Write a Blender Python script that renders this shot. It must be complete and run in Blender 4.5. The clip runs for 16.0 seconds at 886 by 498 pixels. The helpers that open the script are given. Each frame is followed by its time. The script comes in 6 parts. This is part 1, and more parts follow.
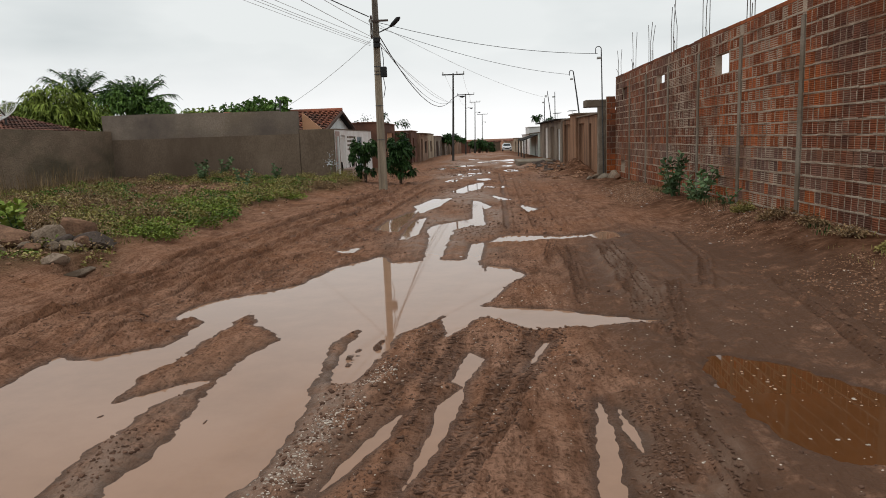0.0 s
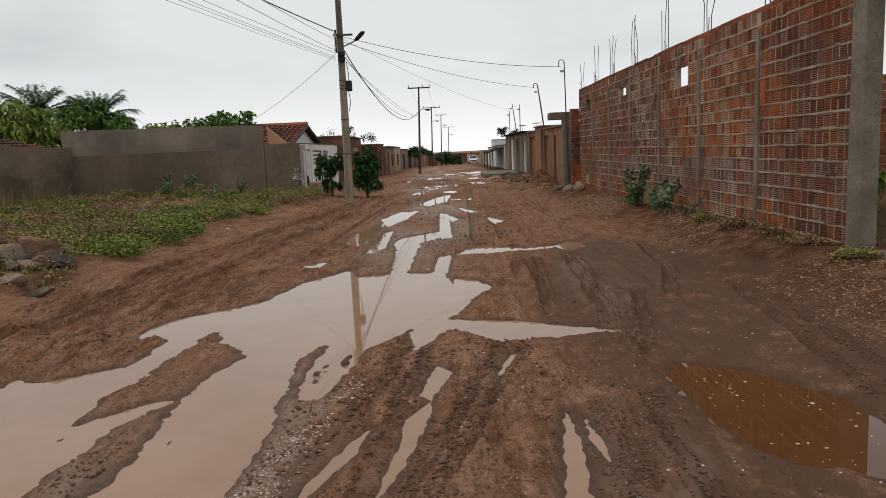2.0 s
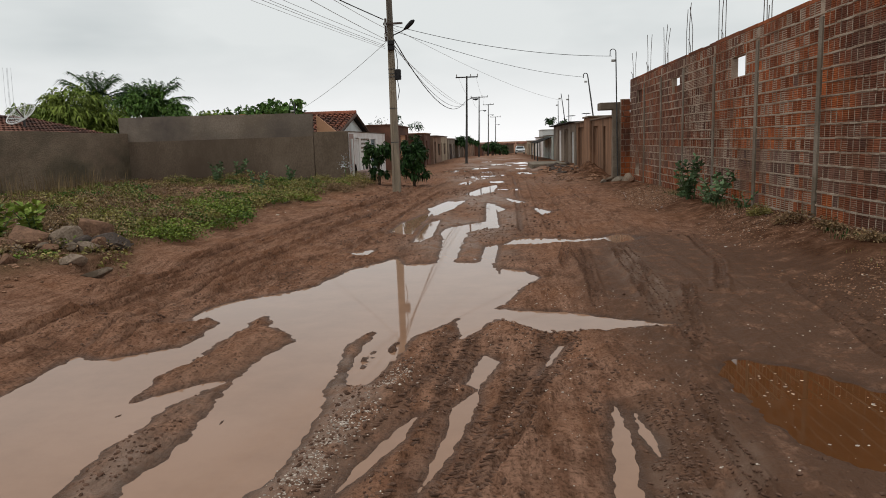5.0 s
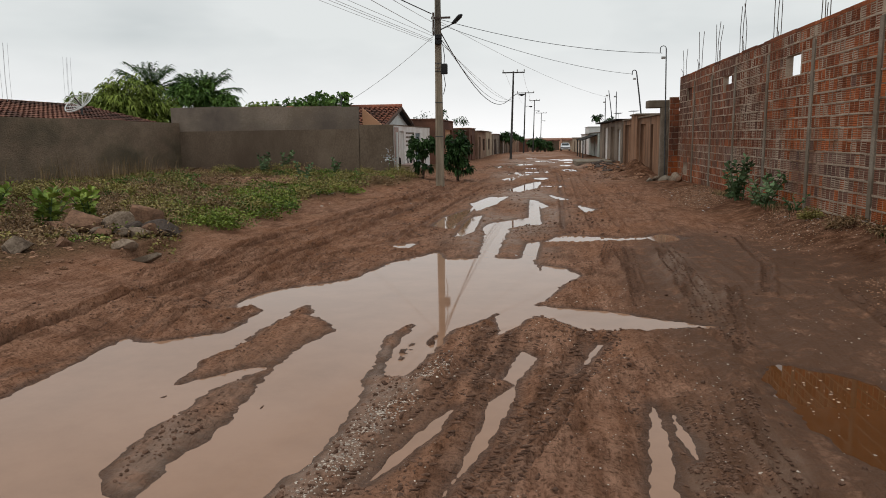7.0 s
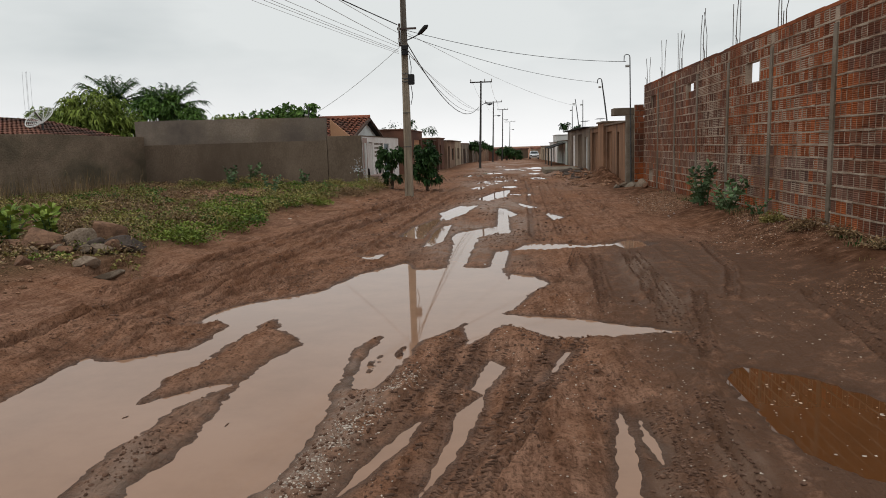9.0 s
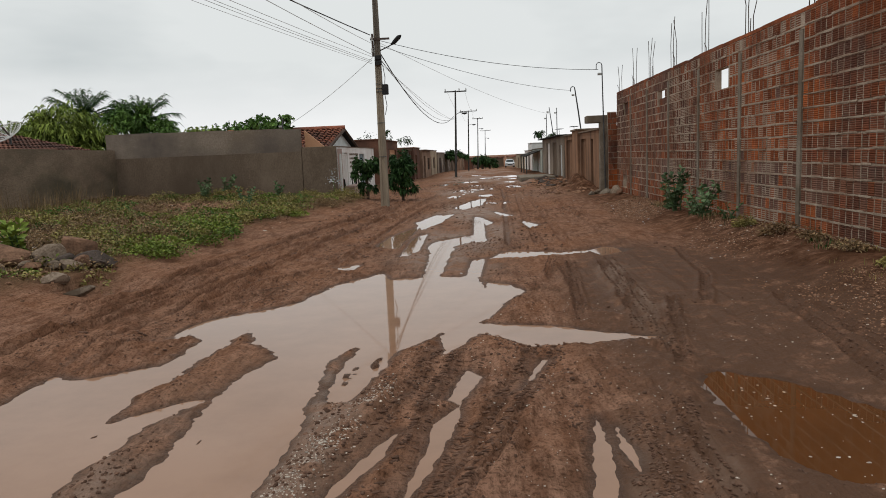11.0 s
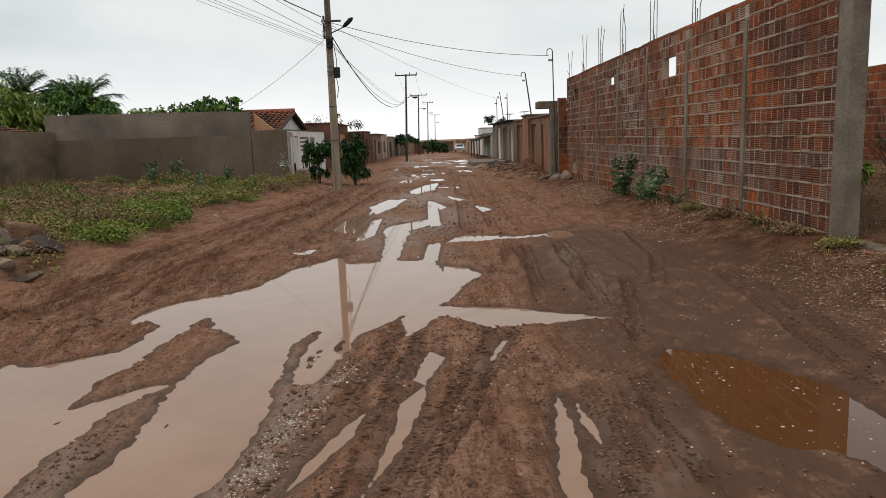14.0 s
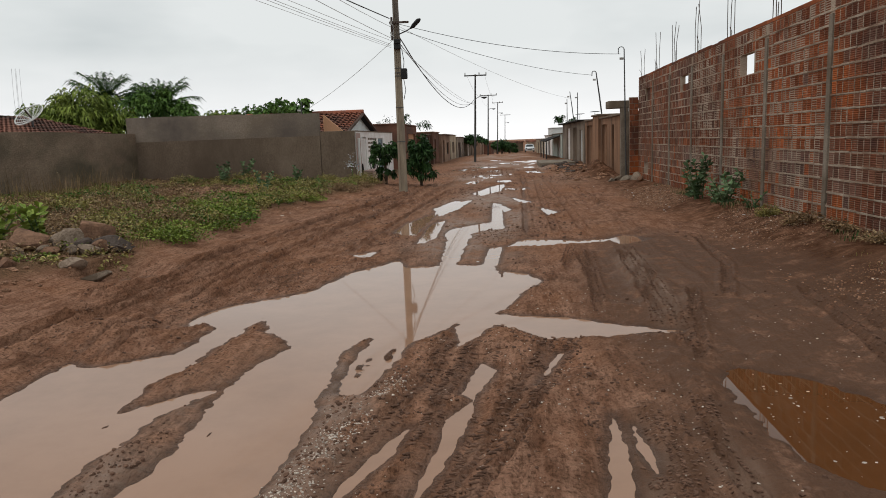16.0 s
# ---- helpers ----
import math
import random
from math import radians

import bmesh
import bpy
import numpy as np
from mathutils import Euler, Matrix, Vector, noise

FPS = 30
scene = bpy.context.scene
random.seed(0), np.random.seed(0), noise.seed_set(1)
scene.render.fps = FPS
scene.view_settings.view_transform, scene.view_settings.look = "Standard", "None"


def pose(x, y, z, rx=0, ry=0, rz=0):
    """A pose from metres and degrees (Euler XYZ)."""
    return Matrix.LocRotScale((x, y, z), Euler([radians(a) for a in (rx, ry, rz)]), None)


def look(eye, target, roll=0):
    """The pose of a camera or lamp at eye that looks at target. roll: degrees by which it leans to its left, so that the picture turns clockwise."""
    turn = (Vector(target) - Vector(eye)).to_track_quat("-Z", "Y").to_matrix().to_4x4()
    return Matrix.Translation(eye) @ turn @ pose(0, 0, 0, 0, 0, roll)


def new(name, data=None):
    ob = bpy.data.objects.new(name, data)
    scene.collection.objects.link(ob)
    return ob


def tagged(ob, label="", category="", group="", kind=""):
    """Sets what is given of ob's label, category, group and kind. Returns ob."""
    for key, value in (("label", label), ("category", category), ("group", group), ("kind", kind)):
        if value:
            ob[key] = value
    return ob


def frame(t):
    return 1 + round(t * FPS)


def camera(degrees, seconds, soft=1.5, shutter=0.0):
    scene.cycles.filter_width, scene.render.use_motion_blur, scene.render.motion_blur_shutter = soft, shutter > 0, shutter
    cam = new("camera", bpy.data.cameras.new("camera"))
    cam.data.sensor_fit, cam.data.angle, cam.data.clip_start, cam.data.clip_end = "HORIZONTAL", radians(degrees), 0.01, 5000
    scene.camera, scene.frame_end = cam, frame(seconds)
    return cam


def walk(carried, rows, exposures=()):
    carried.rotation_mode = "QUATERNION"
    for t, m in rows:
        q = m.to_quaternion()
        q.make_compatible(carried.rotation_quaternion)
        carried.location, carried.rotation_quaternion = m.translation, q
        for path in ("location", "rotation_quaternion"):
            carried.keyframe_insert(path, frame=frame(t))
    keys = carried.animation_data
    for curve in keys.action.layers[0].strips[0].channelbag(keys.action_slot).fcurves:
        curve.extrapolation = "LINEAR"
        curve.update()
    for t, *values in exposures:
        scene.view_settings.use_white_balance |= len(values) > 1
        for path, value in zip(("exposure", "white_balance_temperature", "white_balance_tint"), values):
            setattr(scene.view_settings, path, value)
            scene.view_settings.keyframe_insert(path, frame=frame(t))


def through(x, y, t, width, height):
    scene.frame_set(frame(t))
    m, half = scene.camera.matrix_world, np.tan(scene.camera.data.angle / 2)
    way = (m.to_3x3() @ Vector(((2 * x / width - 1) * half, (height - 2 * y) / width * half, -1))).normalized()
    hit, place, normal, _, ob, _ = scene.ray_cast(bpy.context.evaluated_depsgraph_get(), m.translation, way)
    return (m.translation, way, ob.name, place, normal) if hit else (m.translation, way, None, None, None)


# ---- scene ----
cam = camera(63.6, 16.0, soft=0.9)
PATH = [
    (0, (-1.064, 0.331, 1.677), (-1.175, 2.304, 1.372), -2.0),
    (0.5, (-1.077, 0.317, 1.681), (-1.122, 2.298, 1.408), -1.4),
    (1, (-1.065, 0.296, 1.697), (-1.051, 2.282, 1.463), -1.7),
    (1.5, (-1.057, 0.315, 1.696), (-1.014, 2.297, 1.433), -2.4),
    (2, (-1.047, 0.318, 1.687), (-1.068, 2.299, 1.413), -2.5),
    (2.5, (-1.031, 0.36, 1.691), (-1.006, 2.344, 1.443), -1.4),
    (3, (-1.021, 0.443, 1.678), (-1.175, 2.418, 1.407), -2.0),
    (3.5, (-1.01, 0.486, 1.678), (-1.163, 2.461, 1.4), -3.3),
    (4, (-1.033, 0.443, 1.684), (-1.178, 2.418, 1.409), -1.9),
    (4.5, (-1.084, 0.34, 1.68), (-1.229, 2.314, 1.393), -1.9),
    (7, (-1.076, 0.307, 1.674), (-1.338, 2.265, 1.366), -0.8),
    (7.5, (-1.058, 0.294, 1.68), (-1.424, 2.236, 1.378), -0.2),
    (8, (-1.042, 0.313, 1.688), (-1.328, 2.272, 1.406), -2.3),
    (8.5, (-1.035, 0.319, 1.681), (-1.236, 2.288, 1.395), -1.8),
    (11, (-1.008, 0.355, 1.678), (-1.129, 2.335, 1.418), -2.4),
    (11.5, (-0.983, 0.372, 1.692), (-0.967, 2.346, 1.366), -4.4),
    (12, (-0.976, 0.438, 1.697), (-0.846, 2.414, 1.416), -3.9),
    (12.5, (-0.993, 0.413, 1.695), (-0.839, 2.384, 1.388), -3.4),
    (13, (-1.056, 0.312, 1.691), (-0.967, 2.285, 1.379), -3.6),
    (13.5, (-1.095, 0.251, 1.682), (-1.02, 2.228, 1.394), -2.2),
    (14, (-1.107, 0.257, 1.688), (-1.089, 2.233, 1.38), -2.0),
    (14.5, (-1.061, 0.33, 1.705), (-1.074, 2.312, 1.437), -1.5),
    (15, (-1.007, 0.404, 1.698), (-0.977, 2.387, 1.442), -2.0),
    (15.5, (-0.991, 0.427, 1.704), (-1.013, 2.412, 1.463), -1.9),
    (16, (-0.987, 0.465, 1.712), (-1.161, 2.434, 1.411), -2.1),
]
walk(cam, [(t, look(eye, target, roll)) for t, eye, target, roll in PATH],
     exposures=[(0, 0.1), (1.5, 0.0), (4.5, -0.02), (7.5, 0.0), (8.5, -0.03), (11.5, -0.02), (12.5, 0.03), (14.5, 0.1), (16, 0.03)])
scene.view_settings.exposure = 0.0

# ---------------------------------------------------------------- sky and light
world = bpy.data.worlds.new("overcast_sky")
scene.world = world
world.use_nodes = True
wn, wl = world.node_tree.nodes, world.node_tree.links
bg = wn["Background"]
tc = wn.new("ShaderNodeTexCoord")
mp = wn.new("ShaderNodeMapping")
mp.inputs["Scale"].default_value = (1.0, 1.0, 3.2)
cl = wn.new("ShaderNodeTexNoise")
cl.inputs["Scale"].default_value, cl.inputs["Detail"].default_value, cl.inputs["Roughness"].default_value = 1.7, 5, 0.5
ramp = wn.new("ShaderNodeValToRGB")
ramp.color_ramp.elements[0].position, ramp.color_ramp.elements[1].position = 0.36, 0.62
ramp.color_ramp.elements[0].color, ramp.color_ramp.elements[1].color = (0.50, 0.545, 0.56, 1), (0.76, 0.79, 0.79, 1)
sep = wn.new("ShaderNodeSeparateXYZ")
low = wn.new("ShaderNodeMapRange")
low.inputs["From Min"].default_value, low.inputs["From Max"].default_value = 0.13, 0.01
mixs = wn.new("ShaderNodeMix")
mixs.data_type = "RGBA"
mixs.inputs["B"].default_value = (1.0, 1.0, 1.0, 1)
wl.new(tc.outputs["Generated"], mp.inputs["Vector"])
wl.new(mp.outputs["Vector"], cl.inputs["Vector"])
wl.new(cl.outputs["Fac"], ramp.inputs["Fac"])
wl.new(tc.outputs["Generated"], sep.inputs["Vector"])
wl.new(sep.outputs["Z"], low.inputs["Value"])
wl.new(low.outputs["Result"], mixs.inputs["Factor"])
wl.new(ramp.outputs["Color"], mixs.inputs["A"])
wl.new(mixs.outputs["Result"], bg.inputs["Color"])
bg.inputs["Strength"].default_value = 1.0
sun = new("sun", bpy.data.lights.new("sun", "SUN"))
sun.data.energy, sun.data.angle, sun.data.color = 0.9, radians(25), (1.0, 0.97, 0.92)
sun.matrix_world = look((-9, -5, 26), (0, 0, 0))


# ---------------------------------------------------------------- materials
def mat(name, c1, c2, scale=3.0, fine=40.0, rough=0.9, bump=0.3, c3=None, stain=0.0, stretch=(1, 1, 1), vary=0.0, island=False, metal=0.0, depth=0.02, spec=0.1):
    """Two colours mixed at a large and a fine scale, an optional stain colour, fine relief, and a shift in value from piece to piece."""
    m = bpy.data.materials.new(name)
    m.use_nodes = True
    n, l = m.node_tree.nodes, m.node_tree.links
    b = n["Principled BSDF"]
    g = n.new("ShaderNodeNewGeometry")
    mapping = n.new("ShaderNodeMapping")
    mapping.inputs["Scale"].default_value = stretch
    l.new(g.outputs["Position"], mapping.inputs["Vector"])

    def noise_tex(s, detail=4, r=0.6):
        t = n.new("ShaderNodeTexNoise")
        t.inputs["Scale"].default_value, t.inputs["Detail"].default_value, t.inputs["Roughness"].default_value = s, detail, r
        l.new(mapping.outputs["Vector"], t.inputs["Vector"])
        return t.outputs["Fac"]

    def mix(f, a, c):
        x = n.new("ShaderNodeMix")
        x.data_type = "RGBA"
        l.new(f, x.inputs["Factor"])
        for key, v in (("A", a), ("B", c)):
            if isinstance(v, tuple):
                x.inputs[key].default_value = (*v, 1)
            else:
                l.new(v, x.inputs[key])
        return x.outputs["Result"]

    def steep(f, a, c):
        r = n.new("ShaderNodeMapRange")
        r.inputs["From Min"].default_value, r.inputs["From Max"].default_value = a, c
        l.new(f, r.inputs["Value"])
        return r.outputs["Result"]

    big, small = noise_tex(scale), noise_tex(fine, 5, 0.7)
    add = n.new("ShaderNodeMath")
    add.operation = "MULTIPLY_ADD"
    add.inputs[1].default_value = 0.5
    half = n.new("ShaderNodeMath")
    half.operation = "MULTIPLY"
    half.inputs[1].default_value = 0.5
    l.new(small, half.inputs[0])
    l.new(big, add.inputs[0])
    l.new(half.outputs[0], add.inputs[2])
    col = mix(steep(add.outputs[0], 0.41, 0.59), c1, c2)
    if c3:
        col = mix(steep(noise_tex(scale * 0.37, 5, 0.65), 0.5 - 0.1 * stain, 0.75 - 0.2 * stain), col, c3)
    if vary:
        hv = n.new("ShaderNodeHueSaturation")
        rnd = g.outputs["Random Per Island"]
        if not island:
            rnd = n.new("ShaderNodeObjectInfo").outputs["Random"]
        r = n.new("ShaderNodeMapRange")
        r.inputs["To Min"].default_value, r.inputs["To Max"].default_value = 1 - vary, 1 + vary
        l.new(rnd, r.inputs["Value"])
        l.new(r.outputs["Result"], hv.inputs["Value"])
        l.new(col, hv.inputs["Color"])
        col = hv.outputs["Color"]
    l.new(col, b.inputs["Base Color"])
    rr = n.new("ShaderNodeMapRange")
    rr.inputs["To Min"].default_value, rr.inputs["To Max"].default_value = max(0.02, rough - 0.12), min(1, rough + 0.1)
    l.new(big, rr.inputs["Value"])
    l.new(rr.outputs["Result"], b.inputs["Roughness"])
    b.inputs["Metallic"].default_value = metal
    b.inputs["Specular IOR Level"].default_value = spec
    if bump:
        bp = n.new("ShaderNodeBump")
        bp.inputs["Strength"].default_value, bp.inputs["Distance"].default_value = bump, depth
        l.new(small, bp.inputs["Height"])
        l.new(bp.outputs["Normal"], b.inputs["Normal"])
    return m


def leaf_mat(name, dark, light, rough=0.5, through=0.25):
    m = mat(name, dark, light, 0.8, 9.0, rough, 0.0, vary=0.52, island=True)
    b = m.node_tree.nodes["Principled BSDF"]
    b.inputs["Transmission Weight"].default_value = 0.0
    b.inputs["Subsurface Weight"].default_value = through * 0.3
    b.inputs["Subsurface Radius"].default_value = (0.02, 0.03, 0.01)
    return m


M_BRICK = mat("fired_clay", (0.42, 0.119, 0.036), (0.20, 0.059, 0.026), 1.1, 26, 0.9, 0.5, c3=(0.12, 0.056, 0.04), stain=0.6, vary=0.3, depth=0.006)
M_BRICK_FAR = mat("fired_clay_far", (0.355, 0.103, 0.036), (0.17, 0.054, 0.027), 1.1, 26, 0.9, 0.5, c3=(0.12, 0.056, 0.04), stain=0.6, vary=0.3, island=True, depth=0.006)
M_BRICK_GREY = mat("overfired_clay", (0.19, 0.10, 0.075), (0.12, 0.073, 0.06), 1.6, 26, 0.9, 0.5, c3=(0.2, 0.09, 0.055), stain=0.7, vary=0.25, depth=0.006)
M_BRICK_GREY_FAR = mat("overfired_clay_far", (0.19, 0.10, 0.075), (0.12, 0.073, 0.06), 1.6, 26, 0.9, 0.5, c3=(0.2, 0.09, 0.055), stain=0.7, vary=0.25, island=True, depth=0.006)
M_MORTAR = mat("grey_mortar", (0.50, 0.40, 0.315), (0.32, 0.24, 0.18), 2.5, 45, 0.95, 0.8, c3=(0.22, 0.125, 0.08), stain=0.5)
M_CONCRETE = mat("weathered_concrete", (0.29, 0.245, 0.195), (0.18, 0.148, 0.115), 2.6, 34, 0.9, 0.6, c3=(0.16, 0.125, 0.092), stain=0.7)
M_RENDER = mat("grey_cement_render", (0.225, 0.168, 0.124), (0.145, 0.105, 0.076), 0.7, 20, 0.95, 0.6, c3=(0.115, 0.083, 0.06), stain=0.5, stretch=(1, 1, 0.6))
M_RENDER_ROUGH = mat("rough_cement_render", (0.34, 0.252, 0.182), (0.22, 0.16, 0.115), 0.9, 14, 0.97, 1.0, c3=(0.14, 0.115, 0.08), stain=0.6, depth=0.07, stretch=(1, 1, 1.8))
M_RENDER_LIGHT = mat("lighter_cement_render", (0.31, 0.25, 0.20), (0.205, 0.158, 0.12), 0.6, 20, 0.95, 0.4, c3=(0.13, 0.105, 0.09), stain=0.5)
M_POLE = mat("pole_concrete", (0.38, 0.315, 0.235), (0.27, 0.22, 0.165), 1.3, 30, 0.85, 0.4, c3=(0.14, 0.12, 0.1), stain=0.4, stretch=(3, 3, 0.6))
M_WOODPOLE = mat("dark_pole", (0.085, 0.08, 0.075), (0.05, 0.048, 0.046), 2, 30, 0.85, 0.3)
M_STEEL = mat("rusty_steel", (0.13, 0.10, 0.085), (0.07, 0.05, 0.045), 8, 60, 0.65, 0.2, metal=0.4)
M_GALV = mat("galvanised_pipe", (0.12, 0.12, 0.12), (0.07, 0.07, 0.072), 6, 60, 0.55, 0.1, metal=0.5)
M_BLACK = mat("black_plastic", (0.02, 0.02, 0.022), (0.035, 0.034, 0.034), 5, 50, 0.5, 0.1)
M_CABLE = mat("cable_sheath", (0.05, 0.05, 0.052), (0.08, 0.08, 0.08), 1, 20, 0.6, 0.0)
M_CABLE_PALE = mat("bare_cable", (0.48, 0.49, 0.50), (0.56, 0.57, 0.57), 1, 20, 0.5, 0.0)
M_PORCELAIN = mat("porcelain", (0.45, 0.45, 0.43), (0.36, 0.35, 0.33), 6, 40, 0.3, 0.0)
M_WHITE = mat("stained_white_paint", (0.85, 0.83, 0.81), (0.72, 0.67, 0.64), 1.3, 18, 0.85, 0.2, c3=(0.50, 0.38, 0.33), stain=0.2, stretch=(1, 1, 0.5))
M_WHITE_CLEAN = mat("white_paint", (0.72, 0.72, 0.70), (0.6, 0.59, 0.57), 1.3, 18, 0.8, 0.2)
M_PINK = mat("faded_pink_paint", (0.48, 0.35, 0.31), (0.36, 0.25, 0.22), 1.5, 20, 0.85, 0.2)
M_SALMON = mat("salmon_paint", (0.58, 0.32, 0.19), (0.5, 0.27, 0.16), 1.0, 20, 0.85, 0.15)
M_ORANGE = mat("ochre_paint", (0.38, 0.25, 0.175), (0.27, 0.17, 0.12), 0.8, 18, 0.9, 0.3, c3=(0.2, 0.12, 0.085), stain=0.4)
M_BEIGE = mat("beige_paint", (0.46, 0.37, 0.27), (0.36, 0.28, 0.2), 0.9, 18, 0.9, 0.3, c3=(0.25, 0.18, 0.13), stain=0.4)
M_ADOBE = mat("mud_stained_wall", (0.36, 0.20, 0.12), (0.25, 0.135, 0.082), 0.9, 14, 0.95, 0.5, c3=(0.13, 0.075, 0.05), stain=0.6, stretch=(1, 2.6, 0.35))
M_REDWALL = mat("red_brick_house", (0.24, 0.112, 0.075), (0.15, 0.078, 0.055), 0.9, 18, 0.95, 0.5, c3=(0.10, 0.055, 0.042), stain=0.5)
M_GREENISH = mat("pale_green_paint", (0.52, 0.56, 0.5), (0.42, 0.44, 0.4), 1.0, 16, 0.85, 0.2)
M_BLUE = mat("pale_blue_sheet", (0.33, 0.40, 0.43), (0.25, 0.31, 0.34), 1.0, 16, 0.6, 0.2, c3=(0.2, 0.17, 0.16), stain=0.3)
M_DOOR = mat("dark_brown_door", (0.10, 0.055, 0.04), (0.065, 0.04, 0.03), 3, 30, 0.7, 0.3)
M_TILE = mat("terracotta_tile", (0.33, 0.115, 0.065), (0.2, 0.075, 0.05), 1.5, 24, 0.85, 0.3, c3=(0.12, 0.06, 0.045), stain=0.6, vary=0.28)
M_TILE_OLD = mat("old_terracotta", (0.36, 0.165, 0.115), (0.24, 0.115, 0.085), 1.5, 24, 0.9, 0.3, c3=(0.1, 0.06, 0.05), stain=0.7, vary=0.3)
M_DARK = mat("dark_interior", (0.03, 0.025, 0.022), (0.02, 0.018, 0.016), 3, 20, 0.95, 0.1)
M_ROCK = mat("field_stone", (0.27, 0.205, 0.155), (0.12, 0.085, 0.06), 4, 30, 0.9, 0.6, vary=0.25)
M_ROCK_DARK = mat("dark_stone", (0.13, 0.10, 0.085), (0.065, 0.05, 0.042), 4, 30, 0.85, 0.6)
M_ROCK_RED = mat("red_stone", (0.27, 0.15, 0.095), (0.13, 0.075, 0.05), 4, 30, 0.9, 0.6)
M_PEBBLE = mat("pebbles", (0.36, 0.205, 0.13), (0.12, 0.062, 0.036), 9, 60, 0.85, 0.2, vary=0.45, island=True)
M_PEBBLE_WHITE = mat("pale_pebbles", (0.60, 0.52, 0.44), (0.36, 0.29, 0.24), 9, 60, 0.8, 0.2, vary=0.35, island=True)
M_CLOD = mat("mud_clods", (0.19, 0.108, 0.074), (0.11, 0.061, 0.042), 9, 60, 0.8, 0.5, vary=0.3, island=True)
M_GRASS = leaf_mat("weeds", (0.12, 0.105, 0.03), (0.25, 0.21, 0.07))
M_GRASS_DRY = leaf_mat("dry_weeds", (0.19, 0.12, 0.065), (0.31, 0.22, 0.12))
M_LEAF = leaf_mat("green_leaves", (0.05, 0.105, 0.022), (0.12, 0.20, 0.045))
M_LEAF_DARK = leaf_mat("dark_leaves", (0.018, 0.045, 0.013), (0.045, 0.09, 0.026))
M_LEAF_BLUE = leaf_mat("blue_green_leaves", (0.05, 0.09, 0.038), (0.12, 0.175, 0.085))
M_LEAF_YELLOW = leaf_mat("yellow_green_leaves", (0.08, 0.125, 0.02), (0.22, 0.27, 0.055))
M_LEAF_OLIVE = leaf_mat("olive_leaves", (0.14, 0.12, 0.036), (0.32, 0.27, 0.095))
M_LEAF_BROWN = leaf_mat("brown_leaves", (0.14, 0.085, 0.045), (0.32, 0.215, 0.115))
M_PALM = leaf_mat("palm_leaves", (0.025, 0.06, 0.016), (0.065, 0.12, 0.03))
M_BARK = mat("bark", (0.13, 0.09, 0.065), (0.075, 0.052, 0.04), 4, 40, 0.95, 0.8)
M_CARPAINT = mat("white_car_paint", (0.75, 0.76, 0.77), (0.68, 0.69, 0.7), 1, 10, 0.3, 0.0, spec=0.5)
M_GLASS = mat("dark_glass", (0.02, 0.022, 0.024), (0.03, 0.032, 0.034), 1, 10, 0.12, 0.0, spec=0.6)
M_TRASH = mat("litter_plastic", (0.6, 0.6, 0.6), (0.42, 0.42, 0.44), 5, 30, 0.5, 0.1, vary=0.3, island=True)


def water_mat(name, colour, rough):
    m = mat(name, colour, tuple(c * 0.86 for c in colour), 0.35, 2, rough, 0.0)
    b = m.node_tree.nodes["Principled BSDF"]
    n, l = m.node_tree.nodes, m.node_tree.links
    for k in list(l):
        if k.to_socket == b.inputs["Roughness"]:
            l.remove(k)
    b.inputs["Roughness"].default_value = rough
    b.inputs["IOR"].default_value = 1.33
    b.inputs["Specular IOR Level"].default_value = 0.5
    g = n.new("ShaderNodeNewGeometry")
    t = n.new("ShaderNodeTexNoise")
    t.inputs["Scale"].default_value = 1.8
    l.new(g.outputs["Position"], t.inputs["Vector"])
    bp = n.new("ShaderNodeBump")
    bp.inputs["Strength"].default_value, bp.inputs["Distance"].default_value = 0.05, 0.004
    l.new(t.outputs["Fac"], bp.inputs["Height"])
    l.new(bp.outputs["Normal"], b.inputs["Normal"])
    return m


M_WATER = water_mat("milky_brown_water", (0.335, 0.19, 0.12), 0.035)
M_WATER_PIT = water_mat("orange_brown_water", (0.118, 0.046, 0.016), 0.01)


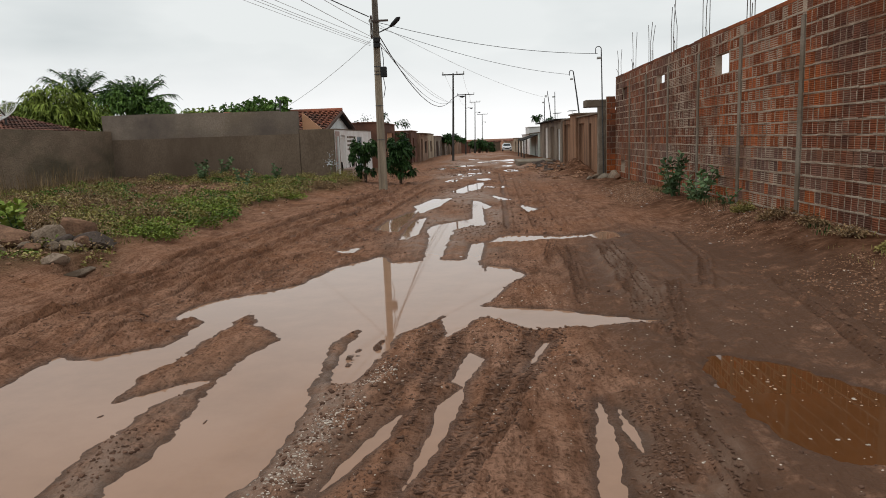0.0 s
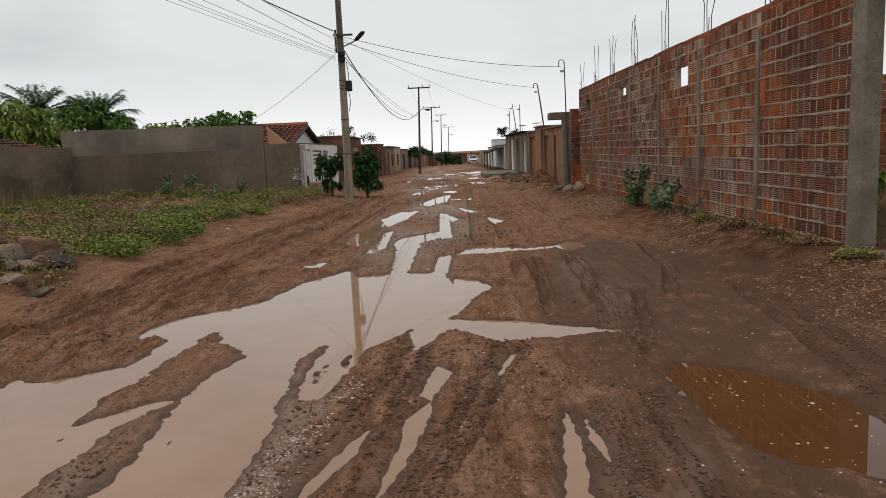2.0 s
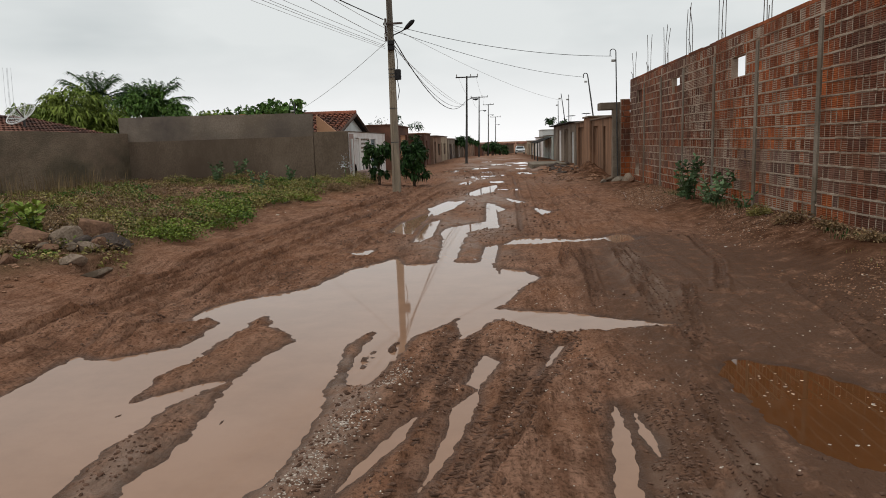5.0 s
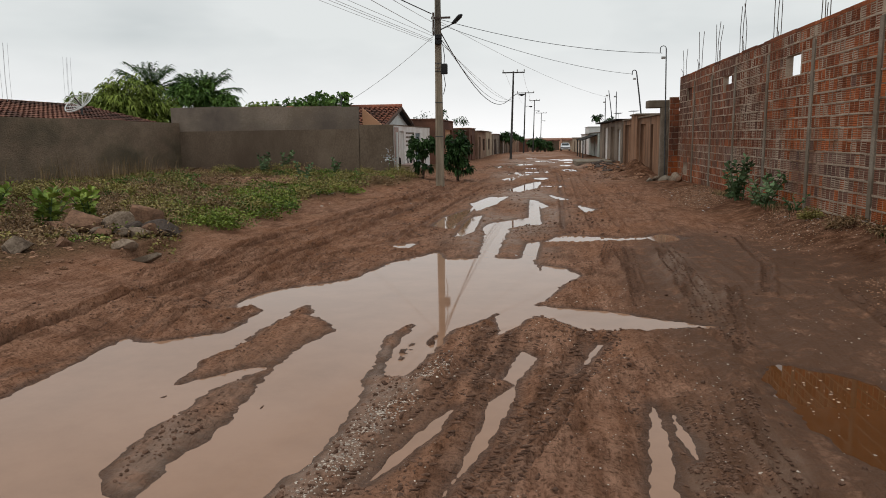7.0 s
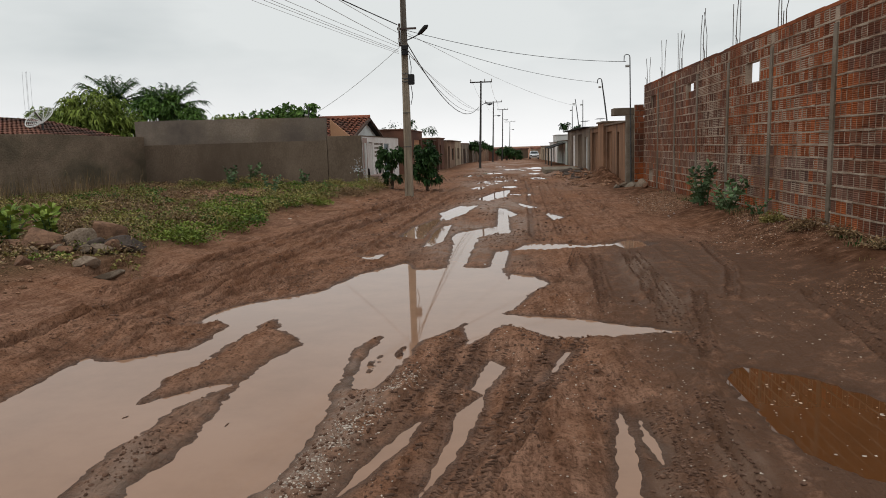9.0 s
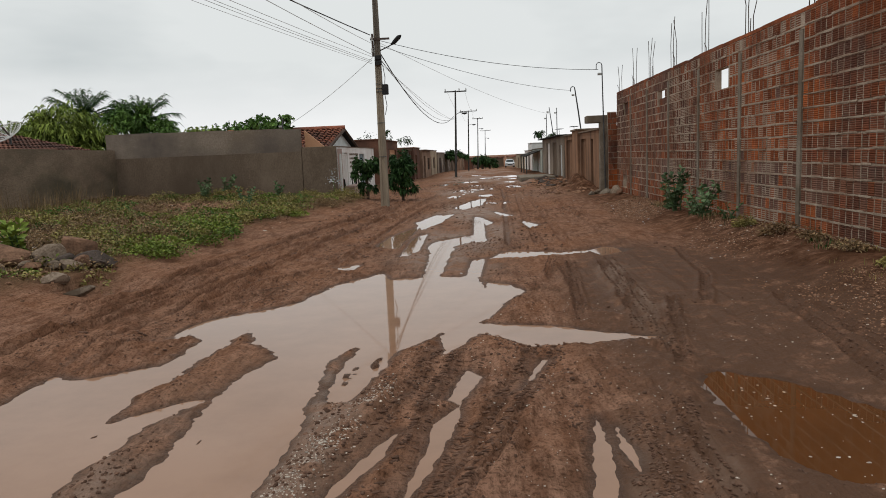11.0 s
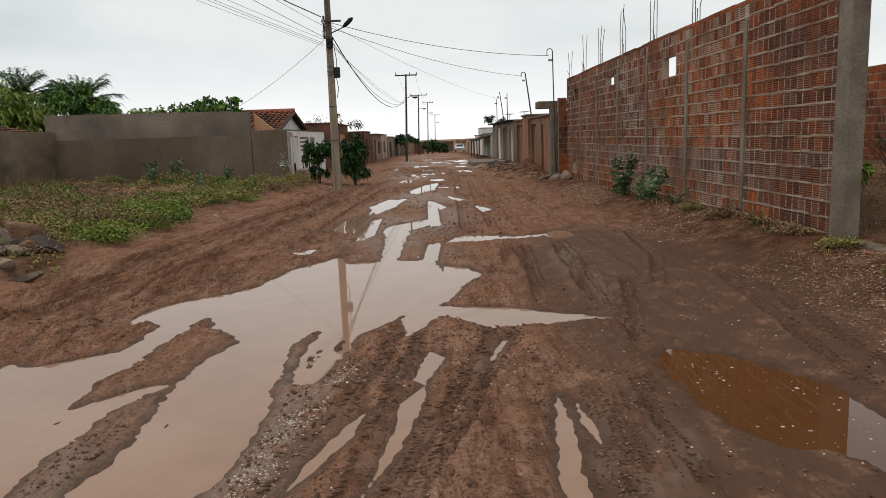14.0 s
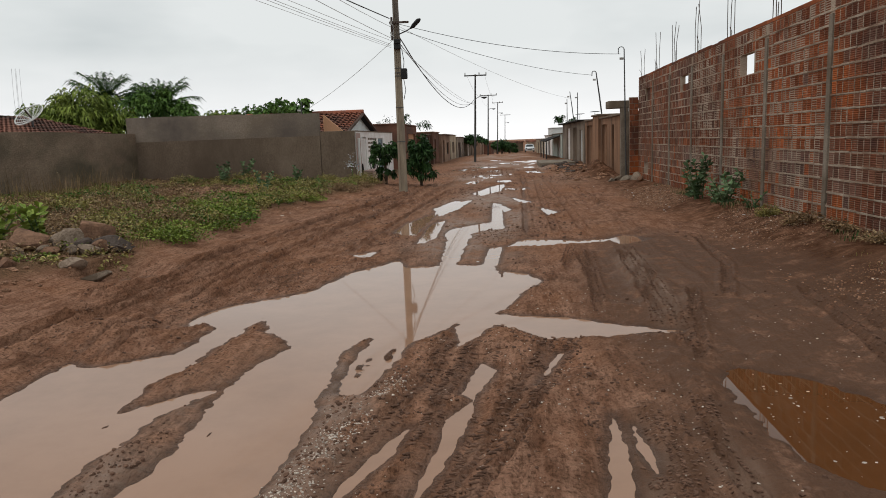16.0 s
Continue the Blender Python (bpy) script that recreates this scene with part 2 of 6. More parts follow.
def ground_mat():
    """Mud, wet mud, stony verge and weedy soil, by the zones that the ground carries."""
    m = bpy.data.materials.new("muddy_ground")
    m.use_nodes = True
    n, l = m.node_tree.nodes, m.node_tree.links
    b = n["Principled BSDF"]
    g = n.new("ShaderNodeNewGeometry")

    def tex(s, detail=5, r=0.65, stretch=(1, 1, 1)):
        mapping = n.new("ShaderNodeMapping")
        mapping.inputs["Scale"].default_value = stretch
        l.new(g.outputs["Position"], mapping.inputs["Vector"])
        t = n.new("ShaderNodeTexNoise")
        t.inputs["Scale"].default_value, t.inputs["Detail"].default_value, t.inputs["Roughness"].default_value = s, detail, r
        l.new(mapping.outputs["Vector"], t.inputs["Vector"])
        return t.outputs["Fac"]

    def zone(name):
        a = n.new("ShaderNodeAttribute")
        a.attribute_name = name
        return a.outputs["Fac"]

    def mix(f, a, c):
        x = n.new("ShaderNodeMix")
        x.data_type = "RGBA"
        l.new(f, x.inputs["Factor"])
        for key, v in (("A", a), ("B", c)):
            if isinstance(v, tuple):
                x.inputs[key].default_value = (*v, 1)
            else:
                l.new(v, x.inputs[key])
        return x.outputs["Result"]

    def rng(f, a, c, lo=0.0, hi=1.0):
        r = n.new("ShaderNodeMapRange")
        r.inputs["From Min"].default_value, r.inputs["From Max"].default_value = a, c
        r.inputs["To Min"].default_value, r.inputs["To Max"].default_value = lo, hi
        l.new(f, r.inputs["Value"])
        return r.outputs["Result"]

    def calc(op, a, c):
        x = n.new("ShaderNodeMath")
        x.operation = op
        x.use_clamp = False
        for i, v in enumerate((a, c)):
            if isinstance(v, (int, float)):
                x.inputs[i].default_value = v
            else:
                l.new(v, x.inputs[i])
        return x.outputs[0]

    big, mid, fine, grit = tex(0.6), tex(4.0), tex(38.0, 4, 0.7), tex(140.0, 2, 0.6)
    streak = tex(5.0, 4, 0.6, (2.2, 0.35, 1))
    drag = tex(22.0, 3, 0.6, (1.6, 0.16, 1))
    mud = mix(rng(calc("ADD", mid, streak), 0.85, 1.15), MUD_A, MUD_B)
    mud = mix(rng(drag, 0.52, 0.68, 0, 0.45), mud, MUD_DARK)
    mud = mix(rng(big, 0.45, 0.62, 0, 0.5), mud, MUD_RED)
    mud = mix(rng(fine, 0.47, 0.66, 0, 0.72), mud, MUD_DARK)
    mud = mix(rng(tex(11.0, 4, 0.65), 0.52, 0.74, 0, 0.45), mud, MUD_DARK)
    mud = mix(rng(tex(1.7, 6, 0.72, (1, 0.45, 1)), 0.52, 0.65, 0, 0.5), mud, MUD_DARK)
    slick = calc("MULTIPLY", zone("slick"), rng(mid, 0.2, 0.5))
    mud = mix(slick, mud, MUD_GREY)
    # silt lightened in colour to carry the sky's sheen on wet mud
    silt_sheen = calc("MULTIPLY", zone("silt_sheen"), rng(mid, 0.3, 0.55))
    mud = mix(rng(silt_sheen, 0, 1, 0, 0.8), mud, MUD_SILT_SHEEN)
    gravel = mix(rng(fine, 0.38, 0.62), (0.048, 0.020, 0.010), (0.12, 0.057, 0.030))
    col = mix(calc("MULTIPLY", zone("gravel"), rng(mid, 0.25, 0.6)), mud, gravel)
    soil = mix(rng(fine, 0.38, 0.62), (0.21, 0.12, 0.067), (0.06, 0.04, 0.02))
    soil = mix(rng(mid, 0.45, 0.65), soil, (0.15, 0.085, 0.052))
    col = mix(zone("grass"), col, soil)
    # dark wet mud by the pools; in ruts it paints their shadow too
    col = mix(rng(zone("wet"), 0, 1, 0, 0.62), col, (0.058, 0.032, 0.021))
    l.new(col, b.inputs["Base Color"])
    wetness = calc("MAXIMUM", calc("MULTIPLY", zone("wet"), 0.85), calc("MAXIMUM", calc("MULTIPLY", slick, 0.55), silt_sheen))
    dull = rng(fine, 0.3, 0.7, 0.72, 0.98)
    shine = rng(wetness, 0, 1, 1, 0.55)
    l.new(calc("MULTIPLY", dull, shine), b.inputs["Roughness"])
    l.new(rng(wetness, 0, 1, 0.02, 0.15), b.inputs["Specular IOR Level"])
    bp = n.new("ShaderNodeBump")
    bp.inputs["Distance"].default_value = 0.035
    l.new(rng(slick, 0, 1, 0.9, 0.6), bp.inputs["Strength"])
    l.new(calc("ADD", calc("ADD", fine, calc("MULTIPLY", grit, 0.25)), calc("ADD", calc("MULTIPLY", streak, 0.5), calc("MULTIPLY", drag, 0.7))), bp.inputs["Height"])
    l.new(bp.outputs["Normal"], b.inputs["Normal"])
    return m


# pale silt with sky reflection painted into its colour
MUD_SILT_SHEEN = (0.30, 0.20, 0.148)
MUD_A, MUD_B, MUD_RED, MUD_DARK, MUD_GREY = (0.40, 0.22, 0.146), (0.25, 0.125, 0.078), (0.32, 0.145, 0.076), (0.055, 0.025, 0.013), (0.112, 0.057, 0.034)
M_GROUND = ground_mat()


# ---------------------------------------------------------------- building helpers
def part(name, bm, material, parent=None, label=""):
    """Links a bmesh as one mesh object, under a thing or a part if one is given."""
    me = bpy.data.meshes.new(name)
    bm.to_mesh(me)
    bm.free()
    me.materials.append(material)
    ob = new(name, me)
    if parent:
        ob.parent = parent
    return tagged(ob, label)


def thing(name, label, category, group="", at=(0, 0, 0), turn=0):
    ob = new(name)
    ob.empty_display_size = 0.2
    ob.matrix_basis = pose(*at, 0, 0, turn)
    return tagged(ob, label, category, group)


def box(bm, x0, x1, y0, y1, z0, z1, bevel=0.0):
    r = bmesh.ops.create_cube(bm, size=1.0, matrix=Matrix.Translation(((x0 + x1) / 2, (y0 + y1) / 2, (z0 + z1) / 2)) @ Matrix.Diagonal((abs(x1 - x0), abs(y1 - y0), abs(z1 - z0), 1)))
    if bevel:
        edges = list({e for v in r["verts"] for e in v.link_edges})
        bmesh.ops.bevel(bm, geom=edges, offset=bevel, segments=1, affect="EDGES", clamp_overlap=True)
    return bm


def boxes(*dims, bevel=0.0):
    bm = bmesh.new()
    for d in dims:
        box(bm, *d, bevel=bevel)
    return bm


def tube(bm, points, radii, sides=7):
    """A tapered tube along points."""
    pts = [Vector(p) for p in points]
    if isinstance(radii, (int, float)):
        radii = [radii] * len(pts)
    rings = []
    for i, p in enumerate(pts):
        d = (pts[min(i + 1, len(pts) - 1)] - pts[max(i - 1, 0)]).normalized()
        a = d.cross(Vector((0.31, 0.95, 0.02)) if abs(d.y) < 0.9 else Vector((1, 0, 0))).normalized()
        c = d.cross(a)
        rings.append([bm.verts.new(p + radii[i] * (math.cos(k * 2 * math.pi / sides) * a + math.sin(k * 2 * math.pi / sides) * c)) for k in range(sides)])
    for r, s in zip(rings, rings[1:]):
        for k in range(sides):
            bm.faces.new((r[k], r[(k + 1) % sides], s[(k + 1) % sides], s[k]))
    bm.faces.new(rings[0][::-1])
    bm.faces.new(rings[-1])
    return bm


def soup(name, verts, faces, material, parent=None, label=""):
    me = bpy.data.meshes.new(name)
    me.from_pydata(verts, [], faces)
    me.materials.append(material)
    ob = new(name, me)
    if parent:
        ob.parent = parent
    return tagged(ob, label)


def wall_with_holes(y0, y1, z0, z1, x0, x1, holes):
    """A wall along y, x0 to x1 thick, with rectangular openings (y, y, z, z) right through it."""
    bm = bmesh.new()
    ys = sorted({y0, y1, *[h[0] for h in holes], *[h[1] for h in holes]})
    zs = sorted({z0, z1, *[h[2] for h in holes], *[h[3] for h in holes]})
    made = {}

    def vert(*p):
        if p not in made:
            made[p] = bm.verts.new(p)
        return made[p]

    def solid(i, j):
        if not (0 <= i < len(ys) - 1 and 0 <= j < len(zs) - 1):
            return False
        ym, zm = (ys[i] + ys[i + 1]) / 2, (zs[j] + zs[j + 1]) / 2
        return not any(h[0] < ym < h[1] and h[2] < zm < h[3] for h in holes)

    for i in range(len(ys) - 1):
        for j in range(len(zs) - 1):
            if not solid(i, j):
                continue
            a, b, c, d = ys[i], ys[i + 1], zs[j], zs[j + 1]
            bm.faces.new((vert(x0, a, c), vert(x0, a, d), vert(x0, b, d), vert(x0, b, c)))
            bm.faces.new((vert(x1, a, c), vert(x1, b, c), vert(x1, b, d), vert(x1, a, d)))
            if not solid(i - 1, j):
                bm.faces.new((vert(x0, a, c), vert(x1, a, c), vert(x1, a, d), vert(x0, a, d)))
            if not solid(i + 1, j):
                bm.faces.new((vert(x0, b, c), vert(x0, b, d), vert(x1, b, d), vert(x1, b, c)))
            if not solid(i, j - 1):
                bm.faces.new((vert(x0, a, c), vert(x0, b, c), vert(x1, b, c), vert(x1, a, c)))
            if not solid(i, j + 1):
                bm.faces.new((vert(x0, a, d), vert(x1, a, d), vert(x1, b, d), vert(x0, b, d)))
    return bm


TABLE = np.random.RandomState(7).rand(257, 257)


def vnoise(x, y):
    xi, yi = np.floor(x).astype(int), np.floor(y).astype(int)
    fx, fy = x - xi, y - yi
    fx, fy = fx * fx * (3 - 2 * fx), fy * fy * (3 - 2 * fy)
    a, b = TABLE[xi % 256, yi % 256], TABLE[(xi + 1) % 256, yi % 256]
    c, d = TABLE[xi % 256, (yi + 1) % 256], TABLE[(xi + 1) % 256, (yi + 1) % 256]
    return (a * (1 - fx) + b * fx) * (1 - fy) + (c * (1 - fx) + d * fx) * fy - 0.5


def fbm(x, y, octaves=4):
    s, a = 0.0, 1.0
    for i in range(octaves):
        s = s + a * vnoise(x + 17.3 * i, y + 9.1 * i)
        x, y, a = x * 2.03, y * 2.03, a * 0.5
    return s


def smooth(x, a, b):
    t = np.clip((x - a) / (b - a), 0, 1)
    return t * t * (3 - 2 * t)


def outline_distance(px, py, poly):
    """Signed distance to an outline, less than nought inside."""
    best = np.full(px.shape, 1e9)
    inside = np.zeros(px.shape, bool)
    for (ax, ay), (bx, by) in zip(poly, poly[1:] + poly[:1]):
        dx, dy = bx - ax, by - ay
        t = np.clip(((px - ax) * dx + (py - ay) * dy) / (dx * dx + dy * dy + 1e-12), 0, 1)
        best = np.minimum(best, np.hypot(px - ax - t * dx, py - ay - t * dy))
        if ay != by:
            inside ^= ((ay > py) != (by > py)) & (px < (bx - ax) * (py - ay) / (by - ay) + ax)
    return np.where(inside, -best, best)


def line_distance(px, py, line):
    best = np.full(px.shape, 1e9)
    for (ax, ay), (bx, by) in zip(line, line[1:]):
        dx, dy = bx - ax, by - ay
        t = np.clip(((px - ax) * dx + (py - ay) * dy) / (dx * dx + dy * dy), 0, 1)
        best = np.minimum(best, np.hypot(px - ax - t * dx, py - ay - t * dy))
    return best


# ---------------------------------------------------------------- ground: a muddy street with water standing in its hollows
POOLS = [
    # the wide pool across the street, its arm to the side and the shallow bay before it
    [(-4.1, 6.97), (-4.16, 7.39), (-4.05, 7.76), (-3.53, 8.34), (-3.23, 8.68), (-3.11, 9.59), (-2.79, 10.2), (-2.55, 10.65), (-2.36, 10.03), (-1.98, 10.14), (-1.67, 10.19), (-1.18, 10.09),
     (-1.04, 9.23), (-0.99, 9.6), (-0.76, 9.47), (-0.54, 8.95), (-0.79, 8.38), (-1.09, 7.36), (-0.45, 7.16), (0.5, 6.62), (-0.6, 6.44), (-1.12, 6.96), (-1.28, 6.39), (-1.39, 6.26), (-1.47, 6.97),
     (-1.77, 6.38), (-1.88, 5.94), (-1.96, 5.42), (-2.04, 5.08), (-2.16, 5.11), (-2.2, 5.75), (-2.2, 6.5), (-2.39, 6.06), (-2.77, 6.17), (-2.89, 6.45), (-3.27, 6.82), (-3.5, 7.6)],
    # the long channel beside it
    [(-4.75, 3.9), (-4.61, 4.5), (-4.6, 5.33), (-4.57, 5.86), (-4.3, 5.72), (-4.05, 5.91), (-3.79, 6.13), (-3.78, 6.92), (-4.05, 7.2), (-3.51, 8.17), (-3.45, 7.7), (-3.52, 5.89), (-3.61, 5.43), (-3.56, 4.79),
     (-3.28, 5.12), (-3.06, 5.23), (-3.27, 4.63), (-3.33, 4.02), (-3.33, 3.51), (-2.98, 3.16), (-3.0, 2.2), (-4.6, 2.2)],
    # the brown pool in the near rut
    [(-2.98, 5.81), (-2.77, 6.3), (-2.39, 6.06), (-2.29, 5.43), (-2.25, 4.7), (-2.22, 4.31), (-2.26, 3.88), (-2.33, 3.53), (-2.4, 2.6), (-2.8, 2.6), (-2.97, 3.25), (-2.94, 3.69), (-2.96, 4.57), (-3.0, 5.31)],
    [(-1.22, 4.99), (-1.23, 4.72), (-1.3, 4.25), (-1.37, 3.9), (-1.49, 3.5), (-1.55, 3.2), (-1.46, 3.75), (-1.4, 4.2), (-1.37, 4.65)],
    [(-0.36, 4.73), (-0.35, 4.23), (-0.40, 3.63), (-0.42, 3.0), (-0.56, 3.0), (-0.54, 3.6), (-0.45, 4.14)],
    [(-1.58, 4.55), (-1.62, 4.2), (-1.78, 3.75), (-1.9, 3.5), (-1.84, 3.85), (-1.66, 4.4)],
    [(0.7, 12.24), (1.03, 12.69), (1.33, 12.28), (0.87, 11.72)],
    [(-0.96, 11.72), (-0.59, 12.5), (0.2, 12.2), (0.7, 12.3), (0.7, 12.15), (0.1, 11.95), (-0.44, 11.8)],
    [(-1.82, 9.35), (-1.86, 10.71), (-1.92, 12.53), (-2.04, 13.47), (-1.93, 14.31), (-1.27, 15.13), (-1.09, 14.12), (-1.62, 13.54), (-1.69, 11.82), (-1.73, 9.6)],
    [(-2.42, 12.28), (-2.45, 14.72), (-2.31, 15.61), (-2.26, 12.96)],
    [(-3.04, 13.68), (-3.01, 15.36), (-2.58, 17.39), (-2.66, 14.57), (-2.65, 13.28)],
    [(-2.74, 18.43), (-2.37, 20.51), (-1.89, 20.72), (-2.15, 18.25), (-2.45, 16.57)],
    [(-1.27, 19.58), (-1.09, 19.18), (-1.04, 13.92), (-1.22, 13.97)],
    [(-1.19, 11.6), (-1.08, 11.71), (-1.14, 10.1), (-1.24, 10.26)],
    [(-1.97, 22.89), (-1.48, 25.9), (-0.97, 27.6), (-1.12, 23.77), (-1.69, 22.09)],
    [(-0.76, 21.09), (-0.26, 19.4), (-0.52, 19.4)],
    [(-0.12, 17.9), (0.22, 16.84), (-0.01, 16.3)],
    [(-1.03, 18.66), (-0.85, 17.71), (-0.98, 17.18)],
    [(-0.93, 25.2), (-0.2, 24.9), (-0.25, 24.1), (-0.95, 24.4)],
    [(-1.2, 29.8), (-0.7, 29.8), (-0.75, 28.4), (-1.2, 28.4)],
    [(-1.7, 34.5), (-1.0, 34.8), (-1.1, 33.4), (-1.6, 33.5)],
    [(-0.26, 4.55), (-0.22, 4.2), (-0.24, 3.9), (-0.29, 4.2)],
    [(-0.6, 6.0), (-0.52, 6.05), (-0.72, 5.45), (-0.8, 5.25)], [(-1.18, 5.75), (-1.08, 5.6), (-1.22, 5.0), (-1.32, 5.1)],
    [(-6.05, 9.5), (-5.7, 9.65), (-5.9, 9.3)], [(-3.35, 11.2), (-3.05, 11.45), (-3.1, 11.0)],
]
PIT = [(0.52, 5.42), (0.68, 5.58), (1.03, 5.34), (1.27, 5.0), (1.42, 4.55), (1.41, 4.1), (1.26, 3.4), (1.13, 3.38), (1.0, 3.68), (0.72, 3.84), (0.56, 4.1), (0.51, 4.45), (0.48, 4.9)]
RUTS = [
    # tyre tracks in the near mud, then those across the slick side, then the long ones on the bank
    ([(-0.64, 6.33), (-0.83, 5.34), (-1.06, 4.56), (-1.24, 3.87), (-1.45, 3.1)], 0.08, 0.030),
    ([(-0.43, 6.27), (-0.64, 5.55), (-0.81, 4.78), (-1.07, 3.89), (-1.3, 3.1)], 0.05, 0.026),
    ([(-1.48, 6.42), (-1.54, 5.41), (-1.69, 4.71), (-1.82, 4.12), (-2.0, 3.3)], 0.09, 0.030),
    ([(-1.22, 6.71), (-1.31, 5.74), (-1.44, 5.04), (-1.47, 4.41), (-1.53, 3.93), (-1.62, 3.2)], 0.07, 0.036),
    ([(-1.10, 5.97), (-1.21, 4.99), (-1.26, 4.28), (-1.38, 3.83), (-1.5, 3.2)], 0.05, 0.024),
    ([(-0.39, 4.67), (-0.46, 4.09), (-0.42, 3.62), (-0.44, 3.0)], 0.06, 0.022),
    ([(-0.31, 4.56), (-0.34, 4.07), (-0.28, 3.66), (-0.2, 3.1)], 0.035, 0.018),
    ([(-0.14, 4.71), (-0.16, 4.03), (-0.22, 3.59), (-0.24, 3.1)], 0.03, 0.013),
    ([(-0.05, 4.6), (-0.08, 4.03), (-0.13, 3.5)], 0.03, 0.012),
    ([(0.22, 4.93), (0.09, 4.04), (0.07, 3.3)], 0.035, 0.015),
    ([(0.23, 10.97), (0.04, 8.76)], 0.04, 0.016),
    ([(0.01, 11.38), (-0.25, 9.48)], 0.04, 0.014),
    ([(0.07, 10.76), (0.01, 8.96), (-0.10, 7.19)], 0.05, 0.016),
    ([(0.66, 10.74), (0.49, 8.39), (0.39, 7.01), (0.31, 6.21)], 0.045, 0.018),
    ([(0.83, 11.24), (0.64, 8.33), (0.57, 7.19), (0.45, 6.0)], 0.035, 0.016),
    ([(0.95, 8.0), (0.62, 6.5), (0.45, 5.7)], 0.04, 0.014),
    ([(2.1, 12.3), (1.75, 9.5), (1.25, 7.8)], 0.05, 0.012),
    ([(2.0, 7.8), (1.8, 6.2), (1.65, 5.2), (1.6, 4.0)], 0.05, 0.016),
    ([(2.2, 7.4), (2.02, 5.8), (1.9, 4.4)], 0.05, 0.014),
    ([(-5.26, 4.6), (-5.18, 5.93), (-5.08, 6.72), (-4.87, 7.58), (-4.62, 8.84), (-4.48, 10.59), (-4.16, 14.89), (-3.7, 22.0)], 0.045, 0.04),
    ([(-4.92, 4.5), (-4.71, 5.03), (-4.62, 5.60), (-4.60, 6.50), (-4.49, 7.48), (-4.43, 8.65), (-4.28, 11.11)], 0.04, 0.04),
    ([(-4.50, 4.97), (-4.45, 5.84), (-4.33, 6.82), (-4.30, 8.14)], 0.03, 0.024),
    ([(-4.34, 6.02), (-4.28, 7.29), (-4.22, 8.47), (-4.09, 9.39), (-3.34, 11.91)], 0.035, 0.030),
    ([(-5.5, 4.6), (-5.45, 5.36), (-5.23, 5.89), (-5.2, 7.2)], 0.035, 0.026),
    ([(-5.2, 7.6), (-4.94, 10.38), (-4.67, 13.19), (-3.79, 17.12)], 0.045, 0.036),
    ([(-5.6, 8.0), (-5.4, 11.0), (-5.0, 15.0), (-4.4, 21.0), (-3.9, 27.0)], 0.07, 0.042),
    ([(-5.3, 9.0), (-5.15, 12.0), (-4.7, 16.0), (-4.05, 22.0), (-3.5, 29.0)], 0.06, 0.040),
    ([(-4.4, 12.5), (-4.0, 16.0), (-3.4, 22.0), (-2.9, 30.0)], 0.07, 0.036),
    ([(-3.4, 11.0), (-3.2, 16.0), (-2.8, 24.0)], 0.06, 0.032),
    ([(-0.6, 13.0), (-0.5, 18.0), (-0.3, 26.0), (-0.2, 34.0)], 0.06, 0.032),
    ([(-0.1, 12.9), (0.0, 20.0), (0.2, 28.0)], 0.05, 0.026),
    ([(0.4, 13.0), (0.5, 20.0), (0.6, 32.0)], 0.06, 0.028),
    ([(1.3, 12.8), (1.3, 20.0), (1.2, 30.0)], 0.06, 0.026),
]


def fall(y):
    return -0.0001 * np.clip(y - 25, 0, 115) ** 2 - 0.02 * np.clip(y - 140, 0, 60)


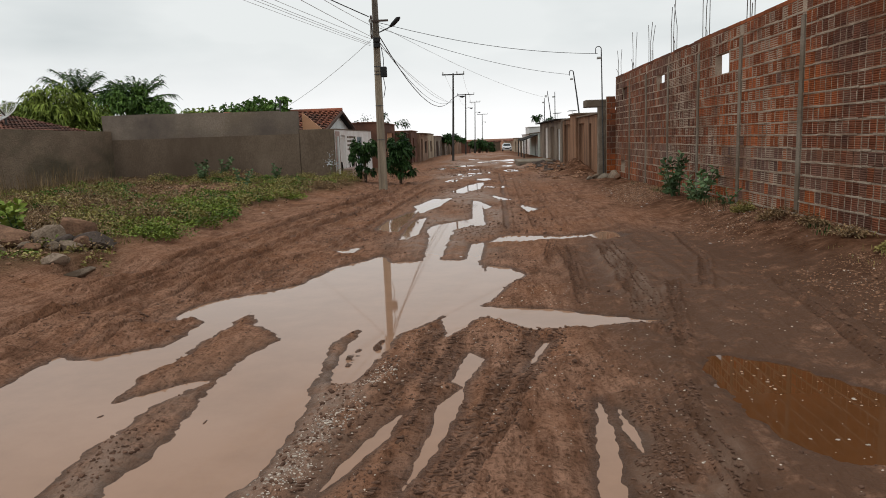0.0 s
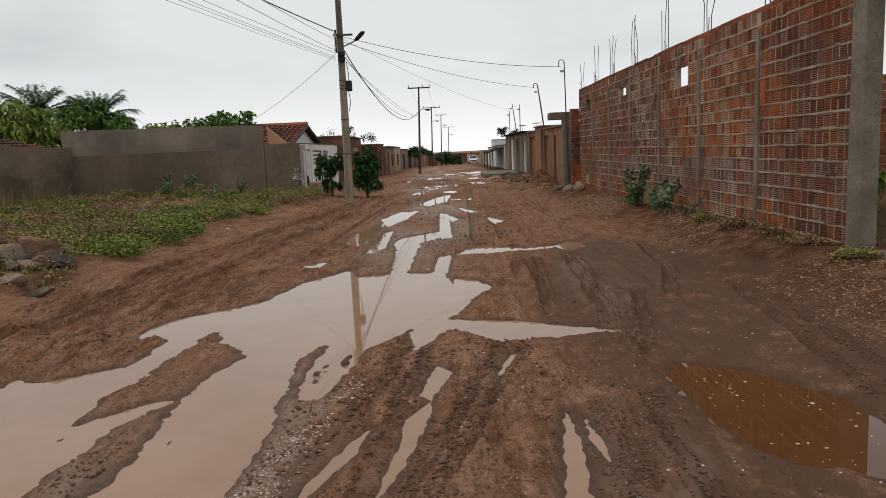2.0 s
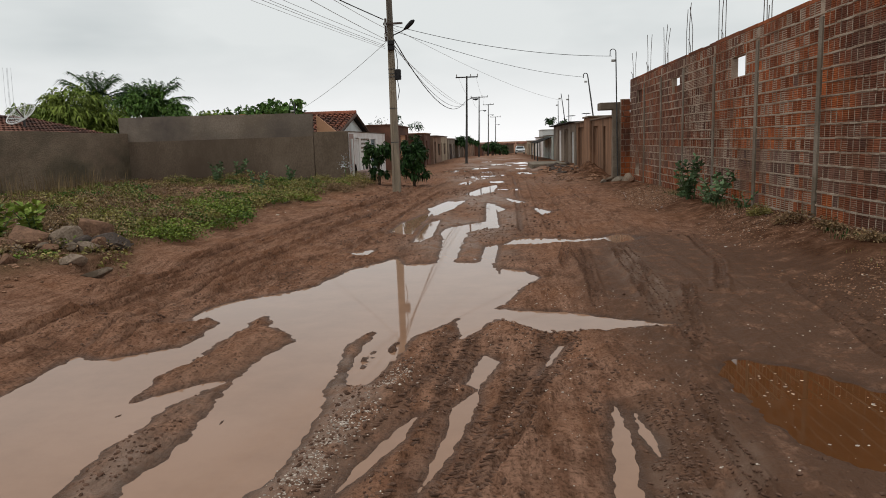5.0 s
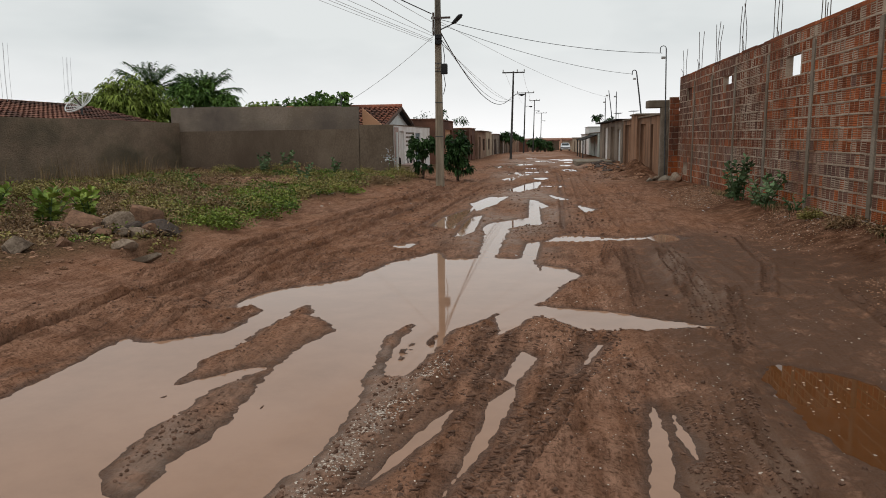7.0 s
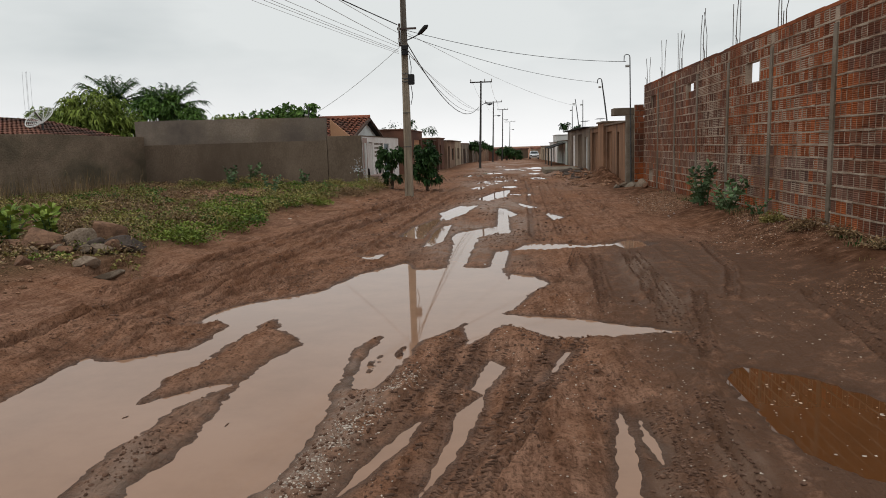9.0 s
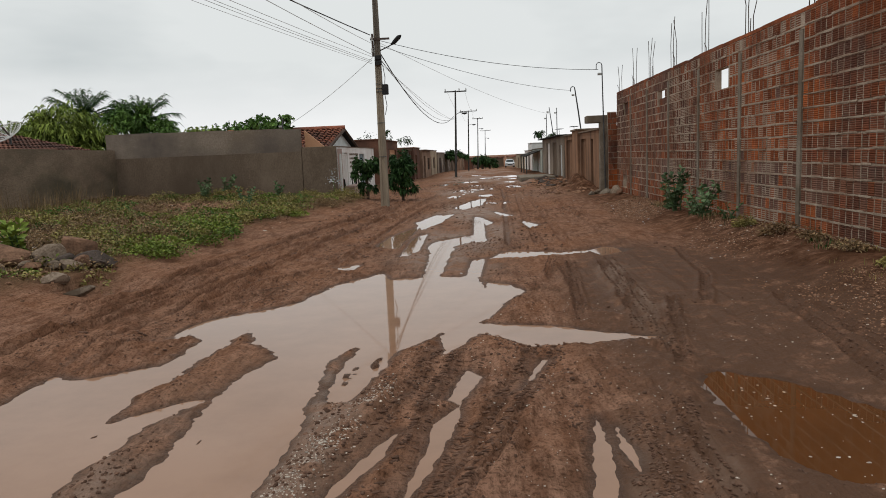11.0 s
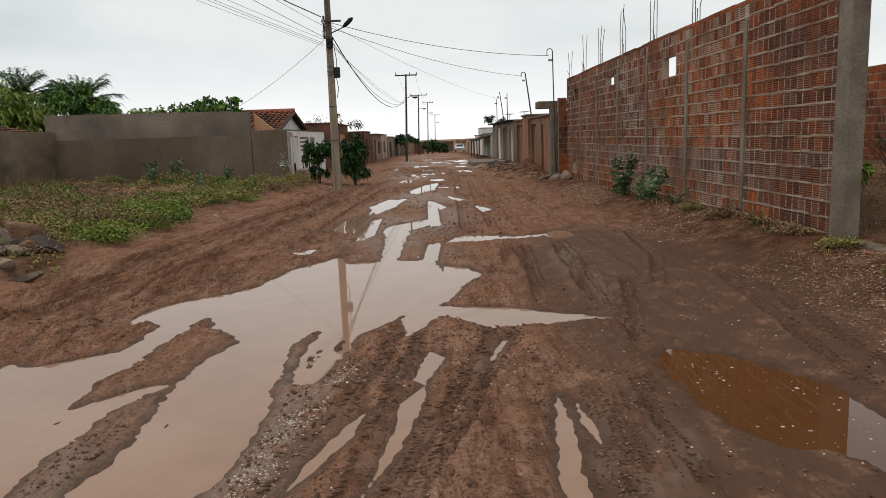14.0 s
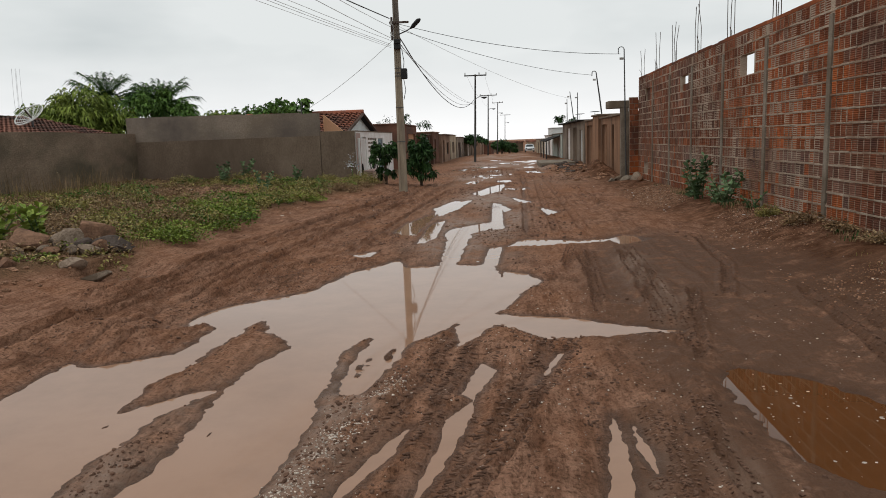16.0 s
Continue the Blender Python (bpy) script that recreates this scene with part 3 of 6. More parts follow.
def ground_height(X, Y):
    """Height of the ground and the share of weeds, gravel, wet mud with rut shade, and slick mud at each place."""
    wob = 0.35 * fbm(X * 0.35, Y * 0.35, 3)
    lift = 0.5 + 0.5 * smooth(Y, 11.5, 6.5)
    z = 0.062 + 0.024 * fbm(X * 0.5, Y * 0.4, 3)
    near = smooth(Y, 60, 20)
    calm = 1 - 0.65 * smooth(X, -3.8, -4.6)
    z = z + near * (0.035 * fbm(X * 3.1, Y * 1.3, 3) + 0.032 * calm * fbm(X * 11, Y * 7, 3) * smooth(X, 1.6, 0.0))
    furrow = fbm(X * 5.0 + 0.6 * np.sin(Y * 0.3), Y * 0.45, 3)
    road = smooth(X, -6.2, -5.2) * smooth(X, 2.6, 1.2)
    z = z + near * 0.055 * calm * furrow * road
    lumps = np.clip(fbm(X * 22, Y * 18, 2) - 0.12, 0, 1)
    z = z + 0.09 * calm * lumps * near * smooth(Y, 26, 7) * (0.35 + smooth(X, 0.0, -0.6))
    z = z * lift
    z = z + 0.07 * smooth(X, -4.0, -4.7) * near
    # darkens the rut floors: damp mud plus shadow put into the colour
    damp_shade = np.zeros(X.shape)
    # tyre ruts with their raised shoulders and tread marks
    for line, w, d in RUTS:
        xs, ys = [p[0] for p in line], [p[1] for p in line]
        sel = (X > min(xs) - 0.6) & (X < max(xs) + 0.6) & (Y > min(ys) - 0.6) & (Y < max(ys) + 0.6)
        if sel.any():
            x, y = X[sel], Y[sel]
            r = line_distance(x + 0.05 * fbm(x * 2, y * 2, 2), y, line) / w
            tread = 0.45 * smooth(y, 8, 6.5) * np.sin(y * 2 * math.pi / 0.09 + 2.0 * np.sin(x * 25))
            z[sel] += 1.7 * d * np.where(y > 10, 0.7, 1.0) * (-np.exp(-r ** 4) * (1 + tread) + 1.25 * np.exp(-(r - 1.6) ** 2 * 3) * (1 + 0.6 * fbm(x * 14, y * 9, 2)))
            damp_shade[sel] = np.maximum(damp_shade[sel], min(0.75, 22 * d) * np.exp(-(r * 1.1) ** 4) * np.where(x > -0.2, 0.35, 1.0) * (0.75 + 0.8 * fbm(x * 3, y * 1.2, 2)))
    z = np.maximum(z, 0.012 + 0.006 * fbm(X * 6, Y * 6, 2))
    # verges
    edge = np.interp(Y, [8, 10, 17, 21, 24, 28], [0.0, 0.3, 0.3, 0.65, 1.1, 1.2])
    left = smooth(X - edge + wob, -5.9, -7.2)
    z = z + left * (0.20 + 0.03 * np.clip(-7 - X, 0, 9)) * smooth(Y, 60, 40) + left * 0.07 * fbm(X * 0.9, Y * 0.9, 4) * near
    right = smooth(X + 0.5 * wob, 2.25, 3.55)
    z = z + right * np.interp(Y, [0, 8, 12, 16, 28, 60], [0.32, 0.31, 0.29, 0.21, 0.08, 0.1])
    z = z + right * near * 0.05 * fbm(X * 2.2, Y * 2.2, 4)
    # the overgrown heap inside the yard
    z = z + 0.55 * smooth(X, 4.2, 6.3) * smooth(Y, 3, 7) * smooth(Y, 27, 24) * (1 + 0.4 * fbm(X * 0.8, Y * 0.8, 3))
    # a small heap of earth against the lot wall
    z = z + 0.34 * np.exp(-((X + 10.3) / 0.75) ** 2 - ((Y - 27.0) / 0.6) ** 2)
    # heaps of sand and rubble by the far gates
    for hx, hy, r, h in ((3.0, 31.5, 0.8, 0.5), (2.5, 36.0, 1.3, 0.2), (1.9, 38.5, 1.3, 0.28), (2.4, 44, 1.8, 0.22)):
        z = z + h * np.exp(-((X - hx) ** 2 + ((Y - hy) * 0.6) ** 2) / (r * r) * 2) * (1 + 0.5 * fbm(X * 3, Y * 3, 3))
    # the ruts' painted shade goes in with the wet zone
    wet = np.clip(damp_shade, 0, 1)
    for poly, dip in [(p, -0.05) for p in POOLS] + [(PIT, -0.09)]:
        xs, ys = [p[0] for p in poly], [p[1] for p in poly]
        sel = (X > min(xs) - 0.5) & (X < max(xs) + 0.5) & (Y > min(ys) - 0.8) & (Y < max(ys) + 0.8)
        if not sel.any():
            continue
        x, y = X[sel], Y[sel]
        sd = outline_distance(x, y, poly)
        rough = min(1.0, max(0.15, -4.0 * float(sd.min())))
        if min(ys) > 9:
            sd = sd - (0.05 if min(ys) < 12.6 else 0.03)
        sd = sd + rough * (0.07 * fbm(x * 4, y * 3, 3) + 0.04 * fbm(x * 17, y * 13, 2))
        z[sel] = np.minimum(z[sel], np.clip(sd * 0.26, dip, 9) + np.where(sd > -0.05, 0.035 * np.clip(fbm(x * 13, y * 11, 3), -0.25, 1) * smooth(sd, -0.05, 0.12), 0))
        z[sel] += np.where(sd < -0.08, 0.2 * np.clip(fbm(x * 3.4 + 5, y * 1.8, 4) - 0.36, 0, 1), 0) * smooth(y, 7.5, 5.5)
        wet[sel] = np.maximum(wet[sel], smooth(sd, 0.10, 0.0))
    grass = smooth(X - edge + wob * 1.6, -6.3, -7.1) * smooth(Y, 70, 40) * smooth(Y, 4.5, 8.0)
    grass = np.maximum(grass, smooth(X, 3.7, 4.6) * smooth(Y, 30, 26))
    gravel = smooth(X + wob, 1.9, 3.0) * smooth(X, 4.4, 3.8)
    gravel = np.maximum(gravel, 0.6 * smooth(X + wob, -6.4, -7.4) * smooth(Y, 9.5, 7.5))
    slick = smooth(np.hypot((X - 1.4) / 1.7, (Y - 7.0) / 6.5), 1.15, 0.7)
    slick = np.maximum(slick, smooth(np.hypot((X - 0.1) / 0.8, (Y - 3.6) / 1.6), 1.1, 0.5))
    # pale silt and painted sheen: round pools, along tracks, far up the street
    silt_sheen = smooth(np.hypot((X + 1.6) / 1.5, (Y - 17.0) / 9.0), 1.15, 0.5) * np.clip(0.75 + 1.3 * fbm(X * 1.1, Y * 0.5, 3), 0, 1)
    silt_sheen = np.maximum(silt_sheen, smooth(np.hypot((X + 2.6) / 0.9, (Y - 4.4) / 2.2), 1.15, 0.6) * np.clip(0.7 + 1.4 * fbm(X * 1.6, Y * 0.9, 3), 0, 1))
    silt_sheen = np.maximum(silt_sheen, 0.6 * smooth(np.hypot((X + 0.05) / 0.42, (Y - 3.9) / 0.9), 1.1, 0.5) * np.clip(0.25 + 2.6 * fbm(X * 7, Y * 1.6, 3), 0, 1))
    silt_sheen = np.maximum(silt_sheen, 0.65 * smooth(np.hypot((X - 0.15 - 0.055 * Y) / 0.32, (Y - 9.0) / 3.0), 1.1, 0.5) * np.clip(0.3 + 2.4 * fbm(X * 6, Y * 1.5, 3), 0, 1))
    silt_sheen = np.maximum(silt_sheen, 0.9 * smooth(Y, 22, 34) * smooth(Y, 120, 80) * smooth(np.abs(X + 0.8), 4.0, 2.0) * np.clip(0.5 + 1.8 * fbm(X * 0.8, Y * 0.22, 3), 0, 1))
    return z + fall(Y), grass, gravel, wet, slick, silt_sheen


def stretch_to(start, stop, step, grow):
    out = [start]
    while out[-1] < stop:
        out.append(out[-1] + step)
        step *= grow
    return out[1:]


gx = np.concatenate([-np.array(stretch_to(17, 900, 0.8, 1.25))[::-1], np.arange(-17, -6.8, 0.16), np.arange(-6.8, -5.6, 0.05), np.arange(-5.6, -3.2, 0.026), np.arange(-3.2, 1.6, 0.02), np.arange(1.6, 2.4, 0.03), np.arange(2.4, 4.2, 0.045), np.arange(4.2, 9.0, 0.2), np.array(stretch_to(8.9, 900, 0.6, 1.25))])
gy = np.concatenate([-np.array(stretch_to(0, 300, 1.0, 1.4))[::-1], np.arange(0, 2.6, 0.1), np.arange(2.6, 6.6, 0.02), np.array(stretch_to(6.6, 34, 0.026, 1.0145)), np.array(stretch_to(34.4, 1500, 0.45, 1.035))])
GX, GY = np.meshgrid(gx, gy)
GZ, Z_GRASS, Z_GRAVEL, Z_WET, Z_SLICK, Z_SILT_SHEEN = ground_height(GX.ravel(), GY.ravel())
nx, ny = len(gx), len(gy)
me = bpy.data.meshes.new("ground")
me.vertices.add(nx * ny)
me.vertices.foreach_set("co", np.stack([GX.ravel(), GY.ravel(), GZ], 1).astype(np.float32).ravel())
i0 = (np.arange(ny - 1)[:, None] * nx + np.arange(nx - 1)[None, :]).ravel()
quads = np.stack([i0, i0 + 1, i0 + nx + 1, i0 + nx], 1).astype(np.int32)
me.loops.add(quads.size)
me.loops.foreach_set("vertex_index", quads.ravel())
me.polygons.add(len(quads))
me.polygons.foreach_set("loop_start", np.arange(0, quads.size, 4, dtype=np.int32))
me.polygons.foreach_set("use_smooth", np.ones(len(quads), bool))
me.update()
for key, val in (("grass", Z_GRASS), ("gravel", Z_GRAVEL), ("wet", Z_WET), ("slick", Z_SLICK), ("silt_sheen", Z_SILT_SHEEN)):
    me.attributes.new(key, "FLOAT", "POINT").data.foreach_set("value", val.astype(np.float32))
me.materials.append(M_GROUND)
ground = tagged(new("ground", me), "rutted red-brown mud street with weedy verges", "ground", kind="structure")


def gz(x, y):
    """Height of the ground at one place."""
    return float(ground_height(np.array([float(x)]), np.array([float(y)]))[0][0])


bm = bmesh.new()
bmesh.ops.create_grid(bm, x_segments=1, y_segments=1, size=0.5, matrix=Matrix.Translation((-2.6, 20.0, 0)) @ Matrix.Diagonal((7.6, 36.0, 1, 1)))
water = tagged(part("water", bm, M_WATER), "milky brown rainwater standing in the street's ruts", "puddle", kind="structure")
bm = bmesh.new()
bmesh.ops.create_circle(bm, cap_ends=True, segments=40, radius=1.0, matrix=Matrix.Translation((0.9, 4.5, 0.006)) @ Matrix.Diagonal((0.85, 1.5, 1, 1)))
pit_water = tagged(part("water", bm, M_WATER_PIT), "orange-brown water standing in a pothole", "puddle", kind="structure")

rp = random.Random(8)
for k in range(18):
    x, y = rp.uniform(-3.2, 1.2), 26.0 + 34.0 * (k + rp.random()) / 18
    rx, ry = rp.uniform(0.25, 0.8), rp.uniform(0.5, 1.6)
    bm = bmesh.new()
    ring = [bm.verts.new((x + rx * q * math.cos(a * math.pi / 9), y + ry * q * math.sin(a * math.pi / 9), gz(x, y) + 0.004)) for a, q in [(a, rp.uniform(0.6, 1.1)) for a in range(18)]]
    bm.faces.new(ring)
    tagged(part("water", bm, M_WATER), "small shallow puddle further along the street", "puddle", kind="structure")

# ---------------------------------------------------------------- the long unrendered block wall
WALL_X, COURSE, WALL_Z0, COURSES = 3.75, 0.2, -0.05, 18
WALL_TOP = WALL_Z0 + COURSE * COURSES
WALL_END = 26.3
COLS = [8.62, 11.5, 14.06, 16.62, 19.18, 21.6, 23.9]
HOLES = [(14.72, 15.5, 2.75, 3.15), (19.57, 20.36, 2.75, 3.15), (24.3, 25.15, 2.75, 3.15), (24.7, 25.3, 0.35, 0.75)]
core = part("wall_east", wall_with_holes(8.75, WALL_END, WALL_Z0, WALL_TOP - 0.01, WALL_X + 0.006, WALL_X + 0.13, HOLES), M_MORTAR)
tagged(core, "unrendered wall of grooved red clay blocks with grey mortar", "wall", kind="structure")


def block_mesh(name, w, h, d, grooves, seed):
    """A hollow clay block: its face has running grooves."""
    rnd = random.Random(seed)
    prof = []
    n = grooves
    for k in range(n):
        z0, z1 = h * k / n, h * (k + 1) / n
        gap = (z1 - z0) * 0.30
        prof += [(0.008, z0), (0.0 + rnd.uniform(0, 0.0015), z0 + gap), (rnd.uniform(0, 0.0015), z1 - gap)]
    prof.append((0.008, h))
    verts, faces = [], []
    for x, z in prof:
        verts += [(x, 0.0, z), (x, w, z)]
    for i in range(len(prof) - 1):
        faces.append((2 * i, 2 * i + 2, 2 * i + 3, 2 * i + 1))
    k = len(verts)
    verts += [(d, 0, 0), (d, w, 0), (d, 0, h), (d, w, h)]
    last = 2 * (len(prof) - 1)
    faces += [(0, 1, k + 1, k), (last, k + 2, k + 3, last + 1), (0, k, k + 2, last), (1, last + 1, k + 3, k + 1)]
    me = bpy.data.meshes.new(name)
    me.from_pydata(verts, [], faces)
    return me


NEAR_BLOCKS = []
for s in range(4):
    for m in (M_BRICK, M_BRICK_GREY):
        me = block_mesh("brick", 0.151, 0.174, 0.03, 6, s)
        me.materials.append(m)
        NEAR_BLOCKS.append(me)
rnd = random.Random(11)
far_v, far_f = {M_BRICK_FAR.name: [], M_BRICK_GREY_FAR.name: []}, {M_BRICK_FAR.name: [], M_BRICK_GREY_FAR.name: []}
brick_spots = []
edges_y = COLS + [WALL_END + 0.07]
for a, b in zip(edges_y, edges_y[1:]):
    y_start, y_end = a + 0.075, b - 0.075
    n = round((y_end - y_start) / 0.168)
    step = (y_end - y_start) / n
    for c in range(COURSES):
        z = WALL_Z0 + c * COURSE
        for k in range(n):
            y = y_start + k * step
            if any(y + step > h[0] + 0.03 and y < h[1] - 0.03 and z + 0.1 > h[2] and z + 0.1 < h[3] for h in HOLES):
                continue
            brick_spots.append((y, z, step, c))


def is_grey(y, c):
    """Some courses near the bottom were laid with dark, overfired blocks."""
    chance = {3: 0.45, 4: 0.75, 5: 0.9, 6: 0.85}.get(c, 0.05)
    if c == 6 and y < 11.5:
        chance = 0.9
    return rnd.random() < chance


for y, z, step, c in brick_spots:
    if y < 11.4:
        continue
    key = (M_BRICK_GREY_FAR if is_grey(y, c) else M_BRICK_FAR).name
    v, f = far_v[key], far_f[key]
    w, h = step - rnd.uniform(0.012, 0.022), 0.2 - rnd.uniform(0.020, 0.032)
    x = WALL_X + rnd.uniform(-0.004, 0.006)
    yy, zz = y + rnd.uniform(0.002, 0.008), z + 0.008
    n_g = 5 if y < 19 else 1
    rows = []
    for q in range(n_g):
        za, zb = zz + h * q / n_g, zz + h * (q + 1) / n_g
        gap = h / n_g * 0.28 if n_g > 1 else 0.0
        rows += [(x + (0.007 if n_g > 1 else 0), za), (x, za + gap), (x, zb - gap)] if n_g > 1 else [(x, za)]
    rows.append((x + (0.007 if n_g > 1 else 0), zz + h))
    k0 = len(v)
    for rx, rz in rows:
        v += [(rx, yy, rz), (rx, yy + w, rz)]
    for q in range(len(rows) - 1):
        f.append((k0 + 2 * q, k0 + 2 * q + 2, k0 + 2 * q + 3, k0 + 2 * q + 1))
    k1, last = len(v), k0 + 2 * (len(rows) - 1)
    xb = WALL_X + 0.025
    v += [(xb, yy, zz), (xb, yy + w, zz), (xb, yy, zz + h), (xb, yy + w, zz + h)]
    f += [(k0, k0 + 1, k1 + 1, k1), (last, k1 + 2, k1 + 3, last + 1), (k0, k1, k1 + 2, last), (k0 + 1, last + 1, k1 + 3, k1 + 1)]
for m in (M_BRICK_FAR, M_BRICK_GREY_FAR):
    tagged(soup("brickwork", far_v[m.name], far_f[m.name], m, core), "courses of clay blocks further along", kind="stuff")

# mortar squeezed out of the joints
jv, jf = [], []


def bead(x, y0, y1, z0, z1):
    k = len(jv)
    jv.extend([(x, y0, z0), (x, y1, z0), (x, y1, z1), (x, y0, z1), (WALL_X + 0.02, y0, z0), (WALL_X + 0.02, y1, z0), (WALL_X + 0.02, y1, z1), (WALL_X + 0.02, y0, z1)])
    jf.extend([(k, k + 3, k + 2, k + 1), (k, k + 1, k + 5, k + 4), (k + 3, k + 7, k + 6, k + 2), (k, k + 4, k + 7, k + 3), (k + 1, k + 2, k + 6, k + 5)])


for c in range(1, COURSES):
    y = 8.72
    while y < WALL_END - 0.05:
        w = rnd.uniform(0.09, 0.4)
        if rnd.random() < 0.86 and not any(h[0] - 0.05 < y + w and y < h[1] + 0.05 and h[2] - 0.05 < WALL_Z0 + c * COURSE < h[3] + 0.05 for h in HOLES):
            t = rnd.uniform(0.008, 0.017)
            zc = WALL_Z0 + c * COURSE + rnd.uniform(-0.004, 0.006)
            bead(WALL_X - rnd.uniform(0.004, 0.010), y, min(y + w, WALL_END - 0.02), zc - t, zc + t)
        y += w
for y, z, step, c in brick_spots:
    if rnd.random() < 0.7:
        t = rnd.uniform(0.004, 0.009)
        bead(WALL_X - rnd.uniform(0.002, 0.008), y - t, y + t, z + rnd.uniform(0.0, 0.05), z + rnd.uniform(0.14, 0.2))
tagged(soup("mortar", jv, jf, M_MORTAR, core), "rough grey mortar squeezed out of the joints", kind="stuff")

# blocks set back in the second opening's lower half and all over the third
bm = bmesh.new()
for y0, y1, z1 in ((19.57, 20.36, 2.97), (24.3, 25.15, 3.15)):
    for z in (2.752, 2.952):
        if z + 0.1 < z1:
            for k in range(6):
                w = (y1 - y0) / 6
                box(bm, WALL_X + 0.075, WALL_X + 0.125, y0 + k * w + 0.006, y0 + (k + 1) * w - 0.006, z, min(z + 0.19, z1 - 0.003))
tagged(part("infill", bm, M_BRICK_FAR, core), "clay blocks set back in the openings", kind="stuff")

# the yard's face of the wall
back = bmesh.new()
for c in range(COURSES):
    box(back, WALL_X + 0.128, WALL_X + 0.14, 8.78, 14.7, WALL_Z0 + c * 0.2 + 0.01, WALL_Z0 + c * 0.2 + 0.19)
tagged(part("brickwork", back, M_BRICK_FAR, core), "block courses on the yard side", kind="stuff")


cap = bmesh.new()
y = 8.75
while y < WALL_END:
    w = min(rnd.uniform(0.3, 1.1), WALL_END - y)
    box(cap, WALL_X + rnd.uniform(-0.004, 0.006), WALL_X + 0.13, y, y + w - 0.004, WALL_TOP - 0.006, WALL_TOP + rnd.uniform(0.045, 0.075))
    y += w
tagged(part("cap_course", cap, M_BRICK_FAR, core), "ragged flat cap course", kind="stuff")


def wall_column(y):
    bm = bmesh.new()
    rr = random.Random(int(y * 10))
    zs = [WALL_Z0, 0.6, 1.2, 1.8, 2.4, 3.0, WALL_TOP - 0.25]
    for a, b in zip(zs, zs[1:]):
        o = rr.uniform(-0.008, 0.008)
        box(bm, WALL_X - 0.022 + o * 0.5, WALL_X + 0.14, y - 0.062 + o, y + 0.062 + o, a, b, bevel=0.004)
    box(bm, WALL_X + 0.03, WALL_X + 0.13, y - 0.05, y + 0.05, WALL_TOP - 0.25, WALL_TOP - 0.02)
    return bm


for i, y in enumerate(COLS[1:]):
    part("column", wall_column(y), M_CONCRETE, core, "narrow cast concrete stiffening column")


def rebar(y, heights):
    t = thing("starter_bars", "rusty steel starter bars standing out of the wall head", "rebar", "bars on the wall", (WALL_X + 0.07, y, WALL_TOP - 0.25))
    r = random.Random(int(y * 7))
    for k, h in enumerate(heights):
        dx, dy = (-0.03, 0.05)[k % 2], (-0.30, -0.12)[k // 2 % 2]
        bm = bmesh.new()
        tube(bm, [(dx, dy, 0), (dx + r.uniform(-0.02, 0.02), dy + r.uniform(-0.03, 0.03), 0.3 + h * 0.5), (dx + r.uniform(-0.06, 0.06), dy + r.uniform(-0.09, 0.09), 0.25 + h)], 0.0085, 5)
        part("bar", bm, M_STEEL, t)


for y, hs in zip(COLS[1:], [(1.0, 0.9, 1.05, 0.5), (0.9, 0.6, 1.05, 0.35), (1.25, 1.2, 0.95, 0.3), (1.3, 1.2, 1.15, 0.45), (1.15, 1.05, 1.1, 0.4), (1.2, 1.2, 0.4, 0.3)]):
    rebar(y, hs)
rebar(26.2, (0.9, 0.95, 0.3))

# gate column at the wall's end, its lintel and sill
bm = boxes((3.60, 3.81, 8.42, 8.70, -0.1, 3.28), bevel=0.012)
gate_post = tagged(part("gate_column", bm, M_CONCRETE), "thick cast concrete gate column at the wall's end", "column", kind="structure")
bm = boxes((3.60, 3.95, 4.3, 8.75, 3.284, 3.55), bevel=0.01)
tagged(part("gate_lintel", bm, M_CONCRETE), "concrete lintel over the open yard gate", "lintel", kind="structure")
bm = boxes((3.56, 3.92, 4.2, 4.5, -0.1, 3.28), bevel=0.012)
tagged(part("gate_column", bm, M_CONCRETE), "cast concrete gate column", "column", kind="structure")
bm = bmesh.new()
for k in range(6):
    y0 = 8.35 - k * 0.64
    box(bm, 3.5 + 0.02 * (k % 2), 3.72, y0 - 0.635, y0, 0.15, 0.385 - 0.008 * k, bevel=0.02)
tagged(part("gate_sill", bm, M_RENDER), "worn concrete gate sill half sunk in soil", "sill", kind="structure")

# the yard's far wall
YX, YTOP = 9.8, 3.08
yard = tagged(part("wall_yard", boxes((YX + 0.008, YX + 0.14, 2.0, 36, 0.0, YTOP - 0.01)), M_MORTAR), "red block wall at the back of the yard", "wall", kind="structure")
vy, fy = [], []
for c in range(15):
    y = 7.0 + (0.06 if c % 2 else 0)
    while y < 30:
        w = 0.150 - rnd.uniform(0, 0.012)
        x, z = YX + rnd.uniform(-0.004, 0.004), YTOP - 0.2 * (c + 1) + 0.008
        k = len(vy)
        vy += [(x, y, z), (x, y + w, z), (x, y + w, z + 0.170), (x, y, z + 0.170), (YX + 0.03, y, z), (YX + 0.03, y + w, z), (YX + 0.03, y + w, z + 0.170), (YX + 0.03, y, z + 0.170)]
        fy += [(k, k + 3, k + 2, k + 1), (k, k + 1, k + 5, k + 4), (k + 3, k + 7, k + 6, k + 2), (k, k + 4, k + 7, k + 3), (k + 1, k + 2, k + 6, k + 5)]
        y += 0.168
tagged(soup("brickwork", vy, fy, M_BRICK_FAR, yard), "block courses of the yard wall", kind="stuff")
for y in (16.8, 12.4, 21.2, 25.6):
    part("column", boxes((YX - 0.05, YX + 0.14, y - 0.09, y + 0.09, 0, YTOP - 0.06), bevel=0.006), M_CONCRETE, yard, "concrete stiffening column")
t = thing("starter_bars", "rusty steel starter bars standing out of the yard wall", "rebar", "bars on the wall", (YX + 0.07, 16.8, YTOP - 0.1))
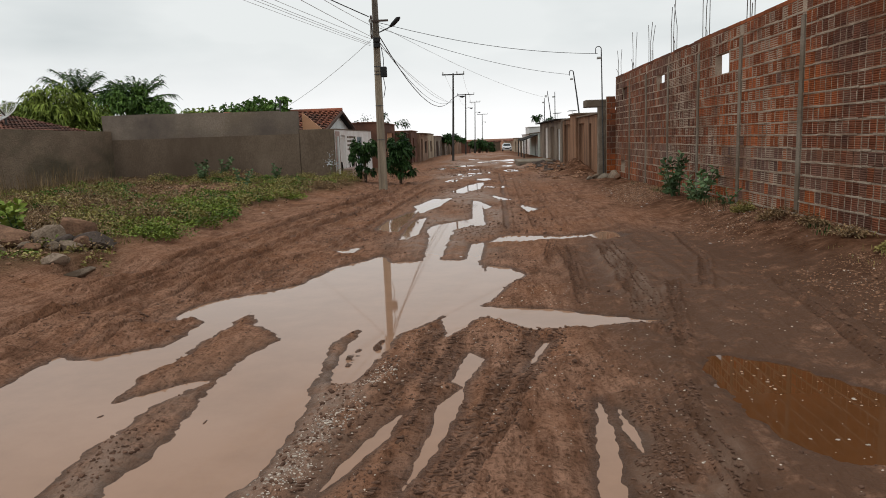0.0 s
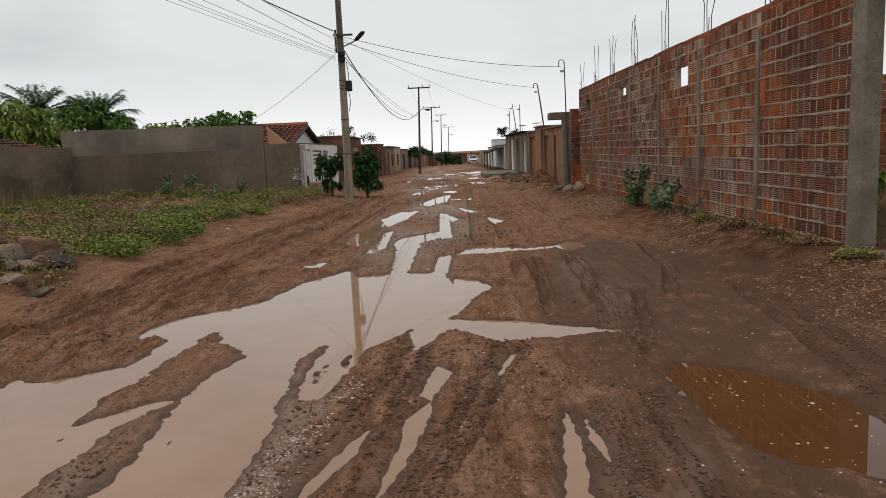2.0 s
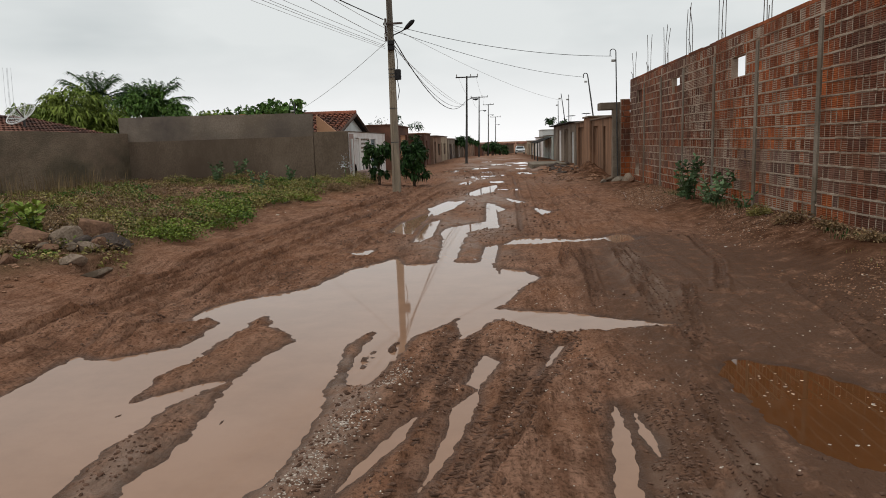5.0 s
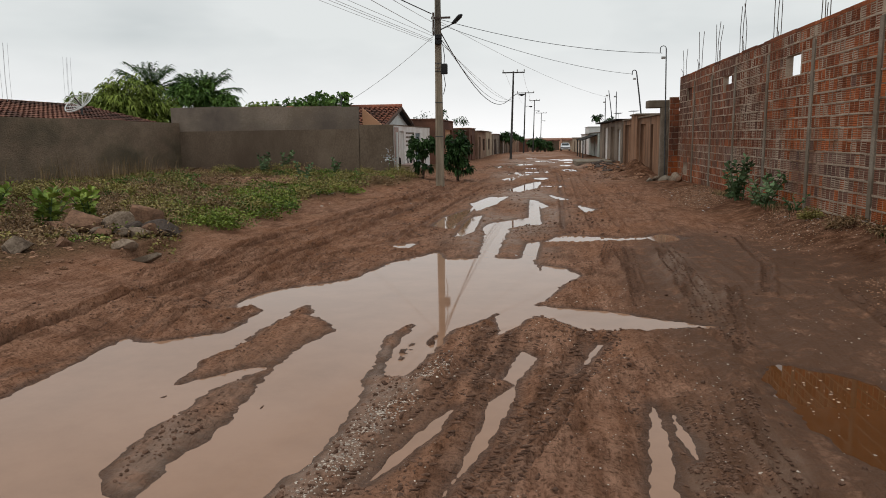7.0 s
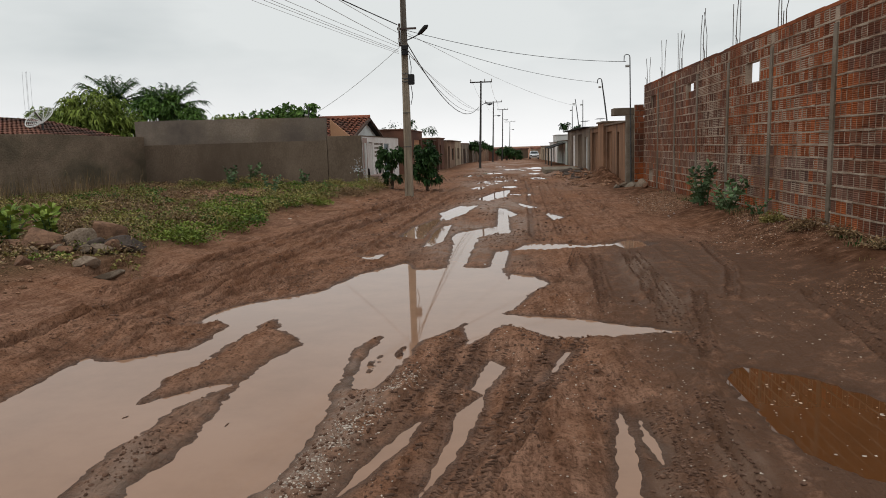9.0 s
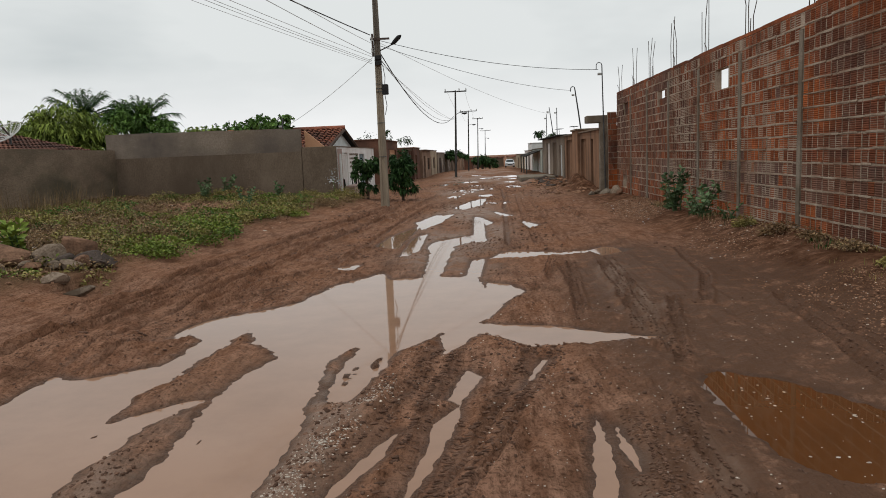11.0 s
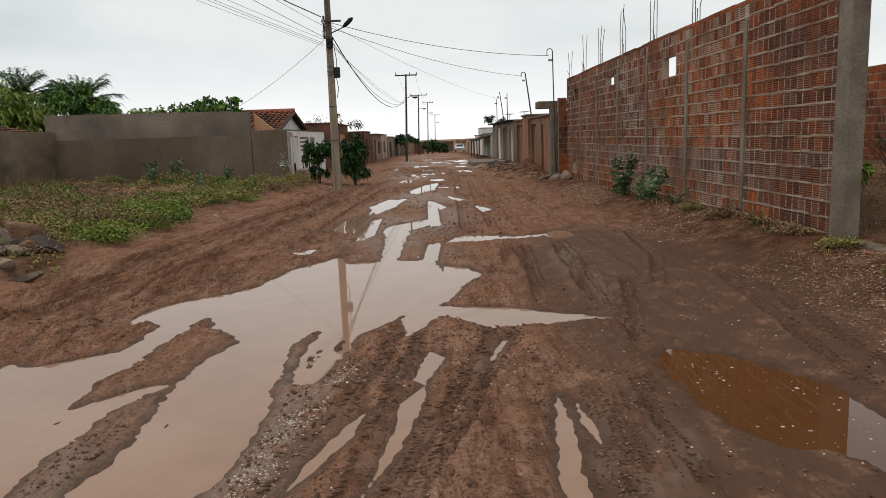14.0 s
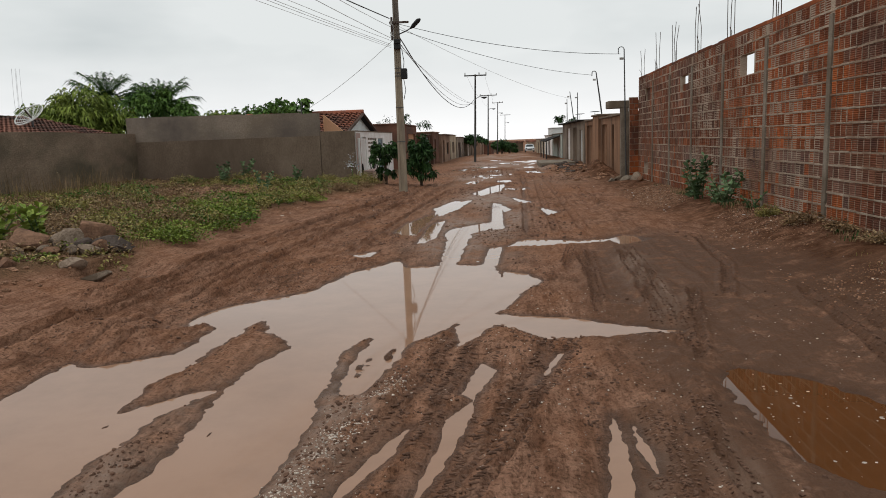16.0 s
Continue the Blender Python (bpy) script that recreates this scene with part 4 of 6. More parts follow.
for dx, dy, h in ((-0.03, -0.07, 0.8), (0.03, -0.03, 0.85), (-0.03, 0.05, 1.15), (0.03, 0.08, 1.1)):
    part("bar", tube(bmesh.new(), [(dx, dy, 0), (dx * 1.3, dy, h * 0.6), (dx * 2.2, dy * 1.3, h)], 0.008, 5), M_STEEL, t)

# brick return, pillar and canopy slab at the far end
ret = tagged(part("wall_return", boxes((3.44, 3.75, 26.335, 26.47, -0.2, 2.95)), M_MORTAR), "short block return with a concrete pillar", "wall", kind="structure")
for c in range(15):
    for k in range(2):
        z0 = -0.05 + c * 0.2
        a, b = ((3.45, 3.60), (3.62, 3.745))[k] if c % 2 else ((3.45, 3.52), (3.54, 3.745))[k]
        part("brick", boxes((a, b, 26.31, 26.345, z0, z0 + 0.175), bevel=0.004), M_BRICK, ret)
tagged(part("pillar", boxes((3.17, 3.43, 26.42, 26.7, -0.2, 2.60), bevel=0.012), M_CONCRETE), "grey concrete pillar of a gateway", "pillar", kind="structure")
tagged(part("canopy_slab", boxes((2.74, 4.5, 26.5, 27.2, 2.604, 2.86), bevel=0.015), M_CONCRETE), "grey concrete canopy slab over a gateway", "canopy", kind="structure")

# ---------------------------------------------------------------- rendered walls round the weedy lot
NY = 27.6
bm = bmesh.new()
box(bm, -15.6, -7.95, NY, NY + 0.18, 0.0, 2.05)
grey = tagged(part("wall_north", bm, M_RENDER), "grey cement-rendered wall, stained, behind the weeds", "wall", kind="structure")
bm = bmesh.new()
rw = random.Random(5)
x = -15.6
while x < -7.96:
    w = min(rw.uniform(1.6, 2.6), -7.95 - x)
    box(bm, x, x + w, NY + 0.012, NY + 0.17, 2.05, 2.98 - 0.012 * (x + 15.25) + rw.uniform(-0.015, 0.015))
    x += w
part("upper_wall", bm, M_RENDER_LIGHT, grey, "lighter cement render of the raised upper half")
tagged(part("wall_north", boxes((-7.94, -6.62, NY + 0.02, NY + 0.18, 0.0, 2.2), bevel=0.01), M_RENDER), "lower grey rendered wall at the lot's corner", "wall", kind="structure")
bm = bmesh.new()
y = 2.0
while y < NY:
    w = min(rw.uniform(3.0, 4.2), NY - y)
    box(bm, -15.45, -15.27, y, y + w, 0.0, 2.40 + rw.uniform(-0.015, 0.015))
    y += w
tagged(part("wall_west", bm, M_RENDER_ROUGH), "dark roughcast wall along the weedy lot", "wall", kind="structure")
tagged(part("parapet", boxes((-19.2, -15.6, 10.0, 17.2, 1.5, 3.12), bevel=0.01), M_RENDER_LIGHT), "pale rendered block behind the lot wall", "wall", kind="structure")
v = [(-7.93, 28.2, 2.1), (-7.93, 28.2, 2.86), (-7.12, 28.2, 2.16), (-7.12, 28.2, 2.1)]
v += [(a, b + 0.12, c) for a, b, c in v]
tagged(soup("gable_wall", v, [(0, 3, 2, 1), (4, 5, 6, 7), (1, 2, 6, 5), (0, 1, 5, 4), (2, 3, 7, 6), (0, 4, 7, 3)], M_SALMON), "salmon painted sloping side wall", "wall", kind="structure")


# ---------------------------------------------------------------- poles and wires
def main_pole(x, y):
    z = gz(x, y) - 0.3
    p = thing("utility_pole", "tapered grey concrete utility pole beside the road", "utility pole", "street poles", (x, y, z))
    bm = bmesh.new()
    H = 7.6
    prev = None
    for k in range(9):
        h = H * k / 8
        a, b = 0.135 - 0.058 * h / H, 0.11 - 0.045 * h / H
        ring = [bm.verts.new((sx * a, sy * b, h)) for sx, sy in ((-1, -1), (-0.45, -1), (-0.38, -0.72), (0.38, -0.72), (0.45, -1), (1, -1), (1, 1), (-1, 1))]
        if prev:
            for i in range(8):
                bm.faces.new((prev[i], prev[(i + 1) % 8], ring[(i + 1) % 8], ring[i]))
        prev = ring
    bm.faces.new(prev)
    part("shaft", bm, M_POLE, p)
    for h in (1.95, 3.05, 4.3, 4.05, 4.15, 5.05):
        r = 0.140 - 0.058 * h / H
        part("clamp_band", boxes((-r, r, -r * 0.82, r * 0.82, h - 0.012, h + 0.012)), M_GALV, p)
    part("meter_box", boxes((0.10, 0.30, -0.16, 0.02, 3.95, 4.28), bevel=0.02), M_BLACK, p, "black junction box")
    part("loop_cable", tube(bmesh.new(), [(0.16, -0.12, 4.9), (0.22, -0.14, 4.5), (0.18, -0.14, 4.0), (0.24, -0.14, 3.6), (0.17, -0.12, 3.3)], 0.012, 5), M_CABLE, p)
    for h in (4.95, 5.12):
        part("splice_box", boxes((-0.08, 0.14, -0.2, -0.1, h - 0.07, h + 0.07), bevel=0.02), M_BLACK, p)
    for h in (5.35, 5.7):
        rack = part("insulator_rack", boxes((-0.16, -0.1, -0.14, -0.06, h - 0.18, h + 0.18)), M_STEEL, p)
        part("insulator", tube(bmesh.new(), [(-0.14, -0.17, h - 0.06), (-0.14, -0.17, h - 0.02), (-0.14, -0.17, h + 0.02), (-0.14, -0.17, h + 0.06)], [0.045, 0.03, 0.03, 0.045], 8), M_PORCELAIN, rack)
    part("crossarm", boxes((-0.72, 0.72, -0.16, -0.07, 7.38, 7.5), bevel=0.008), M_WOODPOLE, p, "dark wooden crossarm")
    for k in (-0.66, 0.2, 0.66):
        part("insulator", tube(bmesh.new(), [(k, -0.115, 7.5), (k, -0.115, 7.58), (k, -0.115, 7.66)], [0.03, 0.05, 0.03], 8), M_PORCELAIN, p)
    part("bracket_arm", boxes((-0.2, 0.42, -0.15, -0.1, 5.68, 5.74)), M_STEEL, p)
    arm = part("lamp_arm", tube(bmesh.new(), [(0.1, -0.1, 5.35), (0.4, -0.35, 5.42), (0.62, -0.55, 5.5)], 0.02, 6), M_GALV, p)
    part("lamp_head", tube(bmesh.new(), [(0.52, -0.47, 5.46), (0.62, -0.55, 5.52), (0.78, -0.68, 5.64), (0.86, -0.74, 5.68)], [0.03, 0.07, 0.075, 0.03], 8), M_BLACK, arm, "street lamp head")
    return p


main_pole(-4.31, 24.0)


def far_pole(x, y, top, arm_w):
    z = gz(x, y) - 0.3
    p = thing("utility_pole", "slim dark utility pole with a crossarm", "utility pole", "street poles", (x, y, z))
    h = top - z
    part("shaft", tube(bmesh.new(), [(0.0, 0, 0), (0.12, 0, h * 0.5), (0.22, 0, h)], [0.11, 0.085, 0.065], 8), M_WOODPOLE, p)
    part("crossarm", boxes((0.22 - arm_w / 2, 0.22 + arm_w / 2, -0.05, 0.05, h - 0.13, h - 0.04)), M_WOODPOLE, p)
    for k in (-0.46, 0.17, 0.48):
        part("insulator", tube(bmesh.new(), [(0.22 + k * arm_w, 0, h - 0.04), (0.22 + k * arm_w, 0, h + 0.06), (0.22 + k * arm_w, 0, h + 0.16)], [0.03, 0.05, 0.03], 6), M_PORCELAIN, p)
    lamp = part("lamp_arm", tube(bmesh.new(), [(0.15, 0, h - 1.9), (0.5, -0.3, h - 1.75), (0.8, -0.5, h - 1.8)], 0.025, 5), M_GALV, p)
    part("lamp_head", tube(bmesh.new(), [(0.7, -0.45, h - 1.82), (0.9, -0.6, h - 1.86), (1.1, -0.7, h - 1.82)], [0.05, 0.09, 0.04], 6), M_BLACK, lamp)
    return p


far_pole(-3.25, 58.0, 6.72, 1.75)
far_pole(-2.95, 94.0, 7.25, 2.2)
far_pole(-1.95, 124.0, 7.7, 1.8)
far_pole(-0.6, 165.0, 6.9, 2.4)


def wire(a, b, sag, r, material=M_CABLE, label="thin dark overhead wire between poles"):
    a, b = Vector(a), Vector(b)
    pts = [a.lerp(b, k / 14) - Vector((0, 0, 4 * sag * (k / 14) * (1 - k / 14))) for k in range(15)]
    ob = part("overhead_wire", tube(bmesh.new(), pts, r, 5), material)
    tagged(ob, label, "wire", "overhead wires")


PX, PY = -4.36, 24.0
wire((PX - 0.14, PY - 0.17, 5.6), (-10.2, -11.5, 6.0), 0.3, 0.016, M_CABLE, "black overhead cable running back along the street")
for z0, mx, mz, r in ((5.35, -4.63, 4.95, 0.007), (5.0, -5.18, 4.98, 0.008), (4.92, -5.83, 5.01, 0.006), (4.8, -6.16, 5.03, 0.006), (4.75, -6.34, 5.04, 0.006), (4.7, -6.6, 5.05, 0.005)):
    a = Vector((PX - 0.12, PY - 0.12, z0))
    b = a + (Vector((mx, 17.0, mz + 0.2)) - a) * 4.7
    wire(a, b, 0.3, r, M_CABLE_PALE, "pale overhead wire running back along the street")
for dz, ez, r, s in ((5.1, 4.75, 0.018, 1.3), (4.9, 4.6, 0.010, 0.9), (4.85, 4.5, 0.008, 0.5), (4.75, 4.4, 0.008, 0.25)):
    wire((PX + 0.1, PY, dz), (-3.2, 58.0, ez), s, r, M_CABLE if r > 0.009 else M_CABLE_PALE)
for y0, z0, y1, z1 in ((58, 6.7, 94, 7.2), (94, 7.2, 124, 7.65)):
    for k in (-0.7, 0.7):
        wire((-3.0 + k, y0, z0), (-2.6 + k, y1, z1), 0.8, 0.008, M_CABLE_PALE)
wire((PX + 0.15, PY - 0.1, 5.42), (3.14, 26.4, 4.44), 0.24, 0.009, M_CABLE, "service wire to a hooked pipe over the wall")
wire((PX + 0.15, PY - 0.1, 5.26), (3.28, 35.6, 4.5), 0.25, 0.008, M_CABLE, "service wire to a hooked pipe over the wall")
wire((PX + 0.15, PY - 0.1, 5.35), (3.6, 50.5, 4.2), 0.3, 0.006, M_CABLE_PALE)
wire((PX - 0.1, PY - 0.1, 4.9), (-8.9, 29.5, 3.15), 0.12, 0.008, M_CABLE_PALE, "service wire to the tiled house")


def service_pipe(x, y, z0, z1, lean, r=0.035, hook=True):
    t = thing("service_pipe", "tall galvanised service pipe carrying the house wire", "pipe", "service pipes", (x, y, z0))
    h = z1 - z0
    pts = [(0, 0, 0), (lean * 0.5, 0, h * 0.5), (lean, 0, h - 0.12)]
    arc = [(lean - 0.10 + 0.10 * math.cos(a), 0, h - 0.12 + 0.10 * math.sin(a)) for a in (0.5, 1.0, 1.6, 2.2, 2.8)] + [(lean - 0.2, 0, h - 0.25)]
    if hook:
        part("pipe", tube(bmesh.new(), pts + arc, [r, r, r * 0.8] + [r * 0.6] * 6, 7), M_GALV, t)
    else:
        part("pipe", tube(bmesh.new(), pts, [r, r * 0.9, r * 0.7], 7), M_GALV, t)
    part("insulator", tube(bmesh.new(), [(lean - 0.03, -0.05, h - 0.42), (lean - 0.1, -0.05, h - 0.42), (lean - 0.16, -0.05, h - 0.42)], 0.045, 7), M_PORCELAIN, t)


service_pipe(3.34, 26.36, 0.0, 4.7, -0.08, 0.024)
service_pipe(3.78, 35.6, 2.3, 4.7, -0.3)
service_pipe(3.35, 45.0, 2.4, 4.45, -0.25, 0.03, False)
service_pipe(3.6, 45.4, 2.4, 4.4, 0.0, 0.03, False)
service_pipe(3.5, 51.5, 2.5, 4.35, 0.0, 0.03, False)
service_pipe(-9.3, 30.0, 2.2, 3.55, 0.05, 0.03)


# ---------------------------------------------------------------- houses and walls along the street
def house(label, x, side, y0, y1, top, depth, material, openings=(), roof=None, base=None, slab=0.07, eave=0.08):
    """A low street house. side is +1 where its front faces east. openings: (y0, y1, z0, z1, material, name), each closed by its own leaf, set back."""
    ym = (y0 + y1) / 2
    z = float(fall(np.array([ym]))[0]) - 0.5 if base is None else base
    h = thing("house", label, "house", "houses along the street", (x, y0, z))
    holes = [(a - y0, b - y0, c - z, d - z) for a, b, c, d, *_ in openings]
    L, H = y1 - y0, top - z
    f = -side
    part("front_wall", wall_with_holes(0, L, 0, H, min(0, f * 0.16), max(0, f * 0.16), holes), material, h)
    xa, xb = min(f * 0.16, f * depth), max(f * 0.16, f * depth)
    part("side_wall", boxes((xa, xb, 0, 0.16, 0, H)), material, h)
    part("side_wall", boxes((xa, xb, L - 0.16, L, 0, H)), material, h)
    part("back_wall", boxes((min(f * depth, f * (depth - 0.16)), max(f * depth, f * (depth - 0.16)), 0.16, L - 0.16, 0, H)), material, h)
    e = eave * side
    part("roof", boxes((min(e, f * depth), max(e, f * depth), -0.05, L + 0.05, H + 0.002, H + slab), bevel=0.01), roof or M_RENDER, h)
    for a, b, c, d, m, name in openings:
        leaf = part(name, boxes((min(f * 0.1, f * 0.14), max(f * 0.1, f * 0.14), a - y0 + 0.002, b - y0 - 0.002, c - z + 0.002, d - z - 0.002)), m, h)
        n = max(2, int((b - a) / 0.5))
        for k in range(n):
            q = a - y0 + (b - a) * (k + 0.5) / n
            part("slat", boxes((min(f * 0.085, f * 0.1), max(f * 0.085, f * 0.1), q - 0.03, q + 0.03, c - z + 0.05, d - z - 0.05)), m, leaf)
    return h


# painted wall with a gate and faded writing
fz = -0.1
fac = thing("painted_wall", "low white and pink painted street wall with peeling gates", "wall", "", (-6.6, 27.8, fz))
part("wall", wall_with_holes(0, 9.2, 0, 2.26, -0.16, 0, [(0.95, 2.1, 0.3, 2.05), (4.9, 6.3, 0.3, 2.0)]), M_WHITE, fac)
part("pink_panel", boxes((0, 0.006, 0.02, 0.9, 0.35, 2.2)), M_PINK, fac, "faded pink painted panel")
part("door_post", boxes((0.0, 0.05, 0.28, 0.55, 0.25, 2.0), bevel=0.008), M_WHITE_CLEAN, fac, "white door post")
for a, b, m, lab in ((0.95, 2.1, M_WHITE, "stained white metal gate"), (4.9, 6.3, M_BLUE, "pale sheet gate")):
    gate_leaf = part("gate", boxes((-0.1, -0.06, a, b, 0.3, 2.0)), m, fac, lab)
    for k in range(8):
        q = a + 0.05 + (b - a - 0.1) * k / 7.4
        part("slat", boxes((-0.06, -0.04, q, q + 0.05, 0.32, 1.95)), m, gate_leaf)
part("planter", boxes((0.0, 0.45, 1.0, 2.9, 0.25, 0.72), bevel=0.02), M_PINK, fac, "low pink planter box")
for r in range(4):
    bm = bmesh.new()
    q, rr = 2.5, random.Random(r)
    while q < 4.4:
        w = rr.uniform(0.12, 0.34)
        box(bm, 0.0, 0.006, q, min(q + w, 4.5), 1.94 - r * 0.17, 2.02 - r * 0.17)
        q += w + 0.07
    part("faded_lettering", bm, M_RENDER, fac, "rows of faded grey bars of lettering")
for k in range(10):
    rr = random.Random(40 + k)
    q, w, zt = rr.uniform(0.6, 8.6), rr.uniform(0.05, 0.16), rr.uniform(0.9, 1.7)
    part("stain", tube(bmesh.new(), [(0.001, q, zt), (0.002, q + 0.02, zt * 0.7), (0.001, q - 0.02, zt * 0.45)], [w * 0.2, w * 0.5, w * 0.15], 6), M_DARK, fac, "dark run of mould")
part("coping", boxes((-0.18, 0.02, 0, 9.2, 2.262, 2.3)), M_RENDER, fac)
part("step", boxes((0.0, 0.9, 0.0, 9.2, 0.0, 0.3), bevel=0.02), M_CONCRETE, fac, "low concrete pavement step")


# gabled house with a clay tile roof
def tiled_slope(name, parent, x0, x1, y_eave, z_eave, y_ridge, z_ridge, material, label=""):
    """One roof slope of half-round clay tiles laid in columns: each tile a piece of its own mesh."""
    n_cols, n_rows = int(abs(x1 - x0) / 0.24), max(3, int(math.hypot(y_ridge - y_eave, z_ridge - z_eave) / 0.36))
    d = Vector((0, y_ridge - y_eave, z_ridge - z_eave))
    up = Vector((1, 0, 0)).cross(d).normalized()
    if up.z < 0:
        up = -up
    base = part(name, boxes((min(x0, x1), max(x0, x1), -0.01, 0.01, -0.02, 0.0)), material, parent, label)
    v, f = [], []
    step = d / n_rows
    for i in range(n_cols):
        cx = min(x0, x1) + 0.12 + i * 0.24
        for j in range(n_rows):
            p0 = Vector((cx + random.uniform(-0.01, 0.01), y_eave, z_eave)) + step * j
            p1 = p0 + step * 1.12
            k = len(v)
            for p, r, lift in ((p0, 0.125, 0.03), (p1, 0.105, 0.0)):
                for a in range(5):
                    t = math.pi * a / 4
                    v.append(tuple(p + Vector((r * math.cos(t), 0, 0)) + up * (r * 0.75 * math.sin(t) + lift)))
            for a in range(4):
                f.append((k + a, k + a + 1, k + 5 + a + 1, k + 5 + a))
    tagged(soup("roof_tiling", v, f, material, base), "courses of half-round clay tiles", kind="stuff")
    q = [(min(x0, x1), y_eave, z_eave), (max(x0, x1), y_eave, z_eave), (max(x0, x1), y_ridge, z_ridge), (min(x0, x1), y_ridge, z_ridge)]
    q += [(a, b, c - 0.08) for a, b, c in q]
    soup("roof_deck", q, [(0, 1, 2, 3), (7, 6, 5, 4), (0, 4, 5, 1), (1, 5, 6, 2), (2, 6, 7, 3), (3, 7, 4, 0)], M_DARK, base)


gh = thing("house", "white gabled house with a terracotta tile roof", "house", "houses along the street", (0, 0, 0))
v = [(-7.7, 30.2, -0.2), (-7.7, 37.6, -0.2), (-7.7, 37.6, 2.15), (-7.7, 33.9, 3.0), (-7.7, 30.2, 2.15)]
v += [(a - 5.2, b, c) for a, b, c in v]
soup("wall", v, [(0, 1, 2, 3, 4), (9, 8, 7, 6, 5), (0, 4, 9, 5), (1, 6, 7, 2), (0, 5, 6, 1), (4, 3, 8, 9), (3, 2, 7, 8)], M_WHITE_CLEAN, gh)
tiled_slope("roof_slope", gh, -13.0, -7.45, 29.7, 2.08, 33.9, 3.08, M_TILE, "terracotta tile slope")
tiled_slope("roof_slope", gh, -13.0, -7.45, 38.1, 2.08, 33.9, 3.08, M_TILE, "terracotta tile slope")
part("ridge", tube(bmesh.new(), [(-13.0, 33.9, 3.16), (-7.42, 33.9, 3.16)], 0.1, 8), M_TILE, gh)
part("verge_board", tube(bmesh.new(), [(-7.44, 29.6, 2.02), (-7.44, 33.9, 3.06), (-7.44, 38.2, 2.02)], 0.07, 5), M_DOOR, gh, "dark verge of the gable")

D, Wd = M_DOOR, M_DARK
house("unrendered red brick house with a flat roof and lean-to", -6.5, 1, 38.6, 46.6, 2.62, 6, M_REDWALL, [(40.0, 41.1, 0.0, 1.9, D, "door"), (42.6, 45.8, 0.0, 2.15, M_SALMON, "gate")], M_REDWALL)
house("low red house with a pale blue sheet-metal gate", -6.2, 1, 46.7, 52.0, 2.1, 5, M_REDWALL, [(47.2, 51.4, -0.1, 2.0, M_BLUE, "gate")], M_RENDER)
house("dark red wall beside an ochre house", -6.0, 1, 52.1, 57.0, 2.28, 5, M_REDWALL, [(53.4, 54.4, -0.1, 1.8, D, "door")], M_ADOBE)
house("small ochre house front with a dark door", -5.8, 1, 57.1, 66.0, 2.12, 6, M_ORANGE, [(58.4, 60.0, -0.2, 1.7, D, "door"), (62.4, 64.6, 0.5, 1.5, Wd, "window")], M_RENDER, eave=0.3)
house("grey-brown house with dark openings", -6.0, 1, 66.2, 77.5, 2.15, 6, M_BEIGE, [(67.5, 69.5, -0.3, 1.6, Wd, "gate"), (72, 75, 0.4, 1.5, D, "window")], M_RENDER)
house("stained beige wall with a gate", -5.9, 1, 78.0, 92.0, 1.95, 6, M_RENDER_LIGHT, [(80, 84, -0.3, 1.4, D, "gate"), (87, 89, -0.3, 1.4, M_WHITE, "door")], M_REDWALL)
house("long low grey house", -5.6, 1, 92.5, 112.0, 1.85, 7, M_RENDER, [(96, 99, -0.6, 1.1, M_WHITE, "door"), (104, 107, -0.6, 1.1, D, "gate")], M_TILE_OLD)
house("low ochre house far along the street", -4.6, 1, 113.0, 136.0, 1.75, 8, M_ORANGE, [(117, 120, -1.0, 0.7, M_WHITE, "door"), (126, 130, -1.0, 0.7, D, "gate")], M_TILE_OLD)
house("low reddish house far along the street", -3.2, 1, 137.0, 175.0, 0.9, 10, M_REDWALL, [(142, 146, -1.4, 0.1, D, "gate")], M_TILE_OLD)

house("mud-stained brown wall with narrow gates", 3.6, -1, 26.9, 35.0, 2.42, 5, M_ADOBE, [(27.4, 28.1, 0.1, 2.1, D, "door"), (30.9, 31.5, 0.1, 2.1, D, "door"), (33.0, 34.6, 0.1, 2.15, M_ADOBE, "gate")], M_RENDER)
house("taller mud-stained pier and wall", 3.5, -1, 35.1, 37.2, 2.58, 4, M_ADOBE, [], M_RENDER, slab=0.08)
house("mud-stained brown wall with boards", 3.6, -1, 37.3, 41.4, 2.42, 5, M_ADOBE, [(38.0, 40.6, 0.0, 2.2, M_ADOBE, "gate")], M_RENDER, slab=0.08)
house("grey house with a flat dark roof and pale lattice door", 3.55, -1, 41.6, 56.0, 2.5, 6, M_RENDER_LIGHT, [(42.4, 44.0, 0.0, 2.0, M_WHITE_CLEAN, "lattice_door"), (45.5, 48.0, 0.0, 2.2, M_RENDER, "gate"), (50.0, 52.5, 0.0, 2.2, M_WHITE, "gate")], M_DARK, eave=0.35)
house("pale green and white painted wall", 3.5, -1, 56.2, 66.5, 1.85, 6, M_GREENISH, [(58.0, 61.0, -0.2, 1.6, M_WHITE_CLEAN, "gate")], M_RENDER)
house("white painted street wall with a dark gate", 3.45, -1, 66.7, 78.0, 1.75, 6, M_WHITE, [(70, 73, -0.3, 1.4, D, "gate")], M_RENDER)
house("pale wall far along the street", 3.5, -1, 78.3, 99.0, 1.38, 6, M_BEIGE, [(84, 87, -0.4, 1.0, M_WHITE, "gate"), (92, 95, -0.4, 1.0, D, "gate")], M_RENDER)
house("low house where the street opens out", 6.6, -1, 101.0, 150.0, 0.95, 9, M_RENDER_LIGHT, [(110, 114, -0.9, 0.4, D, "gate"), (126, 131, -0.9, 0.4, M_WHITE, "gate")], M_TILE_OLD)
